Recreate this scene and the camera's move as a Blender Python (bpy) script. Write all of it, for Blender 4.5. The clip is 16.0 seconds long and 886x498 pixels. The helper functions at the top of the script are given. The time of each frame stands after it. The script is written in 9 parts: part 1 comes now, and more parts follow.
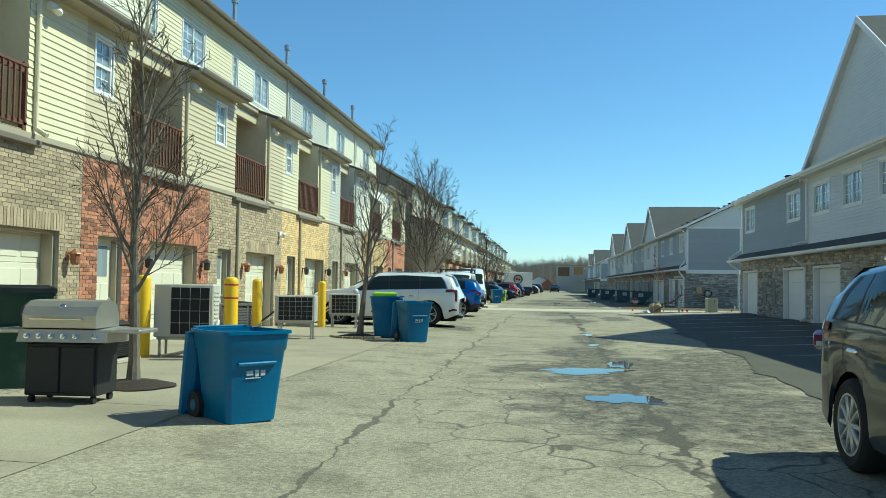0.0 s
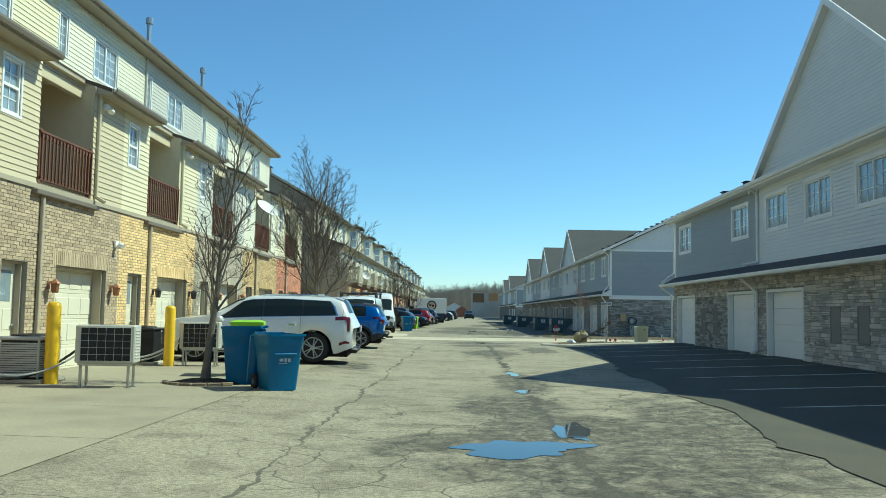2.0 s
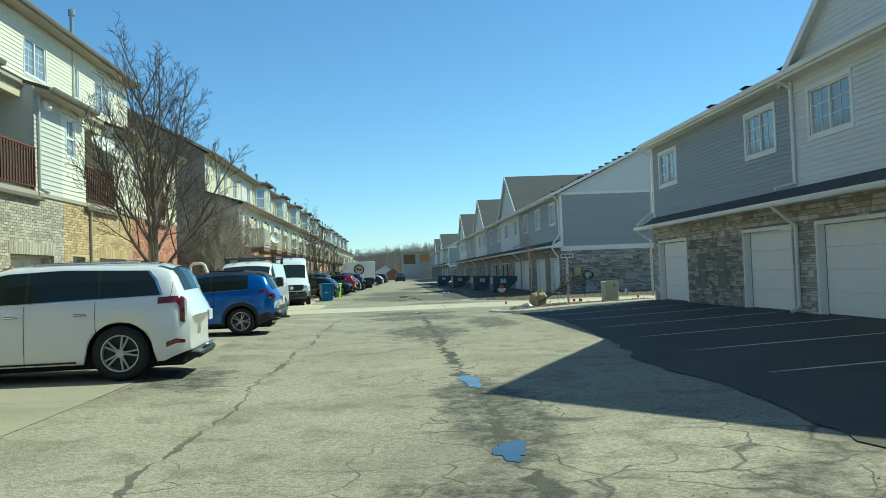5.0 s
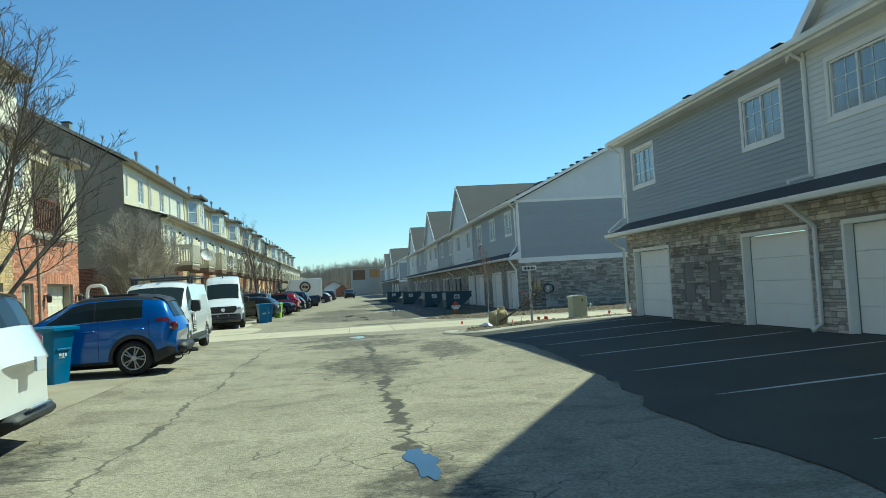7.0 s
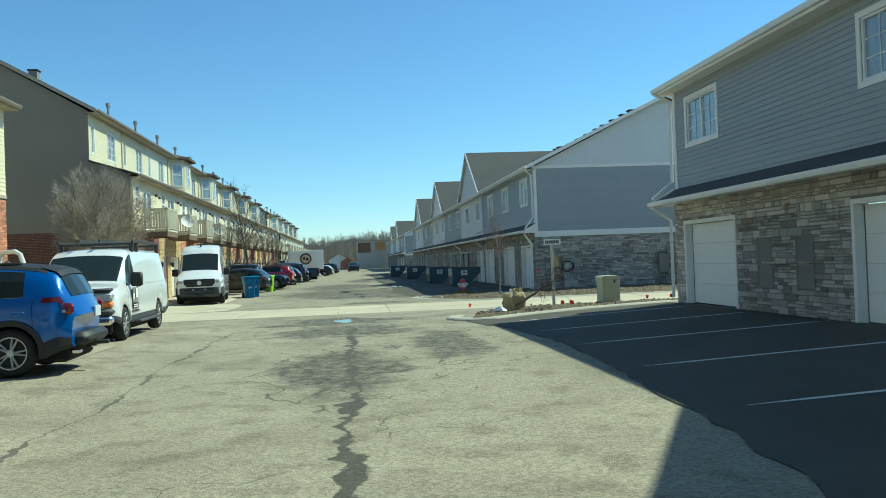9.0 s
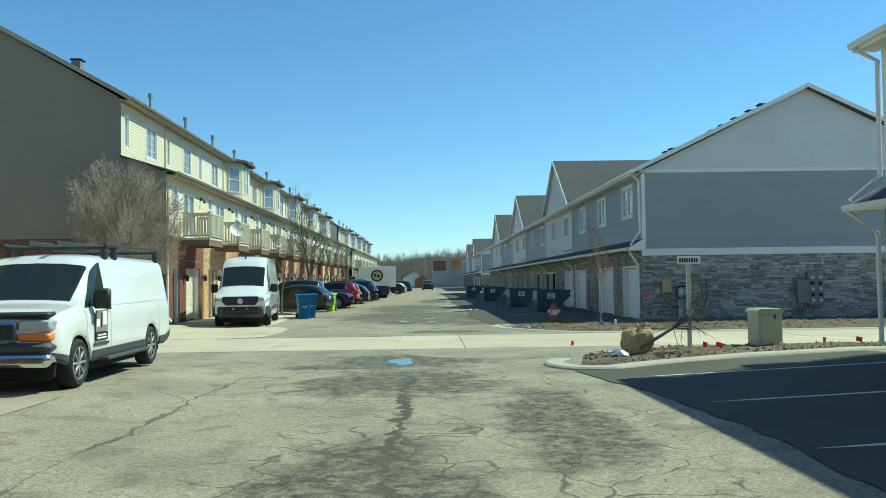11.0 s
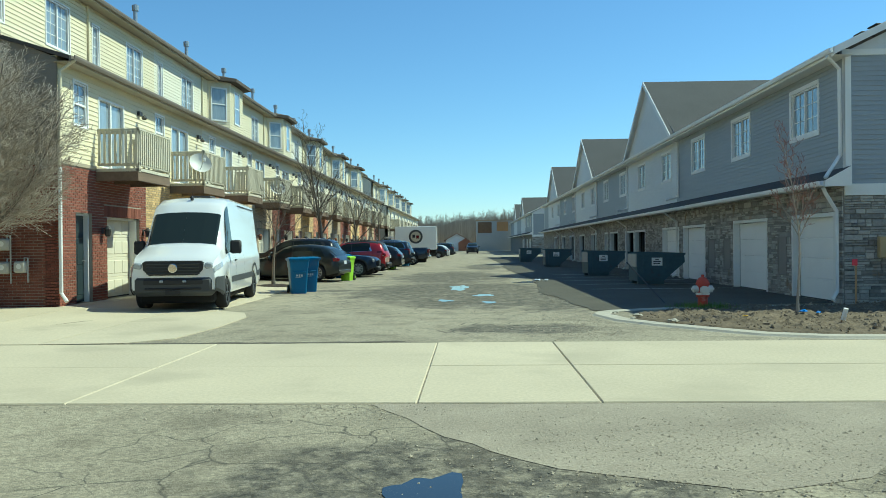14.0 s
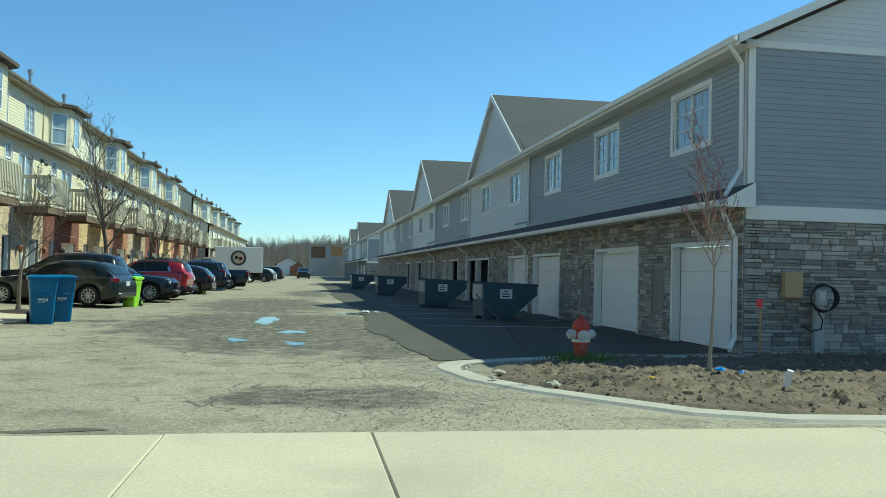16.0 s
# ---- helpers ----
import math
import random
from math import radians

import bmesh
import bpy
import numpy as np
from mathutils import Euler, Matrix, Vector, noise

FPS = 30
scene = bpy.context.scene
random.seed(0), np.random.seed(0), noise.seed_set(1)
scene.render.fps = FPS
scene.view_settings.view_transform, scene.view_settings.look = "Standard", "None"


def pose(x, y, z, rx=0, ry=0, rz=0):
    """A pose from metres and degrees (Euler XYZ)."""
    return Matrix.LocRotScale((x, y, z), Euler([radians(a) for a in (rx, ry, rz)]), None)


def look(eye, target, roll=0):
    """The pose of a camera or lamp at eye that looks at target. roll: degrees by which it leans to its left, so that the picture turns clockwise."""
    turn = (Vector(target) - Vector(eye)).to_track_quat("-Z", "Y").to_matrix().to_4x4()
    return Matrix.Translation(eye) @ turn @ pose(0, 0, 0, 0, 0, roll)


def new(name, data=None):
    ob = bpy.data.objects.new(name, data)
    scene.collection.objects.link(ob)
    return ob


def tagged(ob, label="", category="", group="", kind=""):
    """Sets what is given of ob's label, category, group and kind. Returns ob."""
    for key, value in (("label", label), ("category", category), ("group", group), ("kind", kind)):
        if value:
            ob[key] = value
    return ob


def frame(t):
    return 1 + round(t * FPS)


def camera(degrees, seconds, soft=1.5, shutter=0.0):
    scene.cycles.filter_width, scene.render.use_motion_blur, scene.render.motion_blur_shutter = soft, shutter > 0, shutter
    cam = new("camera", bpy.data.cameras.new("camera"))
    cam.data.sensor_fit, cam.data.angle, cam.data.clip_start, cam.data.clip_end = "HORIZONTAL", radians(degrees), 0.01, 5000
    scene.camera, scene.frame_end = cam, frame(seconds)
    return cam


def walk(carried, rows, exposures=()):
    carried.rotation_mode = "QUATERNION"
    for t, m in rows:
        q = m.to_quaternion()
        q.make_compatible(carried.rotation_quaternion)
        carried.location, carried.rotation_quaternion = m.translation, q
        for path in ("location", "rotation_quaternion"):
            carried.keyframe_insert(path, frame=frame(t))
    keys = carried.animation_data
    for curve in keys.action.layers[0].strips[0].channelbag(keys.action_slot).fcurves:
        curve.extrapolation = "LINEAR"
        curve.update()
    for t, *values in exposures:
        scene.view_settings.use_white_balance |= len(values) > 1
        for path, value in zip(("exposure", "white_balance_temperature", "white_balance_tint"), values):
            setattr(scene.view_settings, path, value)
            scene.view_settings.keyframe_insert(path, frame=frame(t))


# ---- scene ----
cam = camera(56.7, 16.0, 0.9)
PATH = [
    (0, (0.21, -4.791, 1.49), (-0.044, -2.809, 1.574), 0.8),
    (0.5, (0.193, -3.569, 1.483), (-0.003, -1.581, 1.577), 0.7),
    (1, (0.223, -2.262, 1.483), (0.086, -0.27, 1.599), 1.0),
    (1.5, (0.2, -0.998, 1.48), (0.119, 0.993, 1.65), 1.2),
    (2, (0.19, 0.458, 1.482), (0.141, 2.451, 1.633), 0.9),
    (2.5, (0.173, 1.88, 1.499), (0.131, 3.876, 1.612), 0.3),
    (3, (0.147, 3.384, 1.478), (0.118, 5.382, 1.554), -0.2),
    (3.5, (0.239, 4.711, 1.478), (0.236, 6.708, 1.583), -2.7),
    (4, (0.223, 6.322, 1.511), (0.228, 8.321, 1.581), 1.0),
    (4.5, (0.376, 7.687, 1.474), (0.475, 9.681, 1.59), -1.0),
    (4.7, (0.404, 8.28, 1.484), (0.508, 10.276, 1.541), -1.9),
    (6.8, (0.752, 12.492, 1.567), (0.98, 14.478, 1.639), -2.6),
    (7, (0.811, 12.926, 1.573), (1.053, 14.91, 1.659), -3.4),
    (7.5, (0.932, 14.028, 1.552), (1.167, 16.013, 1.611), -2.2),
    (8, (1.131, 15.112, 1.534), (1.359, 17.097, 1.621), -2.1),
    (8.5, (1.275, 16.455, 1.553), (1.517, 18.44, 1.579), -2.0),
    (8.7, (1.357, 16.978, 1.562), (1.593, 18.964, 1.585), -2.1),
    (10.8, (1.686, 23.266, 1.612), (1.746, 25.264, 1.687), -0.9),
    (11, (1.724, 24.005, 1.6), (1.761, 26.003, 1.677), -0.8),
    (11.5, (1.741, 25.937, 1.562), (1.716, 27.936, 1.629), -0.3),
    (12, (1.63, 28.021, 1.532), (1.557, 30.019, 1.574), -0.2),
    (12.5, (1.552, 30.13, 1.512), (1.462, 32.128, 1.538), -0.4),
    (13, (1.521, 32.26, 1.497), (1.432, 34.258, 1.546), 0.0),
    (13.5, (1.485, 34.385, 1.46), (1.395, 36.383, 1.471), 0.0),
    (14, (1.416, 36.354, 1.414), (1.347, 38.352, 1.404), -0.6),
    (14.5, (1.449, 38.179, 1.414), (1.438, 40.179, 1.417), 0.1),
    (15, (1.581, 39.586, 1.381), (1.657, 41.584, 1.366), 1.2),
    (15.5, (1.843, 40.725, 1.365), (2.029, 42.716, 1.345), 1.8),
    (16, (2.016, 41.487, 1.337), (2.343, 43.459, 1.395), 1.3),
]
walk(cam, [(t, look(eye, target, roll)) for t, eye, target, roll in PATH], [(0, 0.0, 5550, -16), (16, 0.0, 5550, -16)])

# ---- world and sun ----
SUN_DIR = Vector((0.826, 0.313, 1.0)).normalized()
world = bpy.data.worlds.new("world")
scene.world = world
world.use_nodes = True
wn = world.node_tree.nodes
sky = wn.new("ShaderNodeTexSky")
sky.sky_type = 'NISHITA'
sky.sun_disc = False
sky.sun_elevation = math.asin(SUN_DIR.z)
sky.sun_rotation = math.atan2(SUN_DIR.x, SUN_DIR.y)
sky.air_density = 1.0
sky.dust_density = 0.0
sky.ozone_density = 6.0
wn["Background"].inputs["Strength"].default_value = 0.138
world.node_tree.links.new(sky.outputs["Color"], wn["Background"].inputs["Color"])
sun = new("sun", bpy.data.lights.new("sun", 'SUN'))
sun.data.energy = 5.6
sun.data.angle = radians(0.53)
sun.data.color = (1.0, 0.92, 0.73)
sun.matrix_world = look(SUN_DIR * 60, (0, 0, 0))

# ---- materials ----
def surf(name, base, var=0.12, scale=1.5, fine=30.0, fvar=0.08, rough=0.75, rvar=0.1, bump=0.1, bscale=None, metal=0.0,
         rnd=0.0, island=0.0, spec=0.4, coat=0.0, stain=None, stain_scale=0.4, stain_lo=0.5, stain_hi=0.7, stretch=None):
    """Procedural surface: broad and fine variation, optional stains, bump, and variation from piece to piece."""
    m = bpy.data.materials.new(name)
    m.use_nodes = True
    nt = m.node_tree
    n, l = nt.nodes, nt.links
    b = n["Principled BSDF"]
    geo = n.new("ShaderNodeNewGeometry")
    src = geo.outputs["Position"]
    if stretch:
        mp = n.new("ShaderNodeMapping")
        mp.inputs["Scale"].default_value = stretch
        l.new(src, mp.inputs["Vector"])
        src = mp.outputs["Vector"]
    def nz(s, d=3.0):
        t = n.new("ShaderNodeTexNoise")
        t.inputs["Scale"].default_value = s
        t.inputs["Detail"].default_value = d
        l.new(src, t.inputs["Vector"])
        return t.outputs["Fac"]
    def mth(op, a, c):
        t = n.new("ShaderNodeMath")
        t.operation = op
        for i, v in enumerate((a, c)):
            if isinstance(v, (int, float)):
                t.inputs[i].default_value = v
            else:
                l.new(v, t.inputs[i])
        return t.outputs[0]
    n1, n2 = nz(scale), nz(fine, 4.0)
    val = mth('ADD', mth('MULTIPLY', mth('SUBTRACT', n1, 0.5), 3.0 * var), 1.0)
    val = mth('ADD', val, mth('MULTIPLY', mth('SUBTRACT', n2, 0.5), 3.0 * fvar))
    if rnd:
        oi = n.new("ShaderNodeObjectInfo")
        val = mth('ADD', val, mth('MULTIPLY', mth('SUBTRACT', oi.outputs["Random"], 0.5), 2 * rnd))
    if island:
        val = mth('ADD', val, mth('MULTIPLY', mth('SUBTRACT', geo.outputs["Random Per Island"], 0.5), 2 * island))
    mul = n.new("ShaderNodeVectorMath")
    mul.operation = 'SCALE'
    mul.inputs[0].default_value = base[:3]
    l.new(val, mul.inputs["Scale"])
    col = mul.outputs[0]
    if stain:
        rp = n.new("ShaderNodeMapRange")
        rp.inputs["From Min"].default_value, rp.inputs["From Max"].default_value = stain_lo, stain_hi
        l.new(nz(stain_scale, 5.0), rp.inputs["Value"])
        mx = n.new("ShaderNodeMix")
        mx.data_type = 'RGBA'
        l.new(rp.outputs["Result"], mx.inputs["Factor"])
        l.new(col, mx.inputs["A"])
        mx.inputs["B"].default_value = (*stain, 1)
        col = mx.outputs["Result"]
    l.new(col, b.inputs["Base Color"])
    b.inputs["Metallic"].default_value = metal
    b.inputs["Specular IOR Level"].default_value = spec
    b.inputs["Coat Weight"].default_value = coat
    b.inputs["Coat Roughness"].default_value = 0.04
    l.new(mth('ADD', rough - rvar / 2, mth('MULTIPLY', n2, rvar)), b.inputs["Roughness"])
    if bump:
        bp = n.new("ShaderNodeBump")
        bp.inputs["Strength"].default_value = bump
        bp.inputs["Distance"].default_value = 0.02
        l.new(n2 if bscale is None else nz(bscale, 4.0), bp.inputs["Height"])
        l.new(bp.outputs["Normal"], b.inputs["Normal"])
    return m

def glass(name, tint=(0.03, 0.035, 0.04), rough=0.03):
    """Dark glossy window glass, as seen from a bright street into an unlit room."""
    m = bpy.data.materials.new(name)
    m.use_nodes = True
    b = m.node_tree.nodes["Principled BSDF"]
    b.inputs["Base Color"].default_value = (*tint, 1)
    b.inputs["Roughness"].default_value = rough
    b.inputs["Specular IOR Level"].default_value = 0.32
    return m

def paint(name, base, rough=0.35, coat=1.0, metal=0.0, spec=0.5):
    return surf(name, base, var=0.03, fvar=0.015, scale=0.8, fine=25, rough=rough, rvar=0.06, bump=0.0, coat=coat, metal=metal, spec=spec)

M = {}
M['asphalt'] = surf("old_asphalt", (0.325, 0.283, 0.198), var=0.13, scale=0.35, fine=26, fvar=0.17, rough=0.92, bump=0.5, bscale=60,
                    stain=(0.225, 0.195, 0.137), stain_scale=0.5, stain_lo=0.48, stain_hi=0.75)
WORN = [(1.9, 9.3, 2.6, 3.2), (2.0, 5.2, 2.3, 3.0), (3.8, 12.0, 1.5, 3.4), (1.0, 13.4, 1.0, 2.0), (1.4, 18, 0.6, 3.0), (1.2, 30.2, 1.0, 2.6), (1.2, 37.4, 1.7, 1.9), (2.0, 29.8, 0.45, 0.6), (0.4, 40.0, 1.8, 0.5), (2.4, 50.6, 1.4, 0.8), (1.3, 41.2, 1.9, 1.7), (3.2, 33.5, 0.8, 3.0), (1.0, 62.6, 4.0, 6.0),
        (1.7, 57.6, 2.6, 2.6), (3.4, 58.5, 1.6, 5.0), (0.5, 74, 2.6, 8.0), (2.2, 90, 1.3, 7), (-2.6, 21.5, 0.6, 1.2), (-3.1, 63.0, 0.9, 0.8)]

def wear(m):
    """Adds dark crumbling wear round the puddles and fine cracking to the old road surface."""
    nt = m.node_tree
    n, l = nt.nodes, nt.links
    b = n["Principled BSDF"]
    old = b.inputs["Base Color"].links[0].from_socket
    pos = n.new("ShaderNodeNewGeometry").outputs["Position"]
    acc = None
    for cx, cy, rx, ry in WORN:
        mp = n.new("ShaderNodeMapping")
        mp.inputs["Scale"].default_value = (1 / rx, 1 / ry, 0)
        mp.inputs["Location"].default_value = (-cx / rx, -cy / ry, 0)
        l.new(pos, mp.inputs["Vector"])
        ln = n.new("ShaderNodeVectorMath")
        ln.operation = 'LENGTH'
        l.new(mp.outputs["Vector"], ln.inputs[0])
        if acc is None:
            acc = ln.outputs["Value"]
        else:
            mn = n.new("ShaderNodeMath")
            mn.operation = 'MINIMUM'
            l.new(acc, mn.inputs[0])
            l.new(ln.outputs["Value"], mn.inputs[1])
            acc = mn.outputs[0]
    nz = n.new("ShaderNodeTexNoise")
    nz.inputs["Scale"].default_value, nz.inputs["Detail"].default_value, nz.inputs["Roughness"].default_value = 0.9, 8.0, 0.65
    l.new(pos, nz.inputs["Vector"])
    ad = n.new("ShaderNodeMath")
    ad.operation = 'MULTIPLY_ADD'
    l.new(nz.outputs["Fac"], ad.inputs[0])
    ad.inputs[1].default_value = 1.9
    l.new(acc, ad.inputs[2])
    rp = n.new("ShaderNodeMapRange")
    rp.inputs["From Min"].default_value, rp.inputs["From Max"].default_value = 2.0, 1.66
    l.new(ad.outputs[0], rp.inputs["Value"])
    mx = n.new("ShaderNodeMix")
    mx.data_type = 'RGBA'
    bk = n.new("ShaderNodeTexNoise")
    bk.inputs["Scale"].default_value, bk.inputs["Detail"].default_value, bk.inputs["Roughness"].default_value = 4.5, 7.0, 0.7
    l.new(pos, bk.inputs["Vector"])
    bq = n.new("ShaderNodeMapRange")
    bq.inputs["From Min"].default_value, bq.inputs["From Max"].default_value = 0.36, 0.56
    bq.inputs["To Min"].default_value = 0.25
    l.new(bk.outputs["Fac"], bq.inputs["Value"])
    bx = n.new("ShaderNodeMath")
    bx.operation = 'MULTIPLY'
    l.new(rp.outputs["Result"], bx.inputs[0])
    l.new(bq.outputs["Result"], bx.inputs[1])
    l.new(bx.outputs[0], mx.inputs["Factor"])
    l.new(old, mx.inputs["A"])
    # crumbled aggregate inside the worn parts
    ag = n.new("ShaderNodeTexVoronoi")
    ag.inputs["Scale"].default_value = 16.0
    l.new(pos, ag.inputs["Vector"])
    ar = n.new("ShaderNodeMix")
    ar.data_type = 'RGBA'
    l.new(ag.outputs["Color"], ar.inputs["Factor"])
    ar.inputs["A"].default_value = (0.04, 0.036, 0.028, 1)
    ar.inputs["B"].default_value = (0.145, 0.129, 0.098, 1)
    l.new(ar.outputs["Result"], mx.inputs["B"])
    # fine cracks
    wz = n.new("ShaderNodeTexNoise")
    wz.inputs["Scale"].default_value = 1.3
    l.new(pos, wz.inputs["Vector"])
    wa = n.new("ShaderNodeVectorMath")
    wa.operation = 'MULTIPLY_ADD'
    l.new(wz.outputs["Color"], wa.inputs[0])
    wa.inputs[1].default_value = (0.9, 0.9, 0)
    l.new(pos, wa.inputs[2])
    vo = n.new("ShaderNodeTexVoronoi")
    vo.feature = 'DISTANCE_TO_EDGE'
    vo.inputs["Scale"].default_value = 0.55
    l.new(wa.outputs["Vector"], vo.inputs["Vector"])
    cr = n.new("ShaderNodeMapRange")
    cr.inputs["From Min"].default_value, cr.inputs["From Max"].default_value = 0.0045, 0.0012
    l.new(vo.outputs["Distance"], cr.inputs["Value"])
    br = n.new("ShaderNodeTexNoise")
    br.inputs["Scale"].default_value = 0.45
    l.new(pos, br.inputs["Vector"])
    bm_ = n.new("ShaderNodeMapRange")
    bm_.inputs["From Min"].default_value, bm_.inputs["From Max"].default_value = 0.46, 0.60
    l.new(br.outputs["Fac"], bm_.inputs["Value"])
    mu = n.new("ShaderNodeMath")
    mu.operation = 'MULTIPLY'
    l.new(cr.outputs["Result"], mu.inputs[0])
    l.new(bm_.outputs["Result"], mu.inputs[1])
    m2 = n.new("ShaderNodeMix")
    m2.data_type = 'RGBA'
    l.new(mu.outputs[0], m2.inputs["Factor"])
    l.new(mx.outputs["Result"], m2.inputs["A"])
    m2.inputs["B"].default_value = (0.13, 0.115, 0.09, 1)
    # crazed network round the worn parts, and two long wandering cracks
    def mth(op, a, c, d=None):
        t = n.new("ShaderNodeMath")
        t.operation = op
        for i, v in enumerate((a, c, d)):
            if v is None:
                continue
            if isinstance(v, (int, float)):
                t.inputs[i].default_value = v
            else:
                l.new(v, t.inputs[i])
        return t.outputs[0]
    def ramp(v, lo, hi):
        t = n.new("ShaderNodeMapRange")
        t.inputs["From Min"].default_value, t.inputs["From Max"].default_value = lo, hi
        l.new(v, t.inputs["Value"])
        return t.outputs["Result"]
    def noise_at(scale, vec, detail=4.0):
        t = n.new("ShaderNodeTexNoise")
        t.inputs["Scale"].default_value, t.inputs["Detail"].default_value = scale, detail
        l.new(vec, t.inputs["Vector"])
        return t.outputs["Fac"]
    net = n.new("ShaderNodeTexVoronoi")
    net.feature = 'DISTANCE_TO_EDGE'
    net.inputs["Scale"].default_value = 1.25
    l.new(wa.outputs["Vector"], net.inputs["Vector"])
    craze = mth('MULTIPLY', ramp(net.outputs["Distance"], 0.022, 0.005), ramp(ad.outputs[0], 2.75, 2.2))
    sx = n.new("ShaderNodeSeparateXYZ")
    l.new(pos, sx.inputs[0])
    cy = n.new("ShaderNodeCombineXYZ")
    l.new(sx.outputs["Y"], cy.inputs["Y"])
    slow, ragged_n, wide = noise_at(0.30, cy.outputs[0], 2.0), noise_at(3.2, pos, 6.0), noise_at(0.8, pos, 3.0)
    def long_crack(x0, sway, w, rag):
        off = mth('MULTIPLY_ADD', slow, sway, -x0 - sway / 2)
        off = mth('MULTIPLY_ADD', ragged_n, rag, mth('ADD', off, -rag / 2))
        d = mth('ABSOLUTE', mth('ADD', sx.outputs["X"], off), 0)
        d = mth('SUBTRACT', d, mth('MULTIPLY', ramp(wide, 0.42, 0.72), w * 3.0))
        return mth('MULTIPLY', ramp(d, w, w * 0.35), ramp(sx.outputs["Y"], 39.5, 38.0))
    cracks = mth('MAXIMUM', mth('MAXIMUM', long_crack(1.38, 0.35, 0.05, 0.55), mth('MULTIPLY', long_crack(-1.55, 0.6, 0.014, 0.25), 0.8)), mth('MULTIPLY', craze, 0.85))
    m3 = n.new("ShaderNodeMix")
    m3.data_type = 'RGBA'
    l.new(cracks, m3.inputs["Factor"])
    l.new(m2.outputs["Result"], m3.inputs["A"])
    m3.inputs["B"].default_value = (0.085, 0.075, 0.057, 1)
    # loose dirt in ragged patches, and the speckle of the stones in the asphalt
    dirt = mth('MULTIPLY', ramp(noise_at(1.7, pos, 9.0), 0.53, 0.64), 0.42)
    m4 = n.new("ShaderNodeMix")
    m4.data_type = 'RGBA'
    l.new(dirt, m4.inputs["Factor"])
    l.new(m3.outputs["Result"], m4.inputs["A"])
    m4.inputs["B"].default_value = (0.125, 0.105, 0.073, 1)
    sp = n.new("ShaderNodeTexVoronoi")
    sp.inputs["Scale"].default_value = 38.0
    l.new(pos, sp.inputs["Vector"])
    grit = n.new("ShaderNodeSeparateXYZ")
    l.new(sp.outputs["Color"], grit.inputs[0])
    tone = mth('MULTIPLY_ADD', grit.outputs["X"], 0.5, 0.75)
    m5 = n.new("ShaderNodeVectorMath")
    m5.operation = 'SCALE'
    l.new(m4.outputs["Result"], m5.inputs[0])
    l.new(tone, m5.inputs["Scale"])
    l.new(m5.outputs["Vector"], b.inputs["Base Color"])
wear(M['asphalt'])
M['new_asphalt'] = surf("sealed_asphalt", (0.085, 0.076, 0.054), var=0.25, scale=0.6, fine=35, fvar=0.2, rough=0.85, bump=0.4, bscale=90)
M['patch'] = surf("broken_asphalt", (0.12, 0.105, 0.08), var=0.35, scale=0.9, fine=14, fvar=0.25, rough=0.9, bump=0.7, bscale=35)
M['concrete'] = surf("concrete", (0.53, 0.457, 0.32), var=0.1, scale=0.5, fine=26, fvar=0.14, rough=0.9, bump=0.25, bscale=70, rnd=0.06,
                     stain=(0.41, 0.355, 0.25), stain_scale=0.6, stain_lo=0.55, stain_hi=0.75)
M['kerb'] = surf("kerb_concrete", (0.44, 0.40, 0.32), var=0.12, scale=1.2, fine=20, rough=0.9, bump=0.25, bscale=60)
M['dirt'] = surf("bare_soil", (0.15, 0.115, 0.073), var=0.4, scale=1.1, fine=14, fvar=0.45, rough=0.97, bump=1.0, bscale=16)
M['gravel'] = surf("gravel", (0.36, 0.31, 0.23), var=0.22, scale=1.2, fine=38, fvar=0.2, rough=0.95, bump=0.6, bscale=45, island=0.25)
M['grass'] = surf("winter_grass", (0.16, 0.15, 0.07), var=0.25, scale=0.2, fine=6, fvar=0.25, rough=0.95, bump=0.6, bscale=25)
M['line'] = surf("road_paint", (0.72, 0.70, 0.62), var=0.1, fvar=0.15, scale=3, fine=40, rough=0.85, bump=0.1, stain=(0.2, 0.19, 0.16), stain_scale=3, stain_lo=0.6, stain_hi=0.75)
M['water'] = surf("puddle_water", (0.02, 0.022, 0.025), var=0.05, fvar=0.0, rough=0.03, rvar=0.0, bump=0.0, spec=0.6)
M['mortar'] = surf("mortar", (0.34, 0.305, 0.245), var=0.1, scale=2, fine=40, rough=0.95, bump=0.3)
for k, c in dict(tan=(0.49, 0.38, 0.25), red=(0.50, 0.22, 0.13), yellow=(0.66, 0.47, 0.23), grey=(0.57, 0.50, 0.375), brown=(0.20, 0.072, 0.048)).items():
    M['brick_' + k] = surf("brick_" + k, c, var=0.12, scale=1.0, fine=22, fvar=0.14, rough=0.92, bump=0.5, bscale=45, rnd=0.38 if k == 'red' else 0.22, island=0.38 if k == 'red' else 0.22)
for k, c in dict(cream=(0.73, 0.65, 0.44), beige=(0.60, 0.51, 0.34), pale=(0.76, 0.715, 0.56), lgrey=(0.60, 0.58, 0.50), slate=(0.345, 0.37, 0.385), silver=(0.70, 0.71, 0.70),
                 dove=(0.70, 0.71, 0.71), dun=(0.30, 0.25, 0.185)).items():
    M['sid_' + k] = surf("vinyl_siding_" + k, c, var=0.05, scale=0.7, fine=6, fvar=0.04, rough=0.55, bump=0.08, bscale=35, stretch=(1, 0.25, 1), spec=0.35, rnd=0.025)
M['white'] = surf("white_trim_paint", (0.82, 0.81, 0.77), var=0.04, fvar=0.03, rough=0.5, bump=0.05)
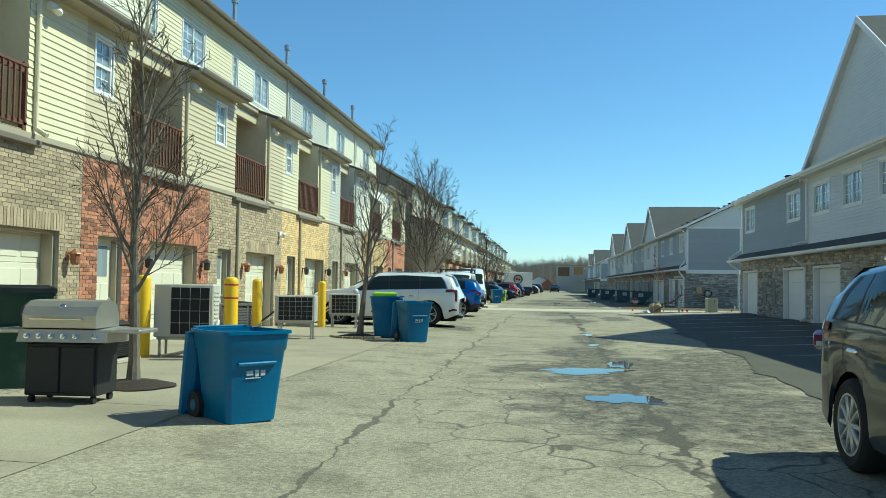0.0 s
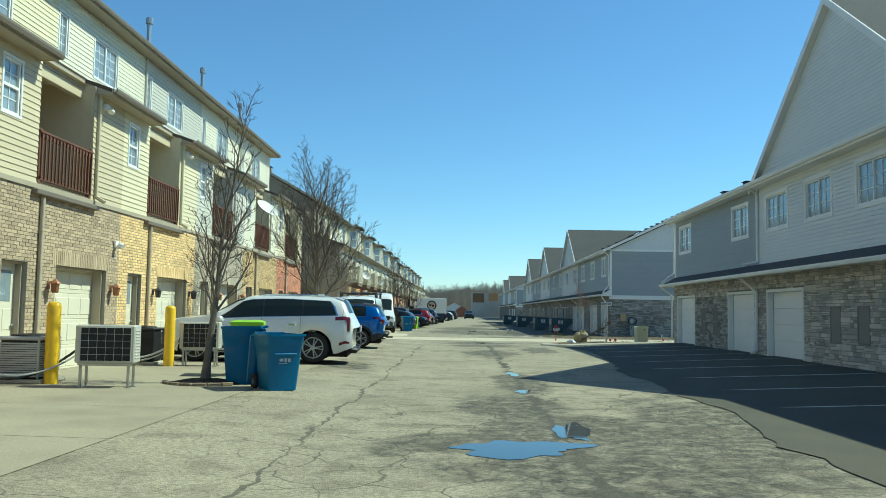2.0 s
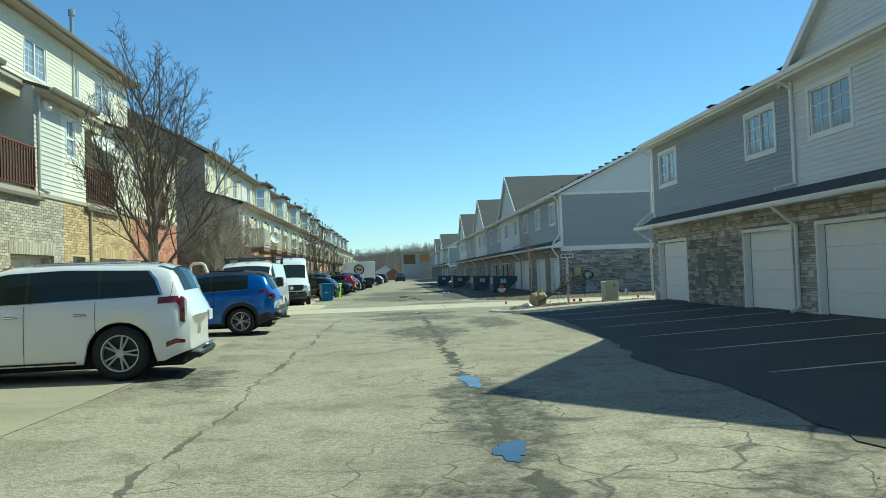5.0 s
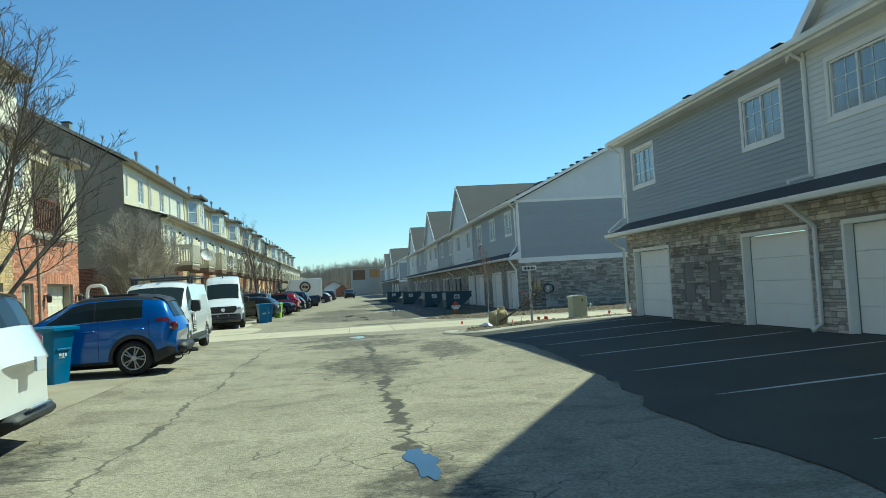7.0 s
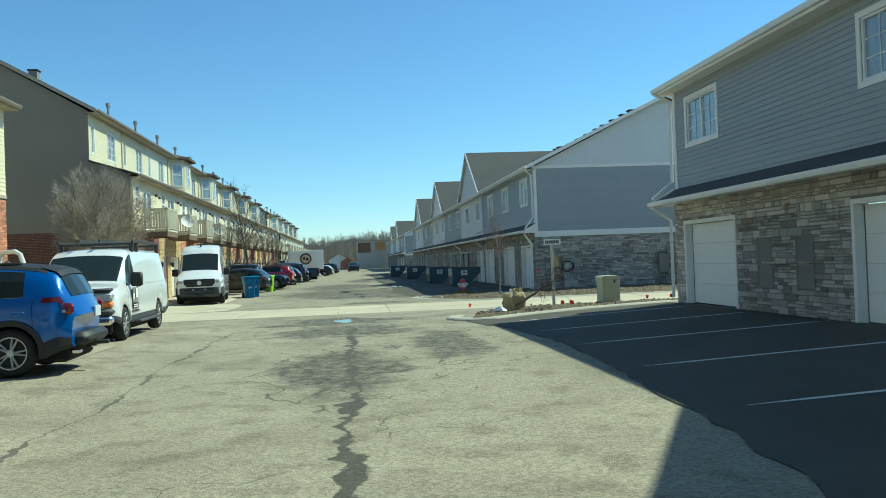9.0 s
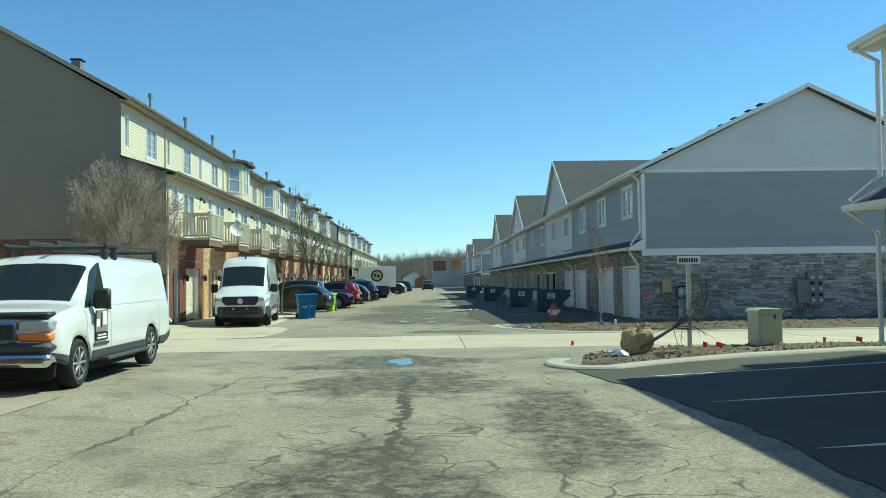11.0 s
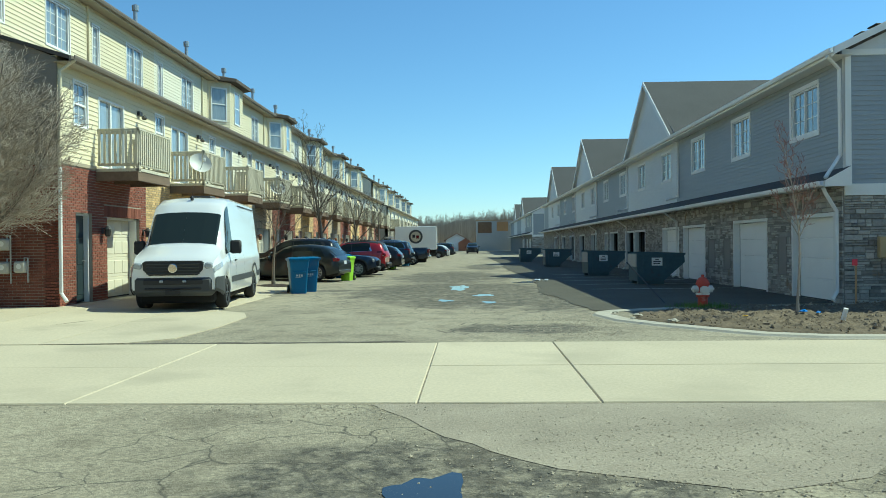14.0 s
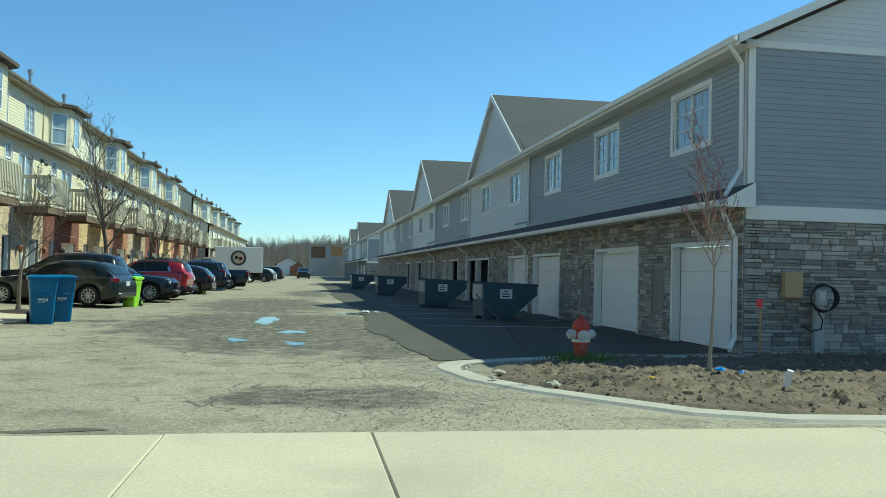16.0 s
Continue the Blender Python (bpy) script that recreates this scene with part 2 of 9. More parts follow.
M['trimtan'] = surf("tan_trim_paint", (0.42, 0.36, 0.26), var=0.06, fvar=0.05, rough=0.55, bump=0.05)
M['fascia'] = surf("brown_fascia_metal", (0.19, 0.155, 0.115), var=0.08, fvar=0.05, rough=0.5, bump=0.03)
M['door_cream'] = surf("cream_door_paint", (0.72, 0.67, 0.53), var=0.04, fvar=0.03, rough=0.5, bump=0.04)
M['door_white'] = surf("white_door_paint", (0.86, 0.85, 0.82), var=0.03, fvar=0.03, rough=0.5, bump=0.04)
M['door_dark'] = surf("dark_door_paint", (0.03, 0.045, 0.05), var=0.05, fvar=0.03, rough=0.4, bump=0.02)
M['door_red'] = surf("maroon_door_paint", (0.22, 0.025, 0.03), var=0.05, fvar=0.03, rough=0.4, bump=0.02)
M['shingle'] = surf("asphalt_shingle", (0.085, 0.083, 0.08), var=0.1, scale=0.6, fine=18, fvar=0.2, rough=0.95, bump=0.5, bscale=50, island=0.25)
M['shingle_brown'] = surf("brown_shingle", (0.10, 0.082, 0.065), var=0.1, scale=0.6, fine=18, fvar=0.2, rough=0.95, bump=0.5, bscale=50, island=0.25)
M['rail_wood'] = surf("stained_wood", (0.16, 0.07, 0.042), var=0.15, scale=2, fine=12, fvar=0.15, rough=0.7, bump=0.2, stretch=(1, 1, 0.15), island=0.2)
M['rail_grey'] = surf("weathered_wood", (0.58, 0.53, 0.40), var=0.12, scale=2, fine=12, fvar=0.12, rough=0.8, bump=0.2, stretch=(1, 1, 0.15), island=0.15)
M['beam_wood'] = surf("weathered_beam", (0.17, 0.12, 0.08), var=0.2, scale=2, fine=12, fvar=0.2, rough=0.85, bump=0.3, stretch=(1, 0.15, 1))
M['stone'] = surf("ledge_stone", (0.41, 0.385, 0.34), var=0.12, scale=1.2, fine=14, fvar=0.2, rough=0.9, bump=0.6, bscale=25, rnd=0.42, island=0.42,
                  stain=(0.27, 0.205, 0.14), stain_scale=2.2, stain_lo=0.6, stain_hi=0.72)
M['stone_joint'] = surf("stone_joint", (0.22, 0.21, 0.19), var=0.1, fvar=0.1, rough=0.95)
# pale blue base holds a painted sky reflection along with the blinds
M['pane'] = surf("window_glass_blinds_sky", (0.27, 0.32, 0.35), var=0.25, scale=0.9, fine=6, fvar=0.2, rough=0.12, rvar=0.02, bump=0, coat=1.0, spec=0.6, stretch=(4, 4, 0.5))
M['copper'] = surf("weathered_copper", (0.36, 0.17, 0.09), var=0.15, scale=6, fvar=0.12, rough=0.5, metal=0.5, bump=0.05)
M['metal'] = surf("galvanised_metal", (0.45, 0.46, 0.46), var=0.1, fvar=0.08, rough=0.4, metal=0.9, bump=0.05)
M['dark_metal'] = surf("dark_metal", (0.06, 0.06, 0.06), var=0.1, fvar=0.1, rough=0.5, metal=0.3, bump=0.05)
M['black_plastic'] = surf("black_plastic", (0.018, 0.018, 0.019), var=0.1, fvar=0.1, rough=0.6, bump=0.08)
M['vent_grey'] = surf("vent_grey_plastic", (0.24, 0.22, 0.19), var=0.06, fvar=0.05, rough=0.6)
M['dish'] = surf("dish_grey_enamel", (0.62, 0.61, 0.56), var=0.04, fvar=0.03, rough=0.5)
# near-black base stands in for the shade inside open garages
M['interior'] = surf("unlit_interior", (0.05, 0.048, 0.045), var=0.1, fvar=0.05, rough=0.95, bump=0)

# ---- mesh tools ----
class MB:
    """Gathers vertices and faces of one mesh."""
    def __init__(self):
        self.v, self.f = [], []
    def add(self, vs, fs):
        o = len(self.v)
        self.v += [tuple(p) for p in vs]
        self.f += [tuple(i + o for i in f) for f in fs]
        return self
    def quad(self, *p):
        return self.add(p, [tuple(range(len(p)))])
    def box(self, x0, x1, y0, y1, z0, z1, m=None):
        vs = [Vector((x, y, z)) for x in (x0, x1) for y in (y0, y1) for z in (z0, z1)]
        if m is not None:
            vs = [m @ p for p in vs]
        return self.add(vs, [(0, 1, 3, 2), (4, 6, 7, 5), (0, 4, 5, 1), (2, 3, 7, 6), (0, 2, 6, 4), (1, 5, 7, 3)])
    def bbox(self, x0, x1, y0, y1, z0, z1, b=0.01, m=None):
        """A box with all edges chamfered."""
        b = min(b, abs(x1 - x0) * .45, abs(y1 - y0) * .45, abs(z1 - z0) * .45)
        lo, hi = (min(x0, x1), min(y0, y1), min(z0, z1)), (max(x0, x1), max(y0, y1), max(z0, z1))
        vs, idx = [], {}
        for sx in (0, 1):
            for sy in (0, 1):
                for sz in (0, 1):
                    s = (sx, sy, sz)
                    for ax in range(3):
                        p = [(hi[i] if s[i] else lo[i]) if i == ax else ((hi[i] - b) if s[i] else (lo[i] + b)) for i in range(3)]
                        idx[s, ax] = len(vs)
                        vs.append(Vector(p) if m is None else m @ Vector(p))
        fs = []
        for ax in range(3):
            o = [i for i in range(3) if i != ax]
            for s in (0, 1):
                f = []
                for a, c in ((0, 0), (1, 0), (1, 1), (0, 1)):
                    k = [0, 0, 0]
                    k[ax], k[o[0]], k[o[1]] = s, a, c
                    f.append(idx[tuple(k), ax])
                if (s == 1) == (ax == 1):
                    f.reverse()
                fs.append(tuple(f))
        for ax in range(3):
            o = [i for i in range(3) if i != ax]
            for a in (0, 1):
                for c in (0, 1):
                    k0, k1 = [0, 0, 0], [0, 0, 0]
                    k0[o[0]] = k1[o[0]] = a
                    k0[o[1]] = k1[o[1]] = c
                    k1[ax] = 1
                    fs.append((idx[tuple(k0), o[0]], idx[tuple(k1), o[0]], idx[tuple(k1), o[1]], idx[tuple(k0), o[1]]))
        for s in [(a, c, d) for a in (0, 1) for c in (0, 1) for d in (0, 1)]:
            fs.append((idx[s, 0], idx[s, 1], idx[s, 2]))
        return self.add(vs, fs)
    def cyl(self, p0, p1, r0, r1=None, n=12, caps=True):
        p0, p1 = Vector(p0), Vector(p1)
        r1 = r0 if r1 is None else r1
        d = (p1 - p0).normalized()
        a = d.orthogonal().normalized()
        c = d.cross(a)
        vs = []
        for p, r in ((p0, r0), (p1, r1)):
            for i in range(n):
                t = 2 * math.pi * i / n
                vs.append(p + a * (r * math.cos(t)) + c * (r * math.sin(t)))
        fs = [(i, (i + 1) % n, n + (i + 1) % n, n + i) for i in range(n)]
        if caps:
            fs += [tuple(range(n - 1, -1, -1)), tuple(range(n, 2 * n))]
        return self.add(vs, fs)
    def tube(self, pts, r, n=8):
        """One continuous pipe along a line of points."""
        q = [Vector(p) for p in pts]
        vs, side = [], None
        for i, p in enumerate(q):
            d = (q[min(len(q) - 1, i + 1)] - q[max(0, i - 1)])
            d = d.normalized() if d.length > 1e-6 else (q[1] - q[0]).normalized()
            side = d.orthogonal().normalized() if side is None else (side - d * side.dot(d)).normalized()
            up = d.cross(side)
            vs += [p + side * (r * math.cos(2 * math.pi * k / n)) + up * (r * math.sin(2 * math.pi * k / n)) for k in range(n)]
        fs = [(i * n + k, i * n + (k + 1) % n, (i + 1) * n + (k + 1) % n, (i + 1) * n + k) for i in range(len(q) - 1) for k in range(n)]
        return self.add(vs, fs + [tuple(range(n - 1, -1, -1)), tuple(range((len(q) - 1) * n, len(q) * n))])
    def lathe(self, prof, n=16, m=None, caps=True):
        """prof: (radius, z) from bottom to top, round the z axis."""
        vs = []
        for r, z in prof:
            for i in range(n):
                t = 2 * math.pi * i / n
                p = Vector((r * math.cos(t), r * math.sin(t), z))
                vs.append(p if m is None else m @ p)
        fs = []
        for k in range(len(prof) - 1):
            for i in range(n):
                j = (i + 1) % n
                fs.append((k * n + i, k * n + j, (k + 1) * n + j, (k + 1) * n + i))
        if caps:
            fs += [tuple(range(n - 1, -1, -1)), tuple(range((len(prof) - 1) * n, len(prof) * n))]
        return self.add(vs, fs)
    def prism(self, pts, axis, a, c):
        """Extrudes a closed 2D outline along an axis from a to c. axis 'x': pts are (y, z); 'y': (x, z); 'z': (x, y)."""
        def p3(p, d):
            return {'x': (d, p[0], p[1]), 'y': (p[0], d, p[1]), 'z': (p[0], p[1], d)}[axis]
        k = len(pts)
        vs = [p3(p, a) for p in pts] + [p3(p, c) for p in pts]
        fs = [(i, (i + 1) % k, k + (i + 1) % k, k + i) for i in range(k)] + [tuple(range(k - 1, -1, -1)), tuple(range(k, 2 * k))]
        return self.add(vs, fs)
    def mesh(self, name, smooth=False):
        me = bpy.data.meshes.new(name)
        me.from_pydata(self.v, [], self.f)
        if smooth:
            bm = bmesh.new()
            bm.from_mesh(me)
            bmesh.ops.remove_doubles(bm, verts=bm.verts, dist=0.0005)
            bmesh.ops.recalc_face_normals(bm, faces=bm.faces)
            bm.to_mesh(me)
            bm.free()
            me.shade_smooth()
            me.set_sharp_from_angle(angle=radians(38))
        me.update()
        return me

def thing(name, label, category, at=(0, 0, 0), rz=0.0, group="", kind=""):
    ob = new(name)
    ob.empty_display_size = 0.2
    ob.matrix_world = pose(*at, 0, 0, rz)
    return tagged(ob, label, category, group, kind)

def solid(name, mb, material, label="", category="", group="", kind="", smooth=False):
    """A top-level mesh object."""
    ob = new(name, mb.mesh(name, smooth))
    ob.data.materials.append(material)
    return tagged(ob, label, category, group, kind)

def part(name, mb, material, parent, label="", smooth=False):
    ob = new(name, mb if isinstance(mb, bpy.types.Mesh) else mb.mesh(name, smooth))
    if not ob.data.materials:
        ob.data.materials.append(material)
    ob.parent = parent
    if label:
        ob["label"] = label
    return ob

# ---- ground ----
def gz(x, y):
    """Height of the paved ground: level road, rising gently to the garages."""
    z = 0.0
    if x > 4.5 and y < 46:
        z = 0.22 * min(1, (x - 4.5) / 5.4) * min(1, max(0, (43 - y) / 4))
    if x < -4.0:
        z = 0.12 * min(1, (-x - 4.0) / 3.6)
    if x < -1.5 and y < 44:
        e = 0.08 * min(1, (-x - 1.5) / 1.5) + 0.06 * min(1, max(0, (-x - 3.0) / 4.6))
        z = max(z, e) if y < 40 else z + (max(z, e) - z) * (44 - y) / 4
    if x < -1.5 and y > 40:
        z *= max(0, (43 - y) / 3, min(1, (y - 49) / 6))
    rise = 0.08 * min(1, max(0, (20 - y) / 15))
    drop = 0.05 * min(1, max(0, (y - 32) / 9))
    return (max(z, rise) if x > 1.5 else z + rise) - drop

def sheet(name, outline, material, lift, step=1.0, label="", category="", kind="structure", parent=None):
    """A flat irregular patch that follows the ground, lifted by a few millimetres."""
    mb = MB()
    mb.add([(x, y, gz(x, y) + lift) for x, y in outline], [tuple(range(len(outline)))])
    ob = new(name, mb.mesh(name))
    bm = bmesh.new()
    bm.from_mesh(ob.data)
    bmesh.ops.triangulate(bm, faces=bm.faces)
    for _ in range(7):
        long_edges = [e for e in bm.edges if e.calc_length() > 0.75]
        if not long_edges or len(bm.edges) > 60000:
            break
        bmesh.ops.subdivide_edges(bm, edges=long_edges, cuts=1)
        bmesh.ops.triangulate(bm, faces=[f for f in bm.faces if len(f.verts) > 3])
    for v in bm.verts:
        v.co.z = gz(v.co.x, v.co.y) + lift
    bmesh.ops.recalc_face_normals(bm, faces=bm.faces)
    bm.to_mesh(ob.data)
    bm.free()
    ob.data.materials.append(material)
    if parent:
        ob.parent = parent
    return tagged(ob, label, category, "", kind)

def axis_steps(lo, hi, near_lo, near_hi, step):
    a = [near_lo]
    while a[-1] < near_hi:
        a.append(a[-1] + step)
    s = step
    while a[-1] < hi:
        s *= 1.6
        a.append(min(hi, a[-1] + s))
    s = step
    while a[0] > lo:
        s *= 1.6
        a.insert(0, max(lo, a[0] - s))
    return a

gx, gy = axis_steps(-900, 900, -14, 14, 0.5), axis_steps(-600, 1500, -12, 130, 1.0)
mb = MB()
mb.v = [(x, y, gz(x, y)) for y in gy for x in gx]
nx = len(gx)
mb.f = [(j * nx + i, j * nx + i + 1, (j + 1) * nx + i + 1, (j + 1) * nx + i) for j in range(len(gy) - 1) for i in range(nx - 1)]
solid("ground", mb, M['asphalt'], "sun-bleached cracked asphalt alley between garage rows", "ground", kind="structure", smooth=False)

# ---- building tools ----
def plane_y(X, s):
    """Points on a facade along y at x = X that faces s (+1 or -1) along x: u is y, o the distance out of the face."""
    return lambda u, z, o=0.0: (X + s * o, u, z)

def plane_x(Y, s):
    return lambda u, z, o=0.0: (u, Y + s * o, z)

def cells(u0, u1, z0, z1, ops, zs=()):
    us = sorted({u0, u1, *[min(max(e, u0), u1) for op in ops for e in op[:2]]})
    zz = sorted({z0, z1, *[min(max(e, z0), z1) for op in ops for e in op[2:4]], *[z for z in zs if z0 < z < z1]})
    for za, zb in zip(zz[:-1], zz[1:]):
        run = None
        for ua, ub in zip(us[:-1], us[1:]):
            um, zm = (ua + ub) / 2, (za + zb) / 2
            if any(o[0] < um < o[1] and o[2] < zm < o[3] for o in ops):
                if run:
                    yield run[0], run[1], za, zb
                run = None
            else:
                run = (run[0], ub) if run else (ua, ub)
        if run:
            yield run[0], run[1], za, zb

def wall(mb, P, u0, u1, z0, z1, ops=(), thick=0.2, reveal=None):
    """A wall with thickness and openings (u0, u1, z0, z1) through it; its face lies on the plane P."""
    t = thick
    for ua, ub, za, zb in cells(u0, u1, z0, z1, ops):
        mb.quad(P(ua, za), P(ub, za), P(ub, zb), P(ua, zb))
        mb.quad(P(ua, za, -t), P(ua, zb, -t), P(ub, zb, -t), P(ub, za, -t))
    for a, b, c, d in [(u0, u1, z0, z1), *[(o[0], o[1], max(o[2], z0), min(o[3], z1)) for o in ops]]:
        mb.quad(P(a, c), P(a, d), P(a, d, -t), P(a, c, -t))
        mb.quad(P(b, c), P(b, c, -t), P(b, d, -t), P(b, d))
        if (a, b, c, d) == (u0, u1, z0, z1):
            us = sorted({u0, u1, *[e for o in ops if o[3] >= z1 for e in o[:2]]})
            for ua, ub in zip(us[:-1], us[1:]):
                if not any(o[0] < (ua + ub) / 2 < o[1] and o[3] >= z1 for o in ops):
                    mb.quad(P(ua, d), P(ub, d), P(ub, d, -t), P(ua, d, -t))
        elif d < z1:
            mb.quad(P(a, d), P(b, d), P(b, d, -t), P(a, d, -t))
        mb.quad(P(a, c), P(a, c, -t), P(b, c, -t), P(b, c))
    return mb

def siding(mb, P, u0, u1, z0, z1, ops=(), h=0.115, lip=0.017, slope=None, to=None):
    """Lapped boards: each leans out to a lip at its lower edge. slope(z) gives the u range of a gable."""
    k = int(math.ceil((z1 - z0) / h))
    zs = [z0 + i * h for i in range(k + 1)]
    for ua, ub, za, zb in cells(u0, u1, z0, z1, ops, zs):
        base = z0 + math.floor((za - z0 + 1e-5) / h) * h
        oa, ob_ = lip * (1 - (za - base) / h) + 0.003, lip * (1 - (zb - base) / h) + 0.003
        a0, a1, b0, b1 = ua, ub, ua, ub
        if slope:
            (la, ra), (lb, rb) = slope(za), slope(zb)
            a0, a1, b0, b1 = max(ua, la), min(ub, ra), max(ua, lb), min(ub, rb)
            if a1 <= a0:
                continue
            if b1 < b0:
                b0 = b1 = (b0 + b1) / 2
        s = MB() if to else mb
        s.quad(P(a0, za, oa), P(a1, za, oa), P(b1, zb, ob_), P(b0, zb, ob_))
        if abs(za - base) < 1e-4:
            s.quad(P(a0, za, 0.0), P(a1, za, 0.0), P(a1, za, oa), P(a0, za, oa))
        if to:
            part("siding_board", s, to[1], to[0])
    return mb

def brick_list(u0, u1, z0, z1, ops, L=0.203, H=0.068, joint=0.010, rng=None):
    out, row, z = [], 0, z0
    while z + H <= z1 + 0.001:
        u = u0 - (L / 2 if row % 2 else 0)
        while u < u1:
            a, b = max(u, u0), min(u + L - joint, u1)
            spans = [(a, b)]
            for o in ops:
                if o[2] < z + H * 0.6 and o[3] > z + H * 0.4:
                    spans = [s for x, y in spans for s in ((x, min(y, o[0])), (max(x, o[1]), y)) if s[1] - s[0] > 0.02]
            out += [(x, y, z, z + H - joint) for x, y in spans if y - x > 0.03]
            u += L
        z += H
        row += 1
    return out

def stone_list(u0, u1, z0, z1, ops, rng):
    """Stacked ledge stones: bands split into courses of uneven height and length."""
    out, z = [], z0
    while z < z1 - 0.03:
        band = min(rng.uniform(0.11, 0.18), z1 - z)
        u = u0
        while u < u1 - 0.02:
            w = rng.uniform(0.28, 0.66)
            ue = min(u + w, u1)
            k = rng.choice((1, 2, 2, 3)) if band > 0.12 else 1
            cuts = [0.0]
            for i in range(1, k):
                cuts.append(i / k + rng.uniform(-0.08, 0.08))
            cuts.append(1.0)
            for c0, c1 in zip(cuts[:-1], cuts[1:]):
                mids = [u] + ([u + (ue - u) * rng.uniform(0.35, 0.65)] if rng.random() < 0.55 else []) + [ue]
                for a, b in zip(mids[:-1], mids[1:]):
                    spans = [(a, b - 0.008)]
                    za, zb = z + band * c0, z + band * c1 - 0.008
                    for o in ops:
                        if o[2] < zb - 0.02 and o[3] > za + 0.02:
                            spans = [s for x, y in spans for s in ((x, min(y, o[0])), (max(x, o[1]), y)) if s[1] - s[0] > 0.03]
                    out += [(x, y, za, zb) for x, y in spans if y - x > 0.03]
            u = ue
        z += band
    return out

def lay_pieces(items, P, parent, material, piece, field, depth, rng, near, jitter=0.004, bevel=0.006):
    """Lays bricks or stones proud of their wall. Those for which near(u, z) holds, at most 300, are objects; the rest is one field."""
    mb, singles = MB(), []
    def block(target, it):
        a, b, c, d = it
        o = depth + rng.uniform(-jitter, jitter)
        e = min(bevel, (b - a) * .3, (d - c) * .3)
        vs = [P(a, c), P(b, c), P(b, d), P(a, d), P(a + e, c + e, o), P(b - e, c + e, o), P(b - e, d - e, o), P(a + e, d - e, o)]
        target.add(vs, [(4, 5, 6, 7), (0, 1, 5, 4), (1, 2, 6, 5), (2, 3, 7, 6), (3, 0, 4, 7)])
    for it in items:
        if len(singles) < 300 and near((it[0] + it[1]) / 2, (it[2] + it[3]) / 2):
            s = MB()
            block(s, it)
            singles.append(part(piece, s, material, parent))
        else:
            block(mb, it)
    if mb.v:
        part(field, mb, material, parent)["kind"] = "stuff"

def window(parent, P, u0, u1, z0, z1, trim=0.09, trim_mat='white', cols=2, rows=2, split='v', sill=True, proud=0.03, grid=True):
    """A window: trim round the opening, sash frame, glass and glazing bars."""
    w = part("window", MB_frame(P, u0, u1, z0, z1, trim, 0.0, proud), M[trim_mat], parent)
    s = 0.045
    fr = MB_frame(P, u0 + trim, u1 - trim, z0 + trim, z1 - trim, s, -0.07, 0.0)
    um, zm = (u0 + u1) / 2, (z0 + z1) / 2
    if split == 'v':
        bar(fr, P, um - s * .6, um + s * .6, z0 + trim + s, z1 - trim - s, -0.07, -0.005)
    elif split == 'h':
        bar(fr, P, u0 + trim + s, u1 - trim - s, zm - s * .6, zm + s * .6, -0.07, -0.005)
    part("sash", fr, M['white'], w)
    g = MB()
    g.quad(P(u0 + trim, z0 + trim, -0.05), P(u1 - trim, z0 + trim, -0.05), P(u1 - trim, z1 - trim, -0.05), P(u0 + trim, z1 - trim, -0.05))
    g.quad(P(u0 + trim, z0 + trim, -0.056), P(u0 + trim, z1 - trim, -0.056), P(u1 - trim, z1 - trim, -0.056), P(u1 - trim, z0 + trim, -0.056))
    part("pane", g, M['pane'], w)
    if grid:
        gb = MB()
        a0, a1, c0, c1 = u0 + trim + s, u1 - trim - s, z0 + trim + s, z1 - trim - s
        for i in range(1, cols):
            if split == 'v' and abs(i / cols - 0.5) < 0.01:
                continue
            u = a0 + (a1 - a0) * i / cols
            bar(gb, P, u - 0.009, u + 0.009, c0, c1, -0.048, -0.038)
        for i in range(1, rows):
            if split == 'h' and abs(i / rows - 0.5) < 0.01:
                continue
            z = c0 + (c1 - c0) * i / rows
            bar(gb, P, a0, a1, z - 0.009, z + 0.009, -0.047, -0.037)
        if gb.v:
            part("glazing_bar", gb, M['white'], w)
    return w

def bar(mb, P, u0, u1, z0, z1, o0, o1):
    a, b = P(u0, z0, o0), P(u1, z1, o1)
    return mb.box(min(a[0], b[0]), max(a[0], b[0]), min(a[1], b[1]), max(a[1], b[1]), min(a[2], b[2]), max(a[2], b[2]))

def bbar(mb, P, u0, u1, z0, z1, o0, o1, bev=0.006):
    a, b = P(u0, z0, o0), P(u1, z1, o1)
    return mb.bbox(min(a[0], b[0]), max(a[0], b[0]), min(a[1], b[1]), max(a[1], b[1]), min(a[2], b[2]), max(a[2], b[2]), bev)

def MB_frame(P, u0, u1, z0, z1, t, o0, o1):
    mb = MB()
    bbar(mb, P, u0, u1, z1 - t, z1, o0, o1)
    bbar(mb, P, u0, u1, z0, z0 + t, o0, o1)
    bbar(mb, P, u0, u0 + t, z0 + t, z1 - t, o0, o1 - 0.002)
    bbar(mb, P, u1 - t, u1, z0 + t, z1 - t, o0, o1 - 0.002)
    return mb

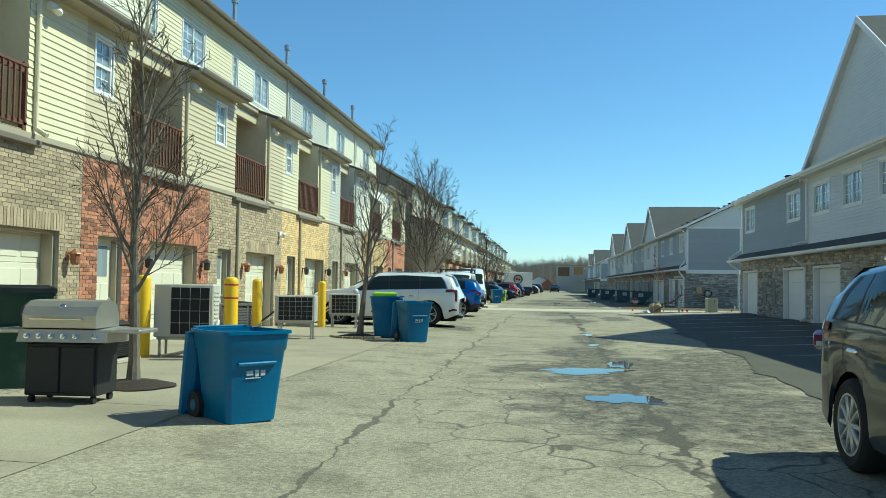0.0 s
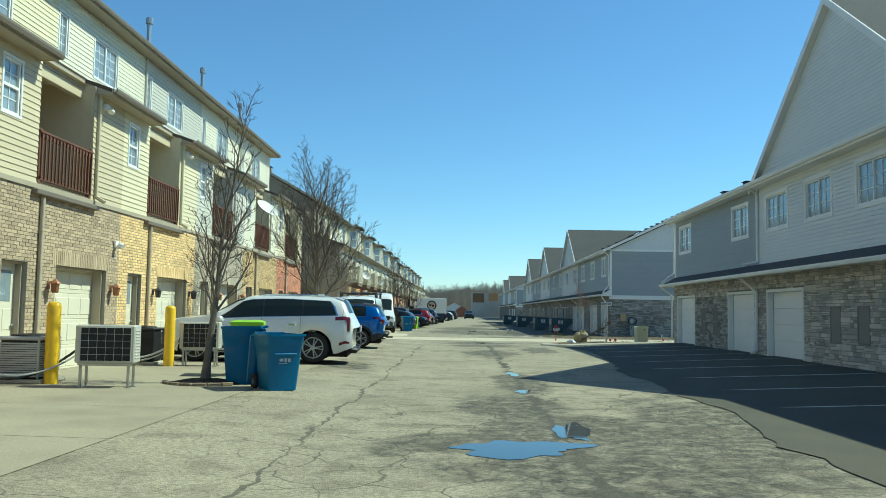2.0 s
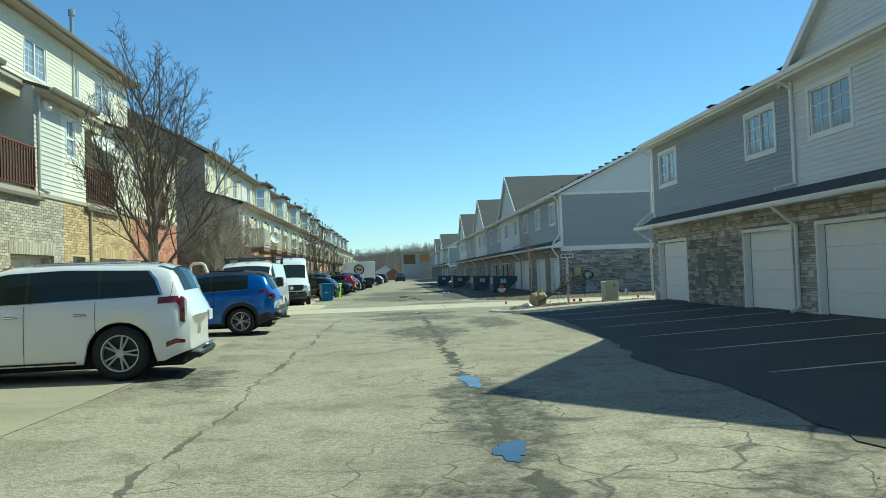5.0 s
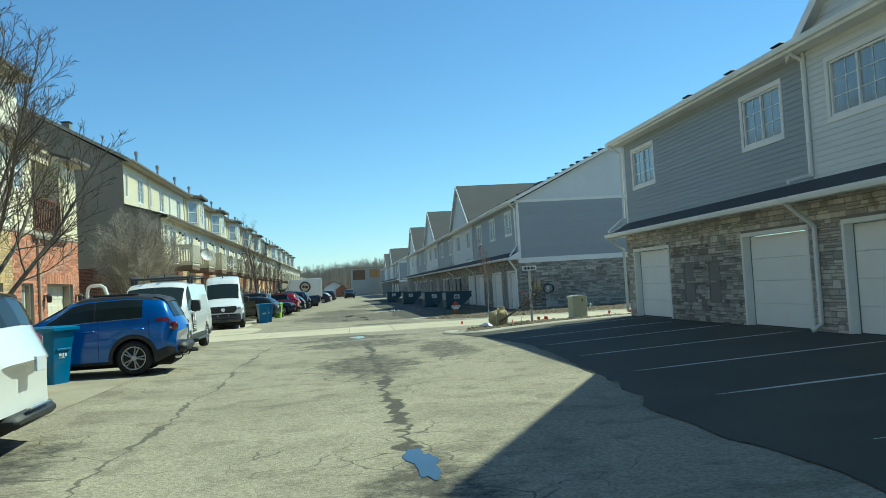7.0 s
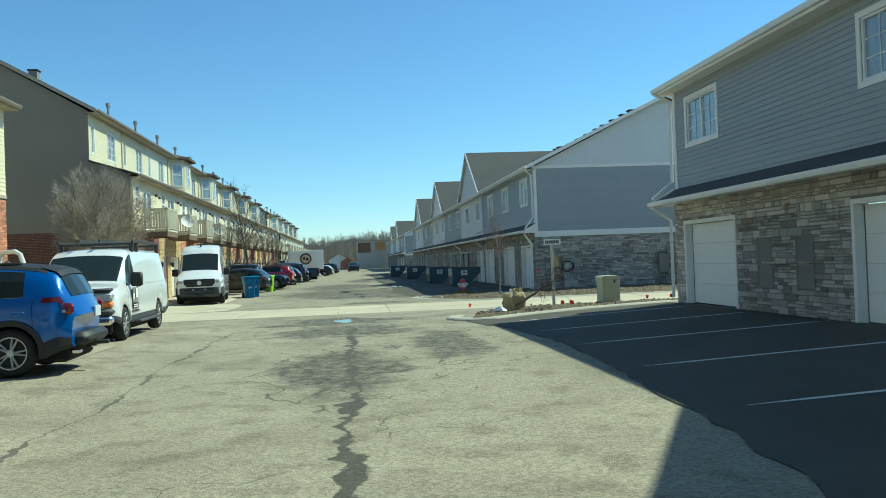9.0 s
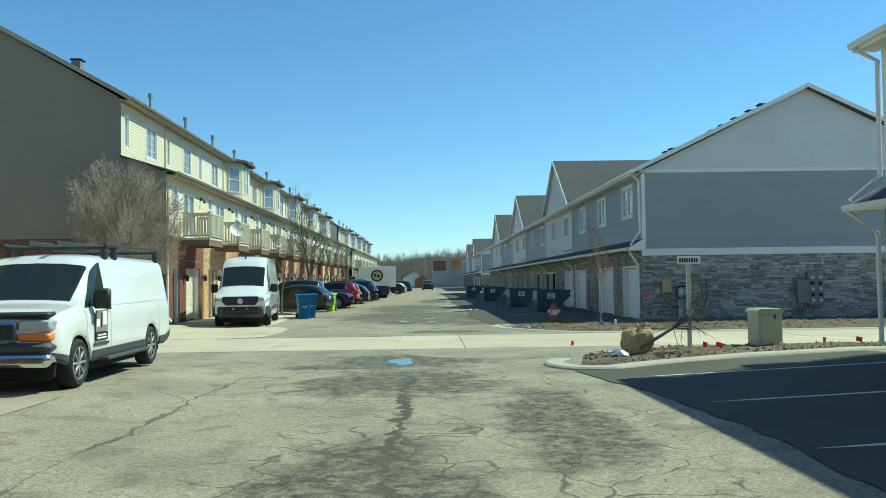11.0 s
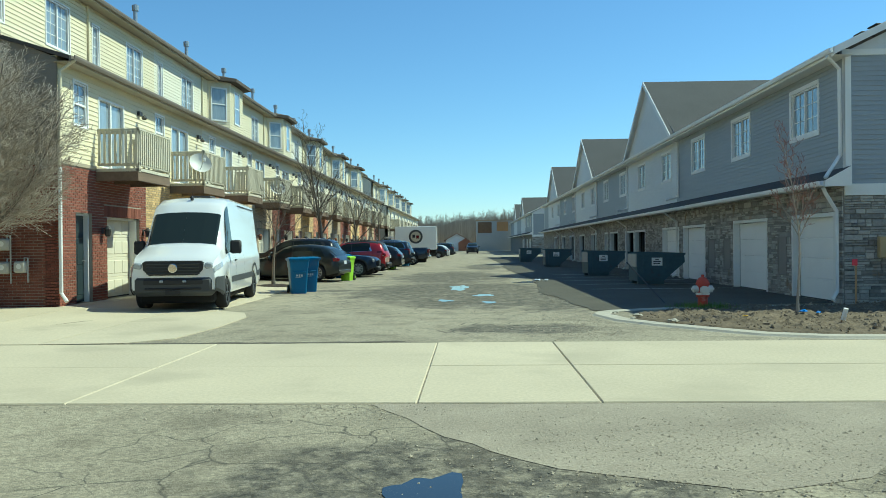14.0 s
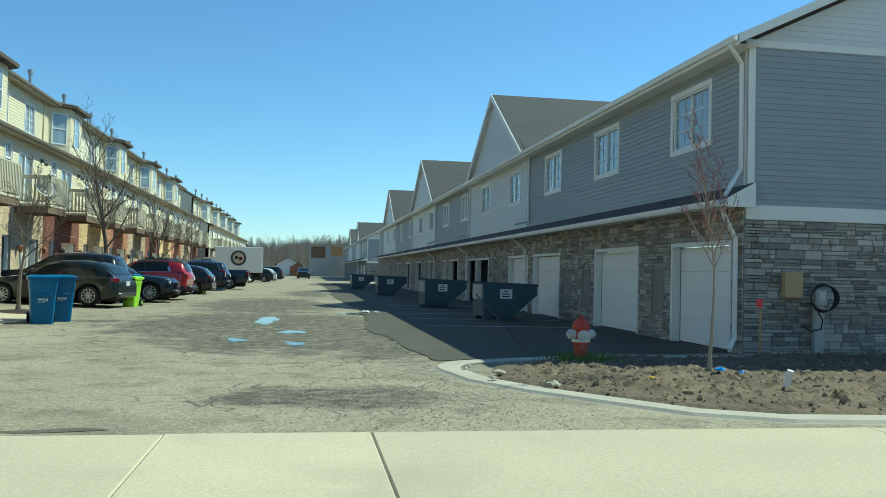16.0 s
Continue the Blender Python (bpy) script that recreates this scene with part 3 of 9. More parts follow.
def garage_door(parent, P, u0, u1, z0, z1, material, recess=0.12, panels=(4, 4), raised=True, label=""):
    """A sectional garage door: hinged sections with raised panels, set back in its opening."""
    d = part("garage_door", MB(), material, parent, label)
    n = panels[1]
    hh = (z1 - z0) / n
    for i in range(n):
        mb = MB()
        bbar(mb, P, u0, u1, z0 + i * hh + 0.0015, z0 + (i + 1) * hh - 0.0015, -recess - 0.05, -recess, 0.008)
        if raised:
            k = panels[0]
            w = (u1 - u0 - 0.1) / k
        part("door_section", mb, material, d)
        if raised:
            for j in range(k):
                pm = MB()
                bbar(pm, P, u0 + 0.05 + j * w + 0.05, u0 + 0.05 + (j + 1) * w - 0.05, z0 + i * hh + 0.09, z0 + (i + 1) * hh - 0.09, -recess - 0.01, -recess + 0.012, 0.012)
                part("door_panel", pm, material, d)
    mb = MB()
    bbar(mb, P, u0, u1, z0 - 0.02, z0 + 0.012, -recess - 0.045, -recess + 0.004)
    part("bottom_seal", mb, M['black_plastic'], d)
    return d

def entry_door(parent, P, u0, u1, z0, z1, material, recess=0.14, lite=False, label=""):
    mb = MB()
    bbar(mb, P, u0, u1, z0, z1, -recess - 0.045, -recess)
    d = part("entry_door", mb, material, parent, label)
    mb = MB()
    w, h = u1 - u0, z1 - z0
    cols = ((0.14, 0.46), (0.54, 0.86))
    rows = ((0.08, 0.36), (0.42, 0.60)) if lite else ((0.08, 0.36), (0.42, 0.72), (0.78, 0.92))
    for a, b in cols:
        for c, e in rows:
            pm = MB()
            bbar(pm, P, u0 + w * a, u0 + w * b, z0 + h * c, z0 + h * e, -recess - 0.01, -recess + 0.010, 0.01)
            part("door_panel", pm, material, d)
    if lite:
        mb = MB()
        bbar(mb, P, u0 + w * .2, u0 + w * .8, z0 + h * .66, z0 + h * .92, -recess, -recess + 0.008)
        part("door_lite", mb, M['pane'], d)
    mb = MB()
    q = P(u0 + w * 0.88, z0 + h * 0.46, -recess)
    q2 = P(u0 + w * 0.88, z0 + h * 0.46, -recess + 0.06)
    mb.cyl(q, q2, 0.02, 0.032, 10)
    part("door_knob", mb, M['metal'], d)
    return d

def lantern(parent, P, u, z, material):
    mb = MB()
    bbar(mb, P, u - 0.05, u + 0.05, z - 0.06, z + 0.1, 0.0, 0.025)
    a, b = P(u, z + 0.06, 0.02), P(u, z + 0.12, 0.14)
    mb.cyl(a, b, 0.012, 0.012, 6)
    c = P(u, z, 0.15)
    m = Matrix.Translation(c)
    mb.lathe([(0.02, 0.14), (0.1, 0.07), (0.11, 0.055), (0.03, 0.05)], 8, m)
    mb.lathe([(0.05, -0.13), (0.07, -0.1), (0.085, 0.05), (0.07, 0.055)], 8, m)
    return part("wall_lantern", mb, material, parent)

def downspout(parent, P, u, ztop, zbot, material, o=0.05, w=0.05, kick=0.2):
    mb = MB()
    bbar(mb, P, u - w, u + w, zbot + 0.12, ztop, o - 0.035, o + 0.035, 0.012)
    a, b = P(u, zbot + 0.16, o), P(u, zbot + 0.04, o + kick)
    mb.cyl(a, b, 0.045, 0.045, 8)
    for z in (zbot + (ztop - zbot) * .3, zbot + (ztop - zbot) * .8):
        bbar(mb, P, u - w - 0.012, u + w + 0.012, z, z + 0.025, 0.0, o + 0.04)
    return part("downspout", mb, material, parent)

def gutter(parent, P, u0, u1, z, o, material, h=0.11, d=0.11):
    """An open metal gutter with a rolled lip."""
    mb = MB()
    prof = [(o - d, z + h), (o - d, z), (o - d * .2, z), (o, z + h * .55), (o, z + h), (o - 0.02, z + h), (o - 0.025, z + h * .6), (o - d * .3, z + 0.02), (o - d + 0.015, z + 0.02), (o - d + 0.015, z + h)]
    k = len(prof)
    vs = [P(u0, zz, oo) for oo, zz in prof] + [P(u1, zz, oo) for oo, zz in prof]
    mb.add(vs, [(i, (i + 1) % k, k + (i + 1) % k, k + i) for i in range(k)] + [tuple(range(k)), tuple(range(2 * k - 1, k - 1, -1))])
    return part("gutter", mb, material, parent)

def roof_slab(mb, pts, t=0.12):
    """A thick roof plane from its four or more top corners."""
    n = (Vector(pts[1]) - Vector(pts[0])).cross(Vector(pts[2]) - Vector(pts[0])).normalized()
    if n.z < 0:
        n = -n
    low = [Vector(p) - Vector((0, 0, t)) for p in pts]
    k = len(pts)
    return mb.add(list(pts) + low, [tuple(range(k)), tuple(range(2 * k - 1, k - 1, -1))] + [(i, (i + 1) % k, k + (i + 1) % k, k + i) for i in range(k)])

# ---- grey rows of new townhouses ----
RX, RS = 10.03, -1
RL = 9.95

# rows of low roof vents: distance back from the alley, places along the row
VENTS = {-14.0: [(12.1, (37.7, 34.8, 32.2, 29.4))],
         55.5: [(12.1, (58.1, 58.9, 63.7, 67.2, 70.0)), (15.3, (56.6, 57.8, 59.4, 61.0, 62.3, 64.2, 66.0, 68.1, 70.3))]}

def grey_row(label, y0, y1, zb, doors, vents, wins, gables, spouts, near_end, dark_doors=(), stone_near=None, detail=True, low=0.0):
    """Two-storey row: stone ground floor with garages, pent roof, siding above, gables towards the alley, ridge along the row."""
    rng = random.Random(int(y0 * 10))
    root = thing("townhouse_row", label, "townhouse", (16.5, (y0 + y1) / 2, 0))
    root.matrix_world = Matrix.Identity(4)
    Pl, Pu = plane_y(RL, RS), plane_y(RX, RS)
    ztop = 2.96 - low
    ops = [(a, b, zb - 0.3, c) for a, b, c in doors] + [(a, b, zb - 0.3, c) for a, b, c in dark_doors]
    mb = MB()
    wall(mb, Pl, y0, y1, zb - 0.3, ztop, [(a - 0.08, b + 0.08, c, d + 0.08) for a, b, c, d in ops], 0.3)
    sw = part("stone_wall", mb, M['stone_joint'], root, "stacked grey ledge stone veneer")
    if detail:
        near = stone_near or (lambda u, z: False)
        pieces_later.append((stone_list(y0, y1, zb, ztop, [(a - 0.09, b + 0.09, c, d + 0.09) for a, b, c, d in ops] + [(a, b, c, d) for a, b, c, d in vents], rng), Pl, sw, M['stone'], "stone", "stone_cladding", 0.022, rng, near, 0.011, 0.009))
    for a, b, c in doors:
        garage_door(root, Pl, a + 0.02, b - 0.02, zb + 0.01, c - 0.01, M['door_white'], 0.16, (1, 4), False)
        mb = MB()
        bbar(mb, Pl, a - 0.09, a, zb, c + 0.09, -0.16, 0.03)
        bbar(mb, Pl, b, b + 0.09, zb, c + 0.09, -0.16, 0.03)
        bbar(mb, Pl, a, b, c, c + 0.09, -0.16, 0.028)
        part("door_trim", mb, M['white'], root)
    for a, b, c in dark_doors:
        mb = MB()
        bbar(mb, Pl, a - 0.08, a, zb, c + 0.09, -0.2, 0.03)
        bbar(mb, Pl, b, b + 0.08, zb, c + 0.09, -0.2, 0.03)
        bbar(mb, Pl, a, b, c, c + 0.09, -0.2, 0.028)
        part("door_trim", mb, M['white'], root)
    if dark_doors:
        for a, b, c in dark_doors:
            # boxes behind the openings, their shade painted in as near-black
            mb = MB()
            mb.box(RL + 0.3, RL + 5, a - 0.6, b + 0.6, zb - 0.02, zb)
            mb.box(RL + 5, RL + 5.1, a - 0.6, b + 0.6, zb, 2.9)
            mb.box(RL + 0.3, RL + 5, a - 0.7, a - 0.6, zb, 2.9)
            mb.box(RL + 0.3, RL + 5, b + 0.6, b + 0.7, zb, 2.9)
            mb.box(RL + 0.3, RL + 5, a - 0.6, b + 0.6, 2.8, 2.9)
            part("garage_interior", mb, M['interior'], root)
    for a, b, c, d in vents:
        mb = MB_frame(Pl, a, b, c, d, 0.035, 0.0, 0.03)
        v = part("louvre_panel", mb, M['vent_grey'], root)
        mb = MB()
        k = 14
        for i in range(k):
            z = c + 0.04 + (d - c - 0.08) * i / k
            p = [Pl(a + 0.035, z, 0.02), Pl(b - 0.035, z, 0.02), Pl(b - 0.035, z + (d - c) / k * .9, 0.004), Pl(a + 0.035, z + (d - c) / k * .9, 0.004)]
            mb.quad(*p)
        mb.quad(Pl(a, c, 0.002), Pl(b, c, 0.002), Pl(b, d, 0.002), Pl(a, d, 0.002))
        part("louvre_slat", mb, M['vent_grey'], v)
    # pent roof over the garages
    e0, e1 = y0 - 0.25, y1 + 0.25
    mb = MB()
    k = len(mb.v)
    prof = [(0.0, 3.2 - low), (0.62, 2.86 - low), (0.62, 2.80 - low), (0.0, 2.92 - low)]
    vs = [Pu(e0, z, o) for o, z in prof] + [Pu(e1, z, o) for o, z in prof]
    mb.add(vs, [(i, (i + 1) % 4, 4 + (i + 1) % 4, 4 + i) for i in range(4)] + [(0, 1, 2, 3), (7, 6, 5, 4)])
    part("pent_roof", mb, M['shingle'], root, "narrow dark shingled roof over the garages")
    mb = MB()
    mb.quad(Pu(e0, 2.79 - low, 0.6), Pu(e1, 2.79 - low, 0.6), Pu(e1, 2.79 - low, -0.1), Pu(e0, 2.79 - low, -0.1))
    bbar(mb, Pu, e0 - .02, e1 + .02, 2.74 - low, 2.87 - low, 0.6, 0.63)
    for e in (e0 - 0.02, e1):
        mb.prism([(Pu(0, 0, 0.0)[0], 2.74 - low), (Pu(0, 0, 0.62)[0], 2.74 - low), (Pu(0, 0, 0.62)[0], 2.86 - low), (Pu(0, 0, 0)[0], 3.2 - low)], 'y', e, e + 0.02)
    part("soffit", mb, M['white'], root)
    gutter(root, Pu, e0, e1, 2.75 - low, 0.74, M['white'])
    # upper walls
    segs, u = [], y0
    for g0, g1, ap in sorted(gables):
        if g0 > u:
            segs.append((u, g0, 'sid_slate'))
        ge = min([s for s in spouts if abs(s - g1) < 1.2] + [g1])
        segs.append((max(g0, y0), min(ge, y1), 'sid_silver'))
        u = ge
    if u < y1:
        segs.append((u, y1, 'sid_slate'))
    for a, b, mt in segs:
        wo = [(w0 + .03, w1 - .03, w2 + .03, w3 - .03) for w0, w1, w2, w3 in wins if a < (w0 + w1) / 2 < b]
        mb = MB()
        wall(mb, Pu, a, b, 3.15 - low, 5.9 - low, wo, 0.15)
        if (y0 < 0 and a > 16) or (50 < y0 < 60 and a < 60):
            sd = part("siding_wall", mb, M[mt], root)
            siding(None, Pu, a, b, 3.15 - low, 5.72 - low, wo, 0.112, to=(sd, M[mt]))
        else:
            siding(mb, Pu, a, b, 3.15 - low, 5.72 - low, wo, 0.112)
            part("siding_wall", mb, M[mt], root)
    for w in wins:
        window(root, Pu, *w, trim=0.11, cols=4, rows=3, split='v')
    for u in (y0, y1):
        s = 1 if u == y0 else -1
        mb = bbar(MB(), Pu, u - 0.02 * s if s > 0 else u - 0.12, u + 0.12 if s > 0 else u + 0.02, 3.0, 5.75, -0.02, 0.03)
        part("corner_board", mb, M['white'], root)
    # main roof, eaves and ridge
    SL, ov = 0.475, 0.38
    ez = 5.88 - low
    xe, xr, xb = RX - ov, 16.5, 23.4
    rz = ez + SL * (xr - xe)
    mb = MB()
    roof_slab(mb, [(xe, y0 - 0.3, ez), (xr, y0 - 0.3, rz), (xr, y1 + 0.3, rz), (xe, y1 + 0.3, ez)])
    roof_slab(mb, [(xr, y0 - 0.3, rz), (xb, y0 - 0.3, ez), (xb, y1 + 0.3, ez), (xr, y1 + 0.3, rz)])
    part("roof", mb, M['shingle'], root, "dark grey asphalt shingle roof")
    mb = MB()
    for yy in (y0 - 0.33, y1 + 0.3):
        for xa, xc in ((xe, xr), (xr, xb)):
            za, zc = (ez, rz) if xa == xe else (rz, ez)
            mb.prism([(xa, za - 0.16), (xc, zc - 0.16), (xc, zc + 0.012), (xa, za + 0.012)], 'y', yy, yy + 0.03)
    mb.box(xe - 0.02, xe, y0 - 0.3, y1 + 0.3, ez - 0.19, ez + 0.01)
    mb.quad((xe, y0 - 0.3, ez - 0.17), (xe, y1 + 0.3, ez - 0.17), (RX + 0.05, y1 + 0.3, ez - 0.17), (RX + 0.05, y0 - 0.3, ez - 0.17))
    part("fascia", mb, M['white'], root)
    # end walls
    for Y, s, show in ((y0, -1, near_end), (y1, 1, False)):
        P = plane_x(Y, s)
        mb = MB()
        wall(mb, P, RX + 0.02, 23.0, zb - 0.3, 2.45, (), 0.2)
        ew = part("end_stone_wall", mb, M['stone_joint'], root)
        if show:
            pieces_later.append((stone_list(RX - 0.06, 23.0, zb - 0.02, 2.45, (), rng), P, ew, M['stone'], "stone", "stone_cladding", 0.022, rng, lambda u, z: u < 12.6 and z < 2.0, 0.011, 0.009))
            mb = MB()
            bbar(mb, P, RX - 0.06, 23.0, 2.45, 2.72, -0.1, 0.05)
            bbar(mb, P, RX - 0.1, 23.0, 5.66, 5.80, -0.1, 0.035)
            bbar(mb, P, RX - 0.03, RX + 0.11, 2.72, 5.66, -0.02, 0.032)
            part("band_board", mb, M['white'], root)
        mb = MB()
        wall(mb, P, RX, 23.0, 2.72, 5.66, (), 0.15)
        sd = part("end_siding", mb, M['sid_slate'], root)
        if show:
            siding(None, P, RX + 0.1, 23.0, 2.72, 5.66, (), 0.112, to=(sd, M['sid_slate']))
        mb = MB()
        def rng_at(z):
            return (xe + 0.3 + max(0, z - ez + 0.08) / SL, xb - 0.3 - max(0, z - ez + 0.08) / SL)
        mb.quad(P(xe + .35, 5.66), P(xb - .35, 5.66), P(xb - .35, ez - 0.12), P(xr, rz - 0.13), P(xe + .35, ez - 0.12))
        if show:
            siding(mb, P, xe, xb, 5.80, rz - 0.12, (), 0.112, 0.014, rng_at)
        part("gable_siding", mb, M['sid_dove'], root)
    # gables towards the alley
    for g0, g1, ap in gables:
        mid, half = (g0 + g1) / 2, (g1 - g0) / 2
        gzf = 5.80
        sl = (ap - gzf) / half
        mb = MB()
        mb.quad(Pu(g0, 5.85), Pu(g1, 5.85), Pu(mid, ap - 0.12))
        siding(mb, Pu, g0, g1, 5.98, ap - 0.1, (), 0.112, 0.014, lambda z: (g0 + max(0, z - gzf + 0.1) / sl, g1 - max(0, z - gzf + 0.1) / sl))
        part("gable_siding", mb, M['sid_silver'], root)
        mb = MB()
        bbar(mb, Pu, g0, g1, 5.74, 5.98, -0.02, 0.05)
        for s in (-1, 1):
            a, b = mid + s * (half + 0.02), mid
            za, zc = gzf - 0.02 * sl, ap
            mb.prism([(a, za - 0.22), (b, zc - 0.22), (b, zc + 0.01), (a, za + 0.01)], 'x', RX - 0.24, RX - 0.20)
        part("rake_board", mb, M['white'], root)
        mb = MB()
        for s in (-1, 1):
            a = mid + s * (half + 0.02)
            za = gzf - 0.02 * sl
            roof_slab(mb, [(RX - 0.22, a, za), (RX - 0.22, mid, ap), (16.5 if ap < 9.5 else 18.5, mid, ap), (RX - 0.18, a, za)], 0.1)
        part("gable_roof", mb, M['shingle'], root, "steep dark shingled cross gable")
        for s in (-1, 1):
            a = mid + s * (half + 0.02)
            za = gzf - 0.02 * sl
            part("rake_soffit", MB().quad((RX - 0.2, a, za - 0.13), (RX + 0.1, a, za - 0.13), (RX + 0.1, mid, ap - 0.13), (RX - 0.2, mid, ap - 0.13)), M['white'], root)
    cuts = sorted([y0 - 0.3] + [e for g in gables for e in (g[0], g[1])] + [y1 + 0.3])
    gutter(root, Pu, cuts[0], cuts[-1], ez - 0.13, ov + 0.12, M['white'])
    for u in spouts:
        downspout(root, Pu, u, 5.7, 3.12, M['white'], 0.06, 0.045, 0.5)
        downspout(root, Pl, u - 0.1, 2.3, zb, M['white'], 0.07, 0.045)
        part("gutter_elbow", MB().tube([Pu(u, 5.76, ov + .05), Pu(u, 5.55, 0.08)], 0.04, 8), M['white'], root)
        part("gutter_elbow", MB().tube([Pu(u, 2.76 - low, 0.68), Pu(u - 0.1, 2.28, 0.16)], 0.042, 8), M['white'], root)
    for x, ys in VENTS.get(y0, ()):
        for y in ys:
            z = ez + SL * (x - xe)
            v = part("roof_vent", MB().bbox(x - 0.17, x + 0.17, y - 0.2, y + 0.2, z - 0.1, z + 0.015, 0.02), M['dark_metal'], root)
            part("vent_cap", MB().bbox(x - 0.23, x + 0.23, y - 0.25, y + 0.25, z + 0.015, z + 0.05, 0.015), M['dark_metal'], v)
    return root

pieces_later = []
# south of about y = 17 the row is unseen, extended to cast shade
ROW_A = grey_row("two-storey grey townhouse row with stone garages and steep gable", -14.0, 38.6, 0.22,
         [(35.26, 37.92, 2.23), (28.22, 30.82, 2.24), (24.27, 26.95, 2.24), (16.4, 19.2, 2.24), (12.6, 15.4, 2.24), (4.8, 7.6, 2.24)],
         [(33.6, 34.22, 1.27, 1.78), (33.6, 34.22, 0.72, 1.22), (32.1, 32.72, 1.27, 1.77), (32.1, 32.72, 0.75, 1.22), (21.9, 22.5, 0.8, 1.77), (20.38, 21.0, 0.85, 1.75)],
         [(35.98, 37.88, 4.16, 5.46), (28.84, 30.68, 4.16, 5.44), (25.4, 27.3, 4.16, 5.42), (22.42, 24.22, 4.16, 5.43), (19.38, 21.16, 4.16, 5.42), (14.4, 16.2, 4.16, 5.42)],
         [(16.3, 28.2, 10.12)], [27.92], False, stone_near=lambda u, z: 31 < u < 35 and z < 2.3)
ROW_B = grey_row("two-storey grey townhouse row with repeated gables and stone base", 55.5, 133.0, -0.04,
         [(55.98, 58.4, 2.0), (60.38, 63.26, 2.0), (66.64, 69.56, 1.98), (70.42, 73.14, 1.97)],
         [(58.85, 59.5, 0.5, 1.54), (63.68, 64.4, 0.5, 1.5), (65.4, 66.2, 0.5, 1.5)],
         [(u, u + 1.88, 4.03, 5.41) for u in (56.9, 61.88, 66.8, 71.86, 77.05, 82.25, 88.0, 93.7, 98.8, 104.7, 110.8, 116.6, 122.5)],
         [(71.0, 82.0, 9.2), (93.1, 104.7, 9.3), (116.2, 128.0, 9.4)], [70.6, 81.6, 92.6, 104.2, 115.6], True,
         dark_doors=[(76.95, 79.4, 1.97), (79.75, 82.0, 1.97), (84.4, 86.9, 2.0), (88.0, 89.0, 2.0), (92.4, 95.0, 2.0), (98.5, 101.2, 2.0), (105, 107.7, 2.0), (111, 113.7, 2.0), (118, 120.7, 2.0)], low=0.09)
ROW_C = grey_row("distant two-storey grey townhouse row with gables", 152.0, 215.0, 0.0,
         [(154, 156.8, 2.08), (160, 162.8, 2.08), (170, 172.8, 2.08)], [], [(155, 156.8, 3.98, 5.42), (160, 161.8, 3.98, 5.42), (166, 167.8, 3.98, 5.42)],
         [(167.0, 178.0, 9.1), (190.0, 201.0, 9.1)], [167.0], True, detail=False)

# ---- brick and siding rows ----
def vent_pipe(parent, x, y, z, h=1.0):
    mb = MB()
    mb.cyl((x, y, z - 0.3), (x, y, z + h), 0.07, 0.07, 10)
    mb.lathe([(0.11, h - 0.12), (0.12, h), (0.12, h + 0.06), (0.06, h + 0.1)], 10, Matrix.Translation((x, y, z)))
    mb.lathe([(0.16, -0.02), (0.1, 0.12), (0.075, 0.2)], 10, Matrix.Translation((x, y, z)))
    return part("vent_pipe", mb, M['metal'], parent)

def rail(parent, P, u0, u1, z0, z1, o, material, step=0.115, sides=None, w=0.019):
    """A wooden balcony rail: top and bottom rails with upright slats; sides run back to the wall by that depth."""
    r = part("balcony_rail", MB(), material, parent)
    part("cap_rail", bbar(MB(), P, u0, u1, z1 - 0.05, z1, o - 0.07, o + 0.02, 0.008), material, r)
    part("rail_bar", bbar(MB(), P, u0, u1, z1 - 0.14, z1 - 0.05, o - 0.035, o, 0.006), material, r)
    part("rail_bar", bbar(MB(), P, u0, u1, z0 + 0.06, z0 + 0.14, o - 0.035, o, 0.006), material, r)
    if sides:
        for u in (u0, u1 - 0.035):
            for za, zb in ((z1 - 0.05, z1), (z1 - 0.14, z1 - 0.05), (z0 + 0.06, z0 + 0.14)):
                part("rail_bar", bbar(MB(), P, u, u + 0.035, za, zb, o - sides, o - 0.07, 0.006), material, r)
    n = int((u1 - u0) / step)
    slats = [(u0 + (u1 - u0) * (i + .5) / n, o - 0.016) for i in range(n)]
    for u, oo in slats:
        mb = MB()
        bbar(mb, P, u - w, u + w, z0 + 0.1, z1 - 0.06, oo + 0.016, oo + 0.045, 0.004)
        part("slat", mb, material, r)
    if sides:
        k = int(sides / step)
        for u in (u0, u1):
            s = 0.017 if u == u1 else -0.017
            for i in range(k):
                oo = o - sides + sides * (i + .5) / k
                mb = MB()
                a, b = P(u + s - 0.015, z0 + 0.1, oo - w), P(u + s + 0.015, z1 - 0.06, oo + w)
                mb.bbox(min(a[0], b[0]), max(a[0], b[0]), min(a[1], b[1]), max(a[1], b[1]), z0 + 0.1, z1 - 0.06, 0.004)
                part("slat", mb, material, r)
    for u in (u0, u1 - 0.09):
        mb = MB()
        bbar(mb, P, u, u + 0.09, z0 - 0.1, z1 + 0.04, o - 0.09, o + 0.0, 0.01)
        part("rail_post", mb, material, r)
    return r

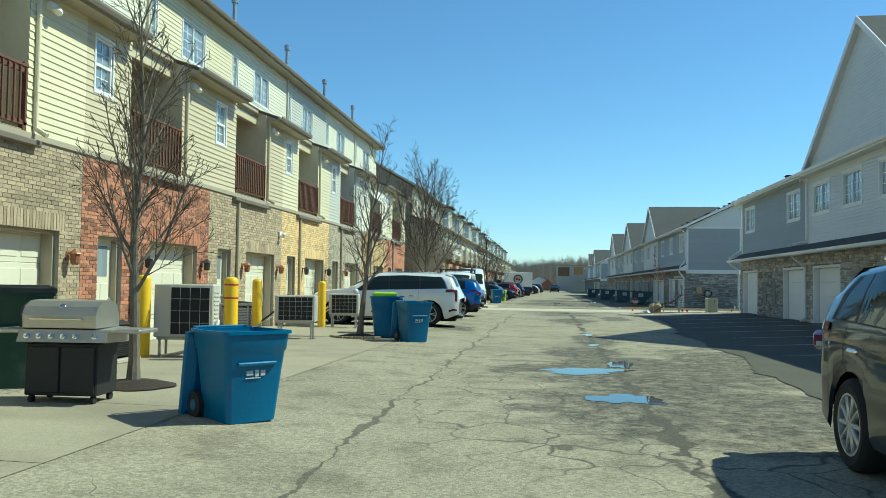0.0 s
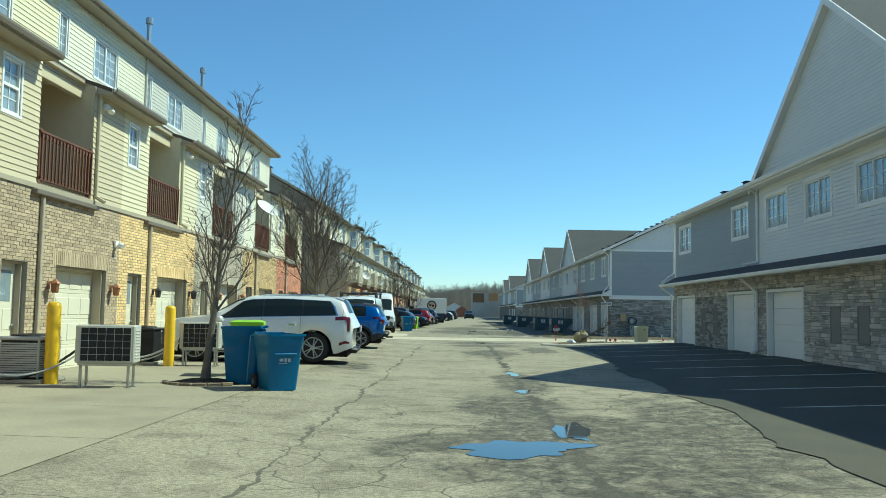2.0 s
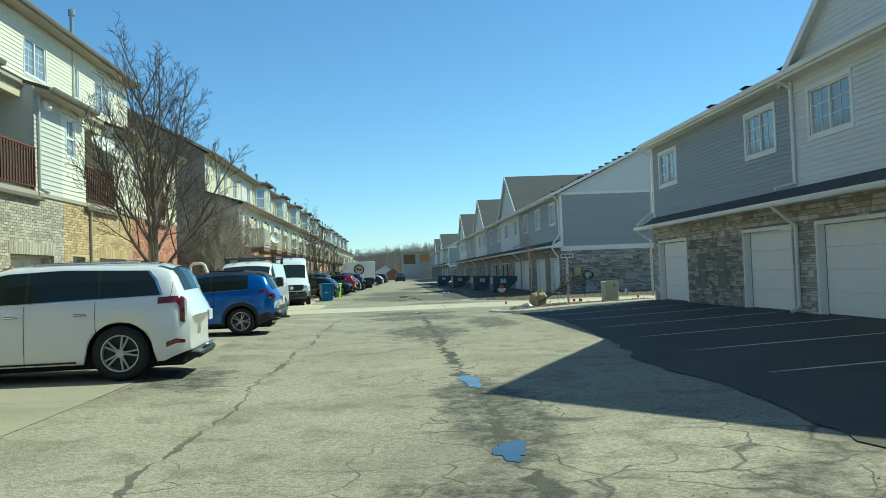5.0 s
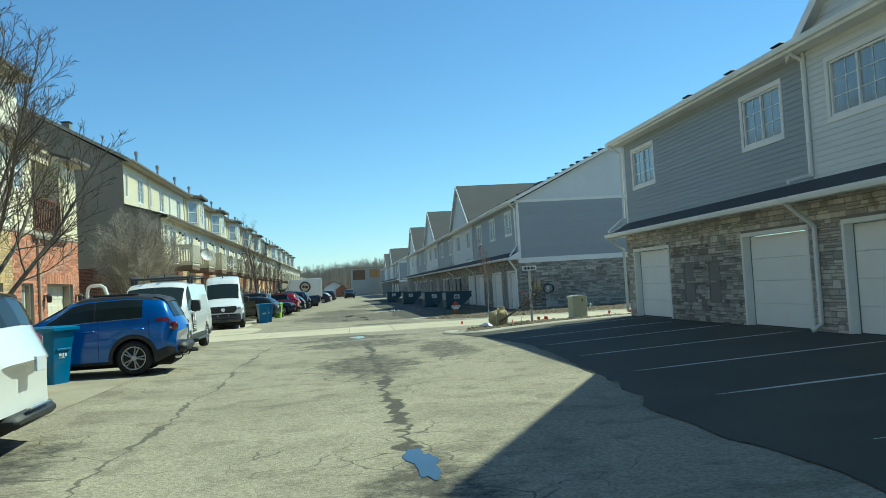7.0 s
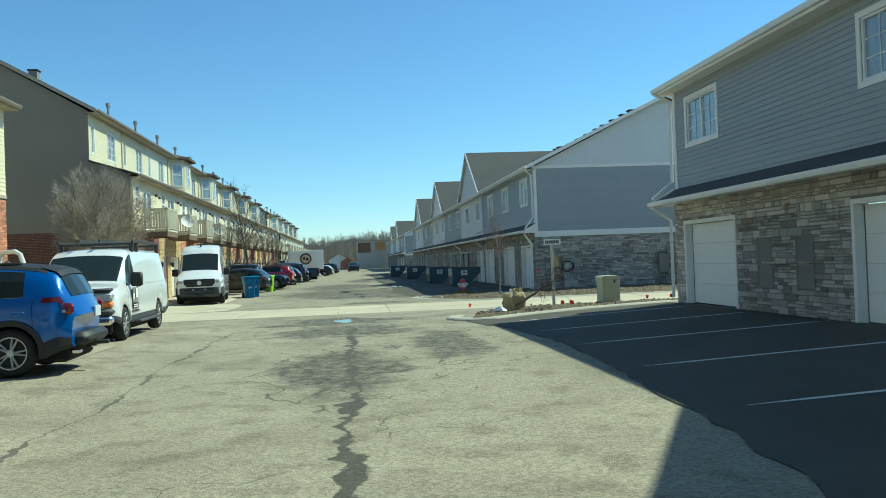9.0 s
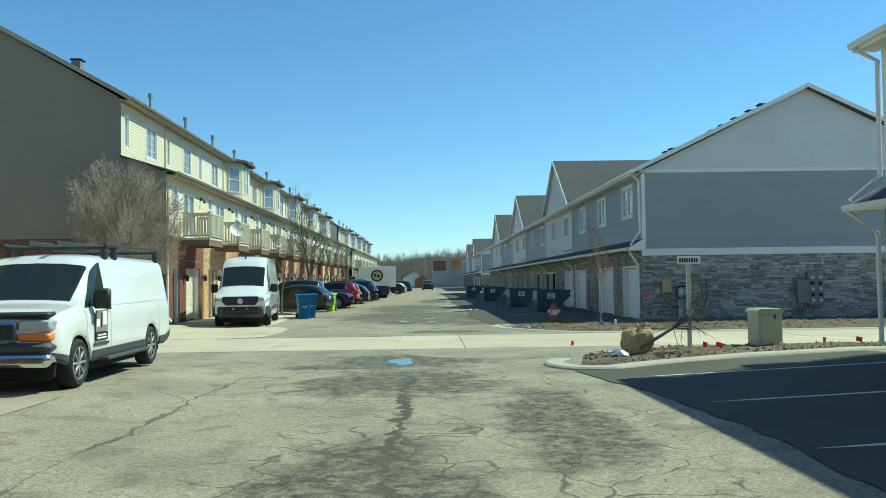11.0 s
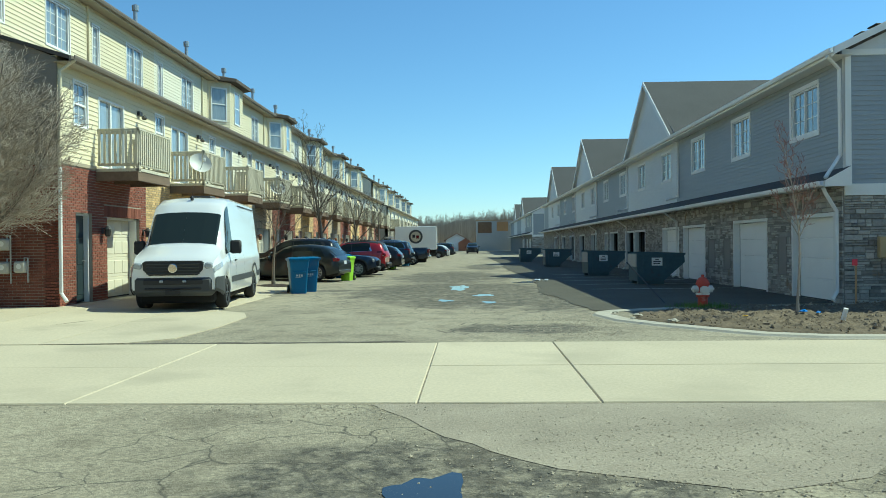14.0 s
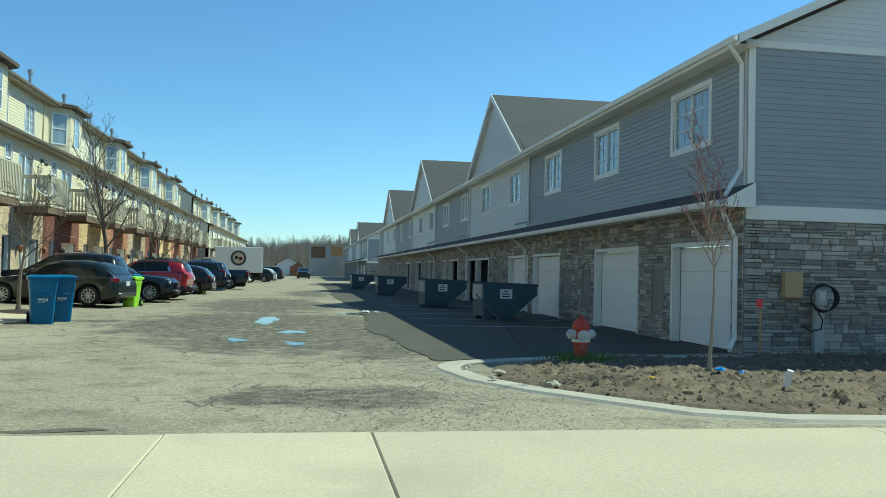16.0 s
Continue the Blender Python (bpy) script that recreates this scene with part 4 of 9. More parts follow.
def brick_row(label, X2, X3, y0, units, style, near_end=False, near=None, detail=True):
    """Three-storey row facing the alley: brick garages, siding above, the top storey set back behind a pent roof.
    units: (start, end, brick, second-storey siding, third-storey siding, garage colour, entry colour, bay)."""
    rng = random.Random(int(abs(y0) * 7) + 1)
    root = thing("townhouse_row", label, "townhouse")
    y1 = units[-1][1]
    zbase = 0.1
    if style == 'recess':
        zbr, zpe, zp3, ze = 3.68, 6.24, 6.98, 9.24
    else:
        zbr, zpe, zp3, ze = 3.4, 5.84, 6.5, 8.66
    P2, P3 = plane_y(X2, 1), plane_y(X3, 1)
    for i, (a, b, bk, s2, s3, gc, dc, bay) in enumerate(units):
        if style == 'recess':
            man = (a + 0.56, a + 1.42, 0.0, 2.28)
            gar = (a + 2.5, a + 4.82, 0.0, 2.28)
            wi2 = (a + 0.24, a + 0.92, 4.84, 5.93)
            bal = (a + 1.57, a + 3.84, 3.8, 6.3)
            w3 = [(a + 1.96, a + 3.5, 7.5, 8.64), (a + 0.06, a + 0.58, 7.56, 8.66)]
        else:
            man = (a + 0.8, a + 1.66, 0.0, 2.28)
            gar = (a + 2.5, a + 4.6, 0.0, 2.24)
            wi2 = (a + 0.72, a + 1.5, 4.36, 5.5)
            bal = (a + 2.05, a + 3.62, 3.48, 5.3)
            w3 = [(a + 2.72, a + 4.08, 6.82, 8.17), (a + 0.3, a + 0.82, 6.84, 8.13)]
        ops = [man, gar]
        mb = MB()
        wall(mb, P2, a, b, 0.0, zbr, ops, 0.34)
        bw = part("brick_wall", mb, M['mortar'], root)
        if detail:
            arch = (gar[0] - 0.15, gar[1] + 0.15, gar[3], gar[3] + 0.3)
            items = brick_list(a, b - 0.01, 0.05, zbr, ops + [arch])
            k = int((arch[1] - arch[0]) / 0.078)
            for j in range(k):
                u = arch[0] + (arch[1] - arch[0]) * j / k
                items.append((u, u + (arch[1] - arch[0]) / k - 0.01, arch[2], arch[2] + 0.29))
            pieces_later.append((items, P2, bw, M['brick_' + bk], "brick", "brickwork", 0.008, rng, near or (lambda u, z: False), 0.002, 0.002))
        garage_door(root, P2, gar[0], gar[1], 0.1, gar[3], M[gc], 0.3, (4, 4), True)
        entry_door(root, P2, man[0], man[1], 0.1, man[3], M[dc], 0.2, lite=(dc == 'door_cream'))
        mb = MB()
        for o in (man, gar):
            bbar(mb, P2, o[0], o[0] + 0.05, 0.08, o[3], -0.3, -0.08)
            bbar(mb, P2, o[1] - 0.05, o[1], 0.08, o[3], -0.3, -0.08)
            bbar(mb, P2, o[0] + .05, o[1] - .05, o[3] - 0.05, o[3], -0.3, -0.08)
        part("door_jamb", mb, M['trimtan'] if style == 'recess' else M['white'], root)
        for u in (gar[0] - 0.28, gar[1] + 0.25):
            if u < b:
                lantern(root, P2, u, 1.85, M['copper'] if bk in ('grey', 'tan') else M['dark_metal'])
        # second storey
        ops2 = [(wi2[0] + .02, wi2[1] - .02, wi2[2] + .02, wi2[3] - .02), bal]
        ztop = zpe + 0.05
        mb = MB()
        wall(mb, P2, a, b, zbr, ztop, ops2, 0.15)
        if (y0 < 40 and 14 < a < 31) or (50 < y0 < 60 and i < 2):
            sd = part("siding_wall", mb, M[s2], root)
            siding(None, P2, a, b, zbr + 0.1, ztop, ops2, 0.115, to=(sd, M[s2]))
        else:
            siding(mb, P2, a, b, zbr + 0.1, ztop, ops2, 0.115)
            part("siding_wall", mb, M[s2], root)
        window(root, P2, *wi2, trim=0.05, cols=2, rows=4, split='h')
        mb = MB()
        bbar(mb, P2, a, b, zbr, zbr + 0.1, 0.0, 0.035)
        part("ledge_trim", mb, M['trimtan'], root)
        if style == 'recess':
            D = 1.5
            mb = MB()
            ua, ub, za, zb = bal
            mb.quad(P2(ua, za, -0.15), P2(ua, zb, -0.15), P2(ua, zb, -D), P2(ua, za, -D))
            mb.quad(P2(ub, za, -0.15), P2(ub, za, -D), P2(ub, zb, -D), P2(ub, zb, -0.15))
            mb.quad(P2(ua, zb, -0.15), P2(ub, zb, -0.15), P2(ub, zb, -D), P2(ua, zb, -D))
            part("recess_siding", siding(MB(), plane_y(X2 - D, 1), ua, ub, za, zb, (), 0.115), M[s2], root)
            mb.quad(P2(ua, za, -D), P2(ub, za, -D), P2(ub, zb, -D), P2(ua, zb, -D))
            part("balcony_recess", mb, M[s2], root)
            mb = MB()
            bbar(mb, P2, ua, ub, za - 0.06, za, -D, 0.02)
            part("balcony_floor", mb, M['beam_wood'], root)
            Pb = plane_y(X2 - D, 1)
            mb = MB_frame(Pb, ua + 0.25, ub - 0.25, za, za + 2.05, 0.07, 0.0, 0.06)
            bbar(mb, Pb, (ua + ub) / 2 - 0.04, (ua + ub) / 2 + 0.04, za + 0.07, za + 1.98, 0.0, 0.05)
            pd = part("patio_door", mb, M['white'], root)
            mb = MB().quad(Pb(ua + 0.3, za, 0.03), Pb(ub - 0.3, za, 0.03), Pb(ub - 0.3, za + 2, 0.03), Pb(ua + 0.3, za + 2, 0.03))
            part("pane", mb, M['pane'], pd)
            rail(root, P2, ua + 0.02, ub - 0.02, za, za + 1.02, 0.03, M['rail_wood'], 0.135)
            mb = MB()
            bbar(mb, P2, ua - 0.15, ub + 0.25, zbr - 0.12, zbr - 0.01, 0.0, 0.13, 0.02)
            part("drip_ledge", mb, M['fascia'], root)
            downspout(root, P2, ua + 0.22, zbr - 0.1, 0.12, M['trimtan'], 0.05, 0.04)
            downspout(root, P2, ub + 0.18, zpe - 0.1, zbr + 0.02, M[s2], 0.05, 0.035)
        else:
            ua, ub, za, zb = bal
            mb = MB_frame(P2, ua, ub, za, zb, 0.06, -0.1, 0.03)
            bbar(mb, P2, (ua + ub) / 2 - 0.04, (ua + ub) / 2 + 0.04, za + .06, zb - .06, -0.1, 0.0)
            pd = part("patio_door", mb, M['white'], root)
            mb = MB().quad(P2(ua, za, -0.06), P2(ub, za, -0.06), P2(ub, zb, -0.06), P2(ua, zb, -0.06))
            part("pane", mb, M['pane'], pd)
            b0, b1 = a + 1.87, a + 4.0
            mb = MB()
            bbar(mb, P2, b0, b1, 3.36, 3.44, 0.03, 1.14, 0.008)
            fl = part("balcony_floor", mb, M['rail_grey'], root)
            mb = MB()
            bbar(mb, P2, b0 - 0.02, b1 + 0.02, 3.12, 3.36, 1.06, 1.12, 0.008)
            for u in (b0, (b0 + b1) / 2, b1 - 0.05):
                bbar(mb, P2, u, u + 0.05, 3.12, 3.36, 0.02, 1.06, 0.008)
            part("balcony_joist", mb, M['beam_wood'], root)
            rail(root, P2, b0, b1, 3.44, 4.45, 1.14, M['rail_grey'], 0.13, sides=1.08, w=0.03)
        # third storey
        ops3 = [] if bay else [(w[0] + .02, w[1] - .02, w[2] + .02, w[3] - .02) for w in w3 if w[1] < b]
        mb = MB()
        wall(mb, P3, a, b, zp3 - 0.3, ze, ops3, 0.15)
        siding(mb, P3, a, b, zp3 - 0.1, ze - 0.12, ops3, 0.115)
        part("siding_wall", mb, M[s3], root)
        if not bay:
            for j, w in enumerate(w3):
                if w[1] < b:
                    window(root, P3, *w, trim=0.05, cols=4 if j == 0 else 2, rows=4, split='v' if j == 0 else 'n')
        else:
            c, hw, d = (a + b) / 2, 1.75, 0.75
            pts = [(c - hw, 0.0), (c - hw + 0.75, d), (c + hw - 0.75, d), (c + hw, 0.0)]
            body = part("bay", MB(), M[s3], root)
            rf = MB()
            for (ua, oa), (ub, ob_) in zip(pts[:-1], pts[1:]):
                L = math.hypot(ub - ua, ob_ - oa)
                du, do = (ub - ua) / L, (ob_ - oa) / L
                Pq = (lambda ua, oa, du, do: (lambda u, z, o=0.0: (X3 + oa + do * u + du * o, ua + du * u - do * o, z)))(ua, oa, du, do)
                m2 = MB()
                m2.quad(Pq(0, zp3 - 0.3), Pq(L, zp3 - 0.3), Pq(L, ze + 0.05), Pq(0, ze + 0.05))
                part("bay_wall", m2, M[s3], body)
                part("bay_siding", siding(MB(), Pq, 0, L, zp3 - 0.1, ze - 0.05, (), 0.115), M[s3], body)
                m2 = MB()
                w0, w1 = L / 2 - min(0.42, L * .36), L / 2 + min(0.42, L * .36)
                fr = [(w0, w1, zp3 + .35, zp3 + .41), (w0, w1, ze - .41, ze - .35), (w0, w0 + .06, zp3 + .41, ze - .41), (w1 - .06, w1, zp3 + .41, ze - .41), (w0 + .06, w1 - .06, (zp3 + ze) / 2 - .02, (zp3 + ze) / 2 + .02)]
                for u_a, u_b, z_a, z_b in fr:
                    q = [Pq(u, z, o) for u in (u_a, u_b) for z in (z_a, z_b) for o in (0.0, 0.05)]
                    m2.add(q, [(0, 1, 3, 2), (4, 6, 7, 5), (0, 4, 5, 1), (2, 3, 7, 6), (0, 2, 6, 4), (1, 5, 7, 3)])
                part("bay_window_frame", m2, M['white'], body)
                part("pane", MB().quad(Pq(w0, zp3 + .36, .025), Pq(w1, zp3 + .36, .025), Pq(w1, ze - .36, .025), Pq(w0, ze - .36, .025)), M['pane'], body)
            top = (X3 - 0.9, c, ze + 0.62)
            eo = [(c - hw - 0.3, 0.0), (c - hw + 0.6, d + 0.35), (c + hw - 0.6, d + 0.35), (c + hw + 0.3, 0.0)]
            vs = [(X3 + o, u, ze + 0.06) for u, o in eo] + [(X3 + o, u, ze - 0.08) for u, o in eo] + [top]
            rf.add(vs, [(0, 1, 8), (1, 2, 8), (2, 3, 8), (0, 4, 5, 1), (1, 5, 6, 2), (2, 6, 7, 3), (4, 7, 6, 5)])
            part("bay_roof", rf, M['shingle_brown'], root)
        vent_pipe(root, X3 - 0.35, a + (1.05 if style == 'recess' else 4.4), ze + 0.3, 1.15 if style == 'recess' else 0.8)
        if i and i % 2 == (0 if style == 'recess' else 1):
            downspout(root, P3, a + 0.02, ze - 0.1, zp3 + 0.05, M[s3], 0.045, 0.03)
    # pent roof between second and third storey; over recessed balconies its edge is set back
    e, back = 0.35, 0.28
    if style == 'recess':
        cuts = [y0 - 0.1] + [v for u in units for v in (u[0] + 1.5, u[0] + 3.9)] + [y1 + 0.1]
        full, short = list(zip(cuts[::2], cuts[1::2])), list(zip(cuts[1:-1:2], cuts[2:-1:2]))
    else:
        full, short = [(y0 - 0.1, y1 + 0.1)], []
    zb_ = zpe + 0.02 + (zp3 - zpe - 0.02) * (e + back) / (X2 + e - X3)
    for c0, c1 in full:
        mb = roof_slab(MB(), [(X2 + e, c0, zpe + 0.02), (X3, c0, zp3), (X3, c1, zp3), (X2 + e, c1, zpe + 0.02)], 0.09)
        part("pent_roof", mb, M['shingle_brown'], root)
        mb = MB().box(X2 + e, X2 + e + 0.02, c0, c1, zpe - 0.13, zpe + 0.0)
        mb.quad((X2 + e, c0, zpe - 0.11), (X2 - 0.05, c0, zpe - 0.11), (X2 - 0.05, c1, zpe - 0.11), (X2 + e, c1, zpe - 0.11))
        for c in ((c0 + 0.001, c1 - 0.021) if short else ()):
            mb.prism([(X2 - back, zpe - 0.12), (X2 + e, zpe - 0.12), (X2 + e, zpe + 0.01), (X2 - back, zb_ - 0.01)], 'y', c, c + 0.02)
        part("fascia", mb, M['trimtan'], root)
        gutter(root, P2, c0, c1, zpe - 0.09, e + 0.13, M['fascia'])
    for c0, c1 in short:
        part("pent_roof", roof_slab(MB(), [(X2 - back + 0.05, c0, zb_), (X3, c0, zp3), (X3, c1, zp3), (X2 - back + 0.05, c1, zb_)], 0.03), M['shingle_brown'], root)
        part("fascia", MB().box(X2 - back, X2 - back + 0.03, c0, c1, zpe - 0.02, zb_ - 0.025), M['trimtan'], root)
        part("header", MB().bbox(X2 - back - 0.12, X2 - back + 0.012, c0 + 0.06, c1 - 0.05, zpe - 0.24, zpe - 0.02, 0.01), M['sid_beige'], root)
    # main roof
    xr, sl = X3 - 6.2, 0.46 if style == 'recess' else 0.56
    xb = xr - 6.2
    rz = ze + 0.05 + sl * (X3 + 0.4 - xr)
    mb = MB()
    roof_slab(mb, [(X3 + 0.4, y0 - 0.2, ze + 0.05), (xr, y0 - 0.2, rz), (xr, y1 + 0.2, rz), (X3 + 0.4, y1 + 0.2, ze + 0.05)])
    roof_slab(mb, [(xr, y0 - 0.2, rz), (xb, y0 - 0.2, ze), (xb, y1 + 0.2, ze), (xr, y1 + 0.2, rz)])
    part("roof", mb, M['shingle_brown'], root)
    mb = MB()
    mb.box(X3 + 0.4, X3 + 0.42, y0 - 0.2, y1 + 0.2, ze - 0.12, ze + 0.03)
    mb.quad((X3 + 0.4, y0 - .2, ze - 0.1), (X3 - 0.05, y0 - .2, ze - 0.1), (X3 - 0.05, y1 + .2, ze - 0.1), (X3 + 0.4, y1 + .2, ze - 0.1))
    for yy in (y0 - 0.22, y1 + 0.2):
        mb.prism([(X3 + 0.4, ze - 0.12), (X3 + 0.4, ze + 0.06), (xr, rz + 0.01), (xr, rz - 0.18)], 'y', yy, yy + 0.02)
    part("fascia", mb, M['trimtan'], root)
    gutter(root, P3, y0 - 0.2, y1 + 0.2, ze - 0.08, 0.53, M['fascia'])
    # end walls
    for Y, s in ((y0, -1), (y1, 1)):
        P = plane_x(Y, s)
        mb = MB()
        wall(mb, P, xb + 0.3, X2, 0.0, zbr, (), 0.2)
        ew = part("end_brick_wall", mb, M['mortar'], root)
        if near_end and s < 0:
            items = brick_list(X2 - 7.5, X2, 0.05, zbr, ())
            pieces_later.append((items, P, ew, M['brick_brown'], "brick", "brickwork", 0.008, rng, lambda u, z: u > X2 - 1.6 and z > 0.5, 0.002, 0.002))
        def span(z):
            r = X2
            if z > zpe:
                r = X2 - (z - zpe) * (X2 - X3) / (zp3 - zpe)
            if z > zp3:
                r = X3
            if z > ze:
                r = X3 - (z - ze) / sl
            l_ = xb + 0.3 if z < ze else xb + 0.3 + (z - ze) / sl
            return l_, max(l_, r)
        mb = MB()
        mb.quad(P(xb + .3, zbr), P(X2, zbr), P(X2, zpe), P(X3, zp3), P(X3, ze), P(xr, rz - .15), P(xb + .3, ze))
        if near_end and s < 0:
            siding(mb, P, xb, X2, zbr, rz - 0.2, (), 0.115, 0.008, span)
        part("end_siding", mb, M['sid_dun'] if y0 < 120 else M['sid_pale'], root)
    part("back_wall", MB().box(xb + 0.3, xb + 0.5, y0 + .1, y1 - .1, 0, ze), M['sid_dun'], root)
    return root

LA_U = []
pal = [('tan', 'sid_cream', 'sid_cream', 'door_cream', 'door_cream'), ('red', 'sid_beige', 'sid_pale', 'door_cream', 'door_cream'), ('tan', 'sid_beige', 'sid_cream', 'door_cream', 'door_cream'),
       ('yellow', 'sid_cream', 'sid_pale', 'door_cream', 'door_cream'), ('grey', 'sid_lgrey', 'sid_lgrey', 'door_cream', 'door_cream'), ('yellow', 'sid_pale', 'sid_pale', 'door_cream', 'door_cream'), ('red', 'sid_cream', 'sid_pale', 'door_cream', 'door_cream')]
order = [3, 4, 0, 1, 2, 3, 4, 5, 6]
ends = [14.13 + 5.46 * k for k in range(-4, 6)]
for k in range(9):
    LA_U.append((ends[k], ends[k + 1], *pal[order[k]], False))
ROW_LA = brick_row("three-storey brick and cream siding townhouse row with recessed balconies", -7.93, -9.68, ends[0], LA_U, 'recess',
                   near=lambda u, z: 14.2 < u < 16.0 and z > 1.2)
LB_U = []
pal2 = [('brown', 'sid_cream', 'sid_cream', 'door_cream', 'door_dark'), ('yellow', 'sid_cream', 'sid_cream', 'door_cream', 'door_red'), ('red', 'sid_pale', 'sid_pale', 'door_cream', 'door_dark'), ('tan', 'sid_cream', 'sid_cream', 'door_cream', 'door_dark')]
for k in range(13):
    a = 55.0 + 5.1 * k
    LB_U.append((a, a + 5.1, *pal2[k % 4], k >= 3 and k % 2 == 1))
ROW_LB = brick_row("three-storey townhouse row with timber balconies and taupe end wall", -8.1, -9.8, 55.0, LB_U, 'balcony', near_end=True)
LC_U = [(130.0 + 5.22 * k, 135.22 + 5.22 * k, *pal2[(k + 1) % 4], k % 2 == 1) for k in range(10)]
ROW_LC = brick_row("distant three-storey cream townhouse row", -8.1, -9.8, 130.0, LC_U, 'balcony', detail=False)

# ---- paving, kerbs and soil ----
grng = random.Random(11)
def blob(cx, cy, rx, ry, n=26, rough=0.3, rng=grng):
    ph = [rng.uniform(0, 6.28) for _ in range(4)]
    out = []
    for i in range(n):
        t = 2 * math.pi * i / n
        r = 1 + rough * (0.5 * math.sin(2 * t + ph[0]) + 0.35 * math.sin(3 * t + ph[1]) + 0.3 * math.sin(5 * t + ph[2]) + 0.25 * math.sin(9 * t + ph[3]))
        out.append((cx + rx * r * math.cos(t), cy + ry * r * math.sin(t)))
    return out

def ribbon(pts, w, rng=grng, jag=0.5, step=0.5):
    """Outline of an uneven strip along a line of points."""
    left, right = [], []
    line = []
    for (x0, y0), (x1, y1) in zip(pts[:-1], pts[1:]):
        k = max(1, int(math.hypot(x1 - x0, y1 - y0) / step))
        line += [(x0 + (x1 - x0) * i / k, y0 + (y1 - y0) * i / k) for i in range(k)]
    line.append(pts[-1])
    for i, (x, y) in enumerate(line):
        a, b = line[max(0, i - 1)], line[min(len(line) - 1, i + 1)]
        d = Vector((b[0] - a[0], b[1] - a[1])).normalized()
        ww = w * (0.15 if i in (0, len(line) - 1) else 1)
        j = rng.uniform(-jag, jag) * w * 1.8
        left.append((x - d.y * ww * rng.uniform(1 - jag, 1 + jag) + d.y * j, y + d.x * ww * rng.uniform(1 - jag, 1 + jag)))
        right.append((x + d.y * ww * rng.uniform(1 - jag, 1 + jag) + d.y * j, y - d.x * ww * rng.uniform(1 - jag, 1 + jag)))
    return left, right

def strip_mesh(name, pts, w, material, lift, label, category="road", jag=0.5, step=0.5, rng=grng):
    l, r = ribbon(pts, w, rng, jag, step)
    mb = MB()
    mb.v = [(x, y, gz(x, y) + lift) for x, y in l] + [(x, y, gz(x, y) + lift) for x, y in r]
    n = len(l)
    mb.f = [(i, n + i, n + i + 1, i + 1) for i in range(n - 1)]
    return solid(name, mb, material, label, category, kind="structure")

def ragged(pts, amp=0.13, step=0.35, xmax=5.6, rng=grng):
    """Breaks the road side of an outline into a crumbling edge."""
    out = []
    for (x0, y0), (x1, y1) in zip(pts, pts[1:] + pts[:1]):
        k = max(1, int(math.hypot(x1 - x0, y1 - y0) / step)) if max(x0, x1) < xmax else 1
        for i in range(k):
            x, y = x0 + (x1 - x0) * i / k, y0 + (y1 - y0) * i / k
            if k > 1:
                x += amp * (1.6 * noise.noise((y * 0.35, 1, 2)) + 0.9 * noise.noise((y * 1.4, 4, 2)) + rng.uniform(-.35, .35))
            out.append((x, y))
    return out

sheet("sealed_parking", ragged([(4.0, -16), (3.6, 6), (4.2, 14), (4.3, 22), (4.9, 28), (5.1, 33), (4.6, 36.5), (4.3, 38.7), (7.2, 39.15), (10.0, 39.6), (10.0, 10), (10.0, -16)]), M['new_asphalt'], 0.012, label="fresh black asphalt parking strip before the garages", category="parking")
sheet("sealed_parking", ragged([(4.1, 54.2), (3.5, 60), (3.9, 70), (3.4, 85), (3.6, 100), (3.2, 131), (10.0, 131), (10.0, 90), (10.0, 55.9), (6.5, 55.3)]), M['new_asphalt'], 0.012, label="fresh black asphalt strip along shaded garages", category="parking")
for k, y in enumerate((13.7, 16.6, 19.5, 22.5, 25.4, 28.4, 31.4, 34.3, 37.2)):
    strip_mesh("parking_line", [(5.2, y), (9.8, y + 0.06)], 0.045, M['line'], 0.017, "thin worn white parking line", "marking", 0.15, 0.6)
for y in (62.5, 65.6, 68.7, 71.8, 75):
    strip_mesh("parking_line", [(5.0, y), (9.8, y)], 0.045, M['line'], 0.017, "thin worn white parking line", "marking", 0.15, 0.6)
for cx, cy, rx, ry in ((0.8, 9.2, 0.7, 0.5), (1.55, 10.6, 0.2, 0.75), (1.2, 5.75, 0.4, 0.5), (1.42, 20.3, 0.13, 0.6), (1.33, 15.8, 0.14, 0.35), (1.15, 40.9, 0.3, 0.55), (1.0, 64.2, 0.34, 1.3), (1.75, 60.0, 0.25, 0.5), (0.72, 57.8, 0.2, 0.35), (1.85, 57.1, 0.2, 0.3), (3.6, 68, 0.5, 0.7)):
    sheet("puddle", blob(cx, cy, rx, ry, 40, 0.42), M['water'], 0.006, label="shallow puddle reflecting the blue sky", category="puddle")

strip_mesh("road_crack", [(-4.2, 48.75), (-1.4, 48.7), (0.4, 48.8)], 0.07, M['patch'], 0.005, "dark crumbled joint between asphalt and concrete lane", jag=0.7, step=0.2)

# concrete cross lane of cast slabs
lane = thing("concrete_lane", "pale concrete cross lane of cast slabs", "lane", kind="structure")
slab_rng = random.Random(3)
xs = [-40, -34, -28.5, -23, -17.5, -12.4, -7.2, -2.4, 0.9, 2.6, 7.3, 12.0, 17, 22, 27, 32, 40]
for a, b in zip(xs[:-1], xs[1:]):
    for c, d in ((43.9, 46.2), (46.2, 48.55)):
        mb = MB()
        h = slab_rng.uniform(0.010, 0.018)
        mb.bbox(a + 0.005, b - 0.005, c + 0.005, d - 0.005, -0.17, h - 0.05, 0.012)
        part("slab", mb, M['concrete'], lane)
apron = thing("concrete_apron", "pale concrete apron before brick garages", "apron", kind="structure")
